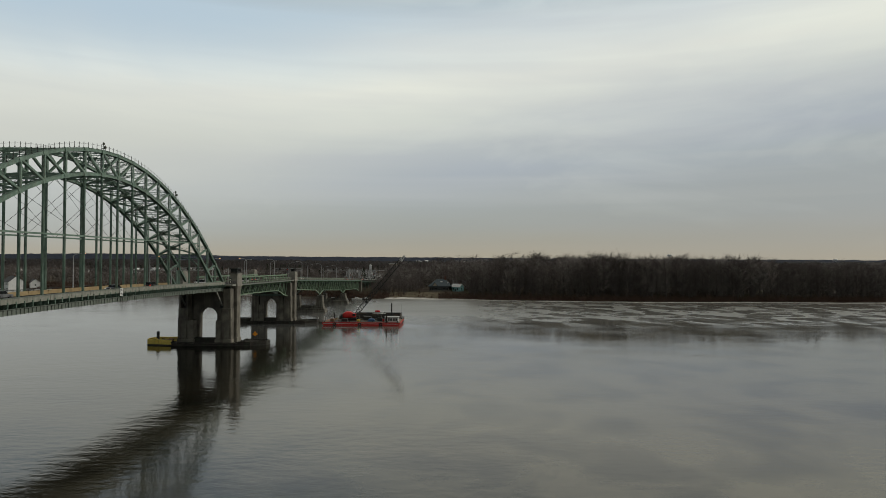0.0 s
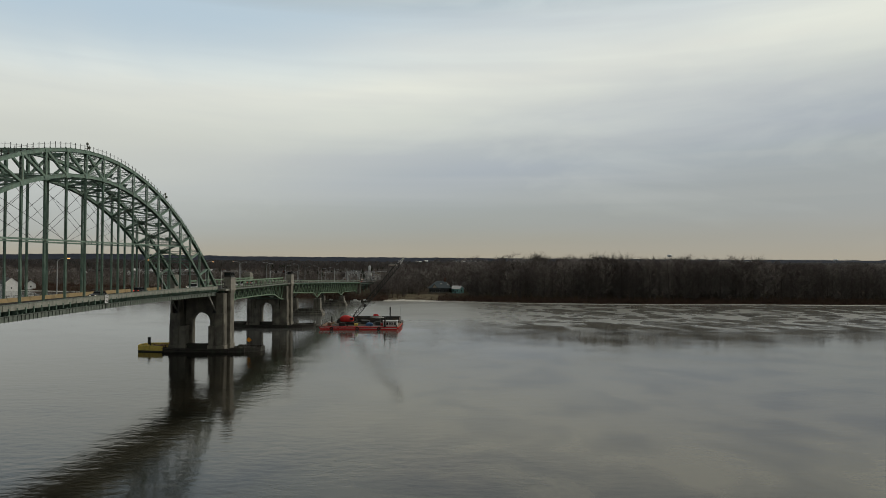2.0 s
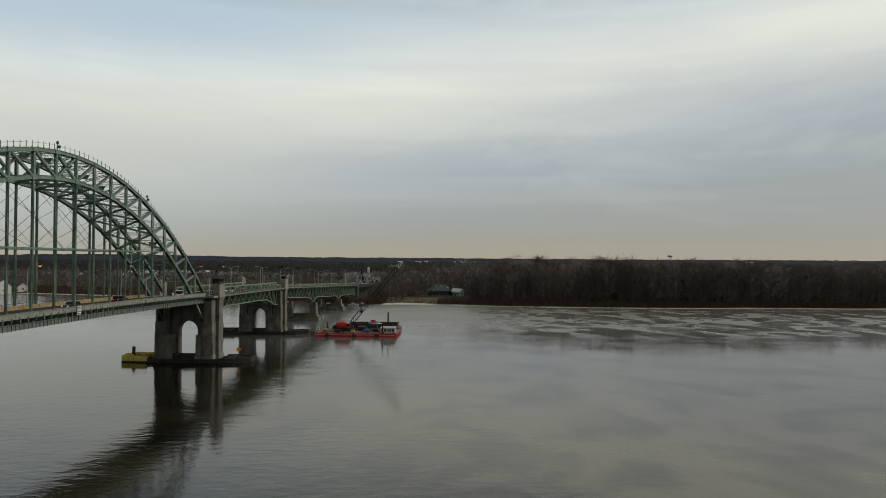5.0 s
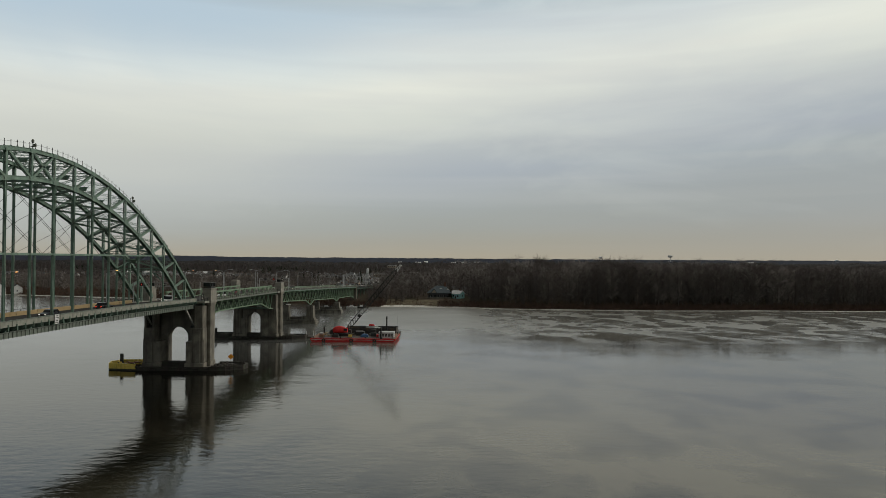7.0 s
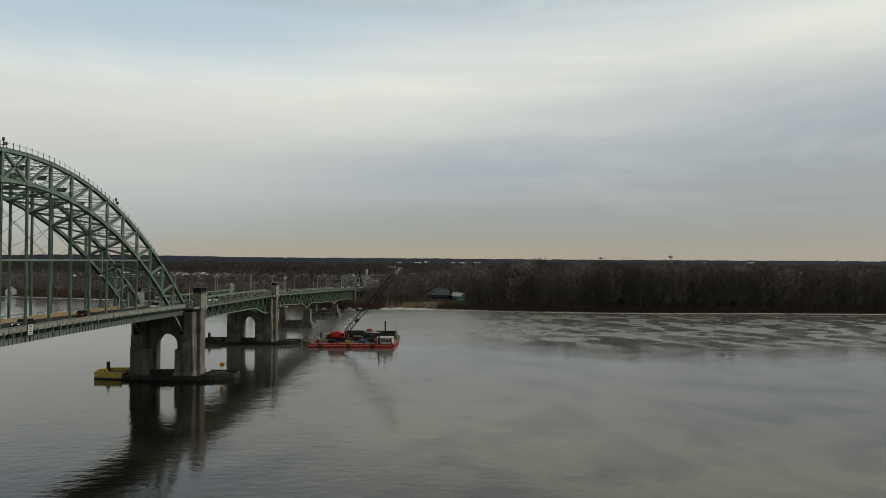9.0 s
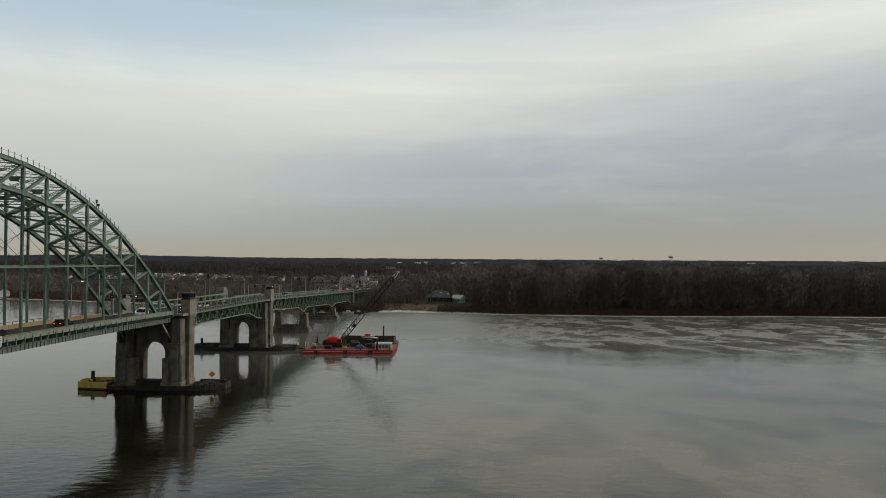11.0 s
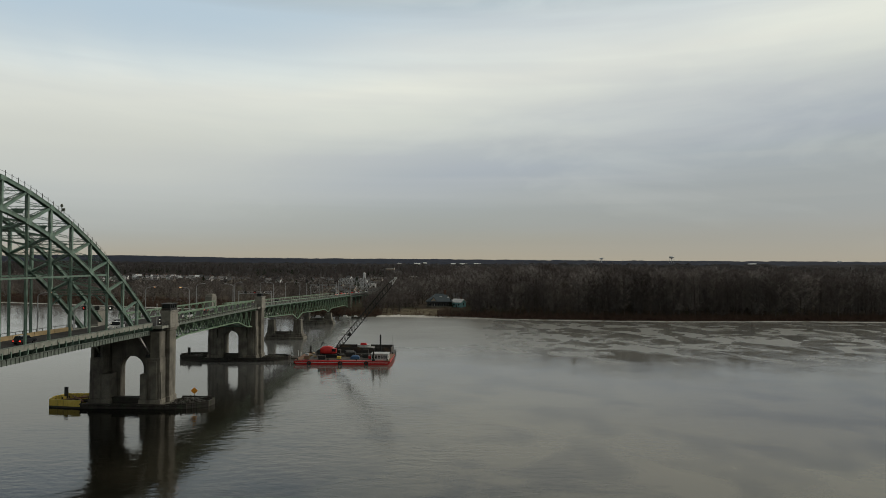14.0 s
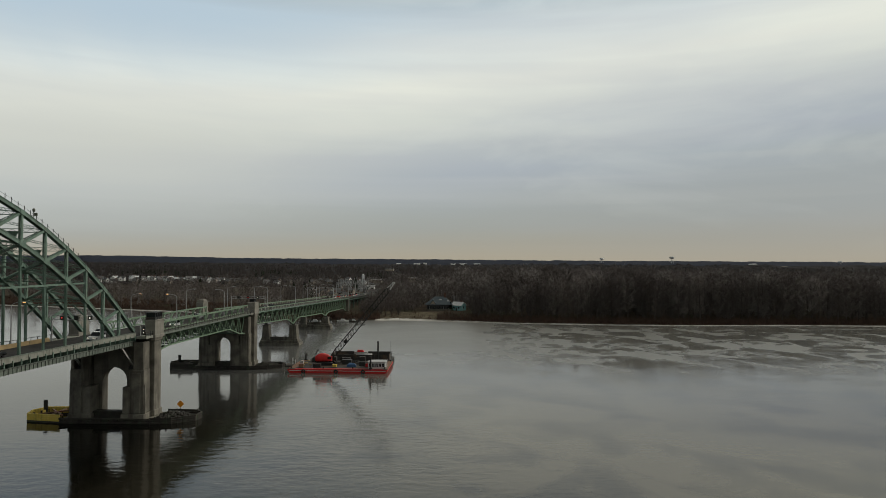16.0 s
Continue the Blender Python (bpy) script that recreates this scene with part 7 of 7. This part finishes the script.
def substation(x0, x1, y0, y1):
    """A yard of pale steel gantries: posts, laced crossbeams, insulator stacks and transformers."""
    z = land((x0 + x1) / 2, y0)
    o = thing("substation", "pale galvanised steel substation gantries behind the bridge approach", "substation", ((x0 + x1) / 2, (y0 + y1) / 2, z))
    r = random.Random(4)
    for j, y in enumerate((y0, (y0 + y1) / 2, y1)):
        n = 6
        for i in range(n + 1):
            x = x0 + (x1 - x0) * i / n
            top = 9.5 + 1.6 * (i % 2) + j
            part("column", laced(Build(), (x, y - 0.25, z + top / 2), (x, y + 0.25, z + top / 2), top, 0.22).beam((x, y, z), (x, y, z + top), 0.42, 0.42), GALVANISED, o)
        part("crossbeam", laced(Build(), (x0, y, z + 8.6 + j), (x1, y, z + 8.6 + j), 0.9, 0.24), GALVANISED, o)
        for i in range(10):
            x = x0 + (x1 - x0) * (i + 0.5) / 10
            part("insulator", Build().lathe((x, y, z + 6.3 + j), ((0.12, 0), (0.3, 0.15), (0.14, 0.4), (0.3, 0.6), (0.14, 0.9), (0.3, 1.1), (0.1, 1.9)), 8), WHITE, o)
    for i in range(4):
        x = x0 + 3 + i * 7.5
        tank = part("transformer", Build().box(x, x + 2.6, y0 - 4.4, y0 - 2.4, z, z + 2.9, 0.1), GALVANISED, o)
        for k in range(3):
            part("bushing", Build().lathe((x + 0.6 + k * 0.7, y0 - 3.4, z + 2.9), ((0.16, 0), (0.22, 0.3), (0.12, 0.6), (0.2, 0.9), (0.08, 1.3)), 8), WHITE, tank)


substation(-46, -16, 548, 572)


def round_tower(x, y, z, high, r):
    o = thing("storage_tower", "pale round-topped storage tower among the town's trees", "tower", (x, y, z))
    part("shaft", Build().lathe((x, y, z), ((r, 0), (r, high - r), (r * 0.85, high - r * 0.45), (r * 0.45, high - 0.1), (0.1, high)), 16), SHED_ROOF, o, smooth=True)
    part("ladder", Build().box(x + r, x + r + 0.12, y - 0.9, y - 0.5, z, z + high - r), GALVANISED, o)


round_tower(-23.5, 585, land(-24, 585), 17.5, 1.5)


def utility_pole(x, y, z, high):
    o = thing("utility_pole", "wooden utility pole with crossarms by the road", "utility pole", (x, y, z), "utility poles")
    part("pole", Build().tube([(x, y, z - 1), (x, y, z + high)], 0.2, 6, 0.13), BARK, o)
    for h in (0.92, 0.84):
        part("crossarm", Build().box(x - 1.3, x + 1.3, y - 0.08, y + 0.08, z + high * h, z + high * h + 0.16), BARK, o)


for i in range(9):
    utility_pole(17 + 2.0 * (i % 2), 430 + i * 36, land(17, 430 + i * 36), 14)
    if i % 2:
        utility_pole(-18, 440 + i * 36, land(-18, 440 + i * 36), 13)


def water_tower(x, y, z, high, r):
    o = thing("water_tower", "white elevated water tank on legs above the far woods", "water tower", (x, y, z), "water towers")
    part("tank", Build().lathe((x, y, z + high), ((r * 0.2, -0.5 * r), (r * 0.8, -0.3 * r), (r * 1.15, 0.0), (r * 1.15, 0.2 * r), (r * 0.85, 0.5 * r), (r * 0.1, 0.66 * r)), 16), SIDING, o, smooth=True)
    part("riser", Build().tube([(x, y, z), (x, y, z + high - r * 0.4)], r * 0.10, 8), SHED_ROOF, o)
    for i in range(6):
        a = i * math.pi / 3
        part("leg", Build().tube([(x + math.cos(a) * r * 0.95, y + math.sin(a) * r * 0.95, z), (x + math.cos(a) * r * 0.85, y + math.sin(a) * r * 0.85, z + high)], r * 0.025, 5), SHED_ROOF, o)


def warehouse(x, y, z, w, h):
    o = thing("warehouse", "long pale low warehouse beyond the woods", "building", (x, y, z), "distant warehouses")
    part("wall", Build().box(x - w / 2, x + w / 2, y - 20, y + 20, z - 34, z + h), SIDING, o)
    part("roof", Build().loft([[(x - w / 2 - 1, y - 21, z + h), (x + w / 2 + 1, y - 21, z + h), (x + w / 2 + 1, y + 21, z + h), (x - w / 2 - 1, y + 21, z + h)],
                               [(x - w / 2, y - 2, z + h + 2), (x + w / 2, y - 2, z + h + 2), (x + w / 2, y + 2, z + h + 2), (x - w / 2, y + 2, z + h + 2)]]), SHED_ROOF, o)


for x, y, w, h in ((-168, 2650, 16, 2), (-95, 2690, 24, 1), (-62, 2700, 13, 4), (58, 2700, 20, 1), (98, 2740, 30, 1), (160, 2750, 26, 1), (1480, 3100, 24, 1)):
    warehouse(x, y, 22 + (y - 2600) * 0.015, w, h)

water_tower(1315.0, 3800.0, 25.0, 38.0, 13.0)
water_tower(900.0, 3750.0, 22.0, 32.0, 11.0)
water_tower(2250.0, 3750.0, 8.0, 34.0, 11.0)
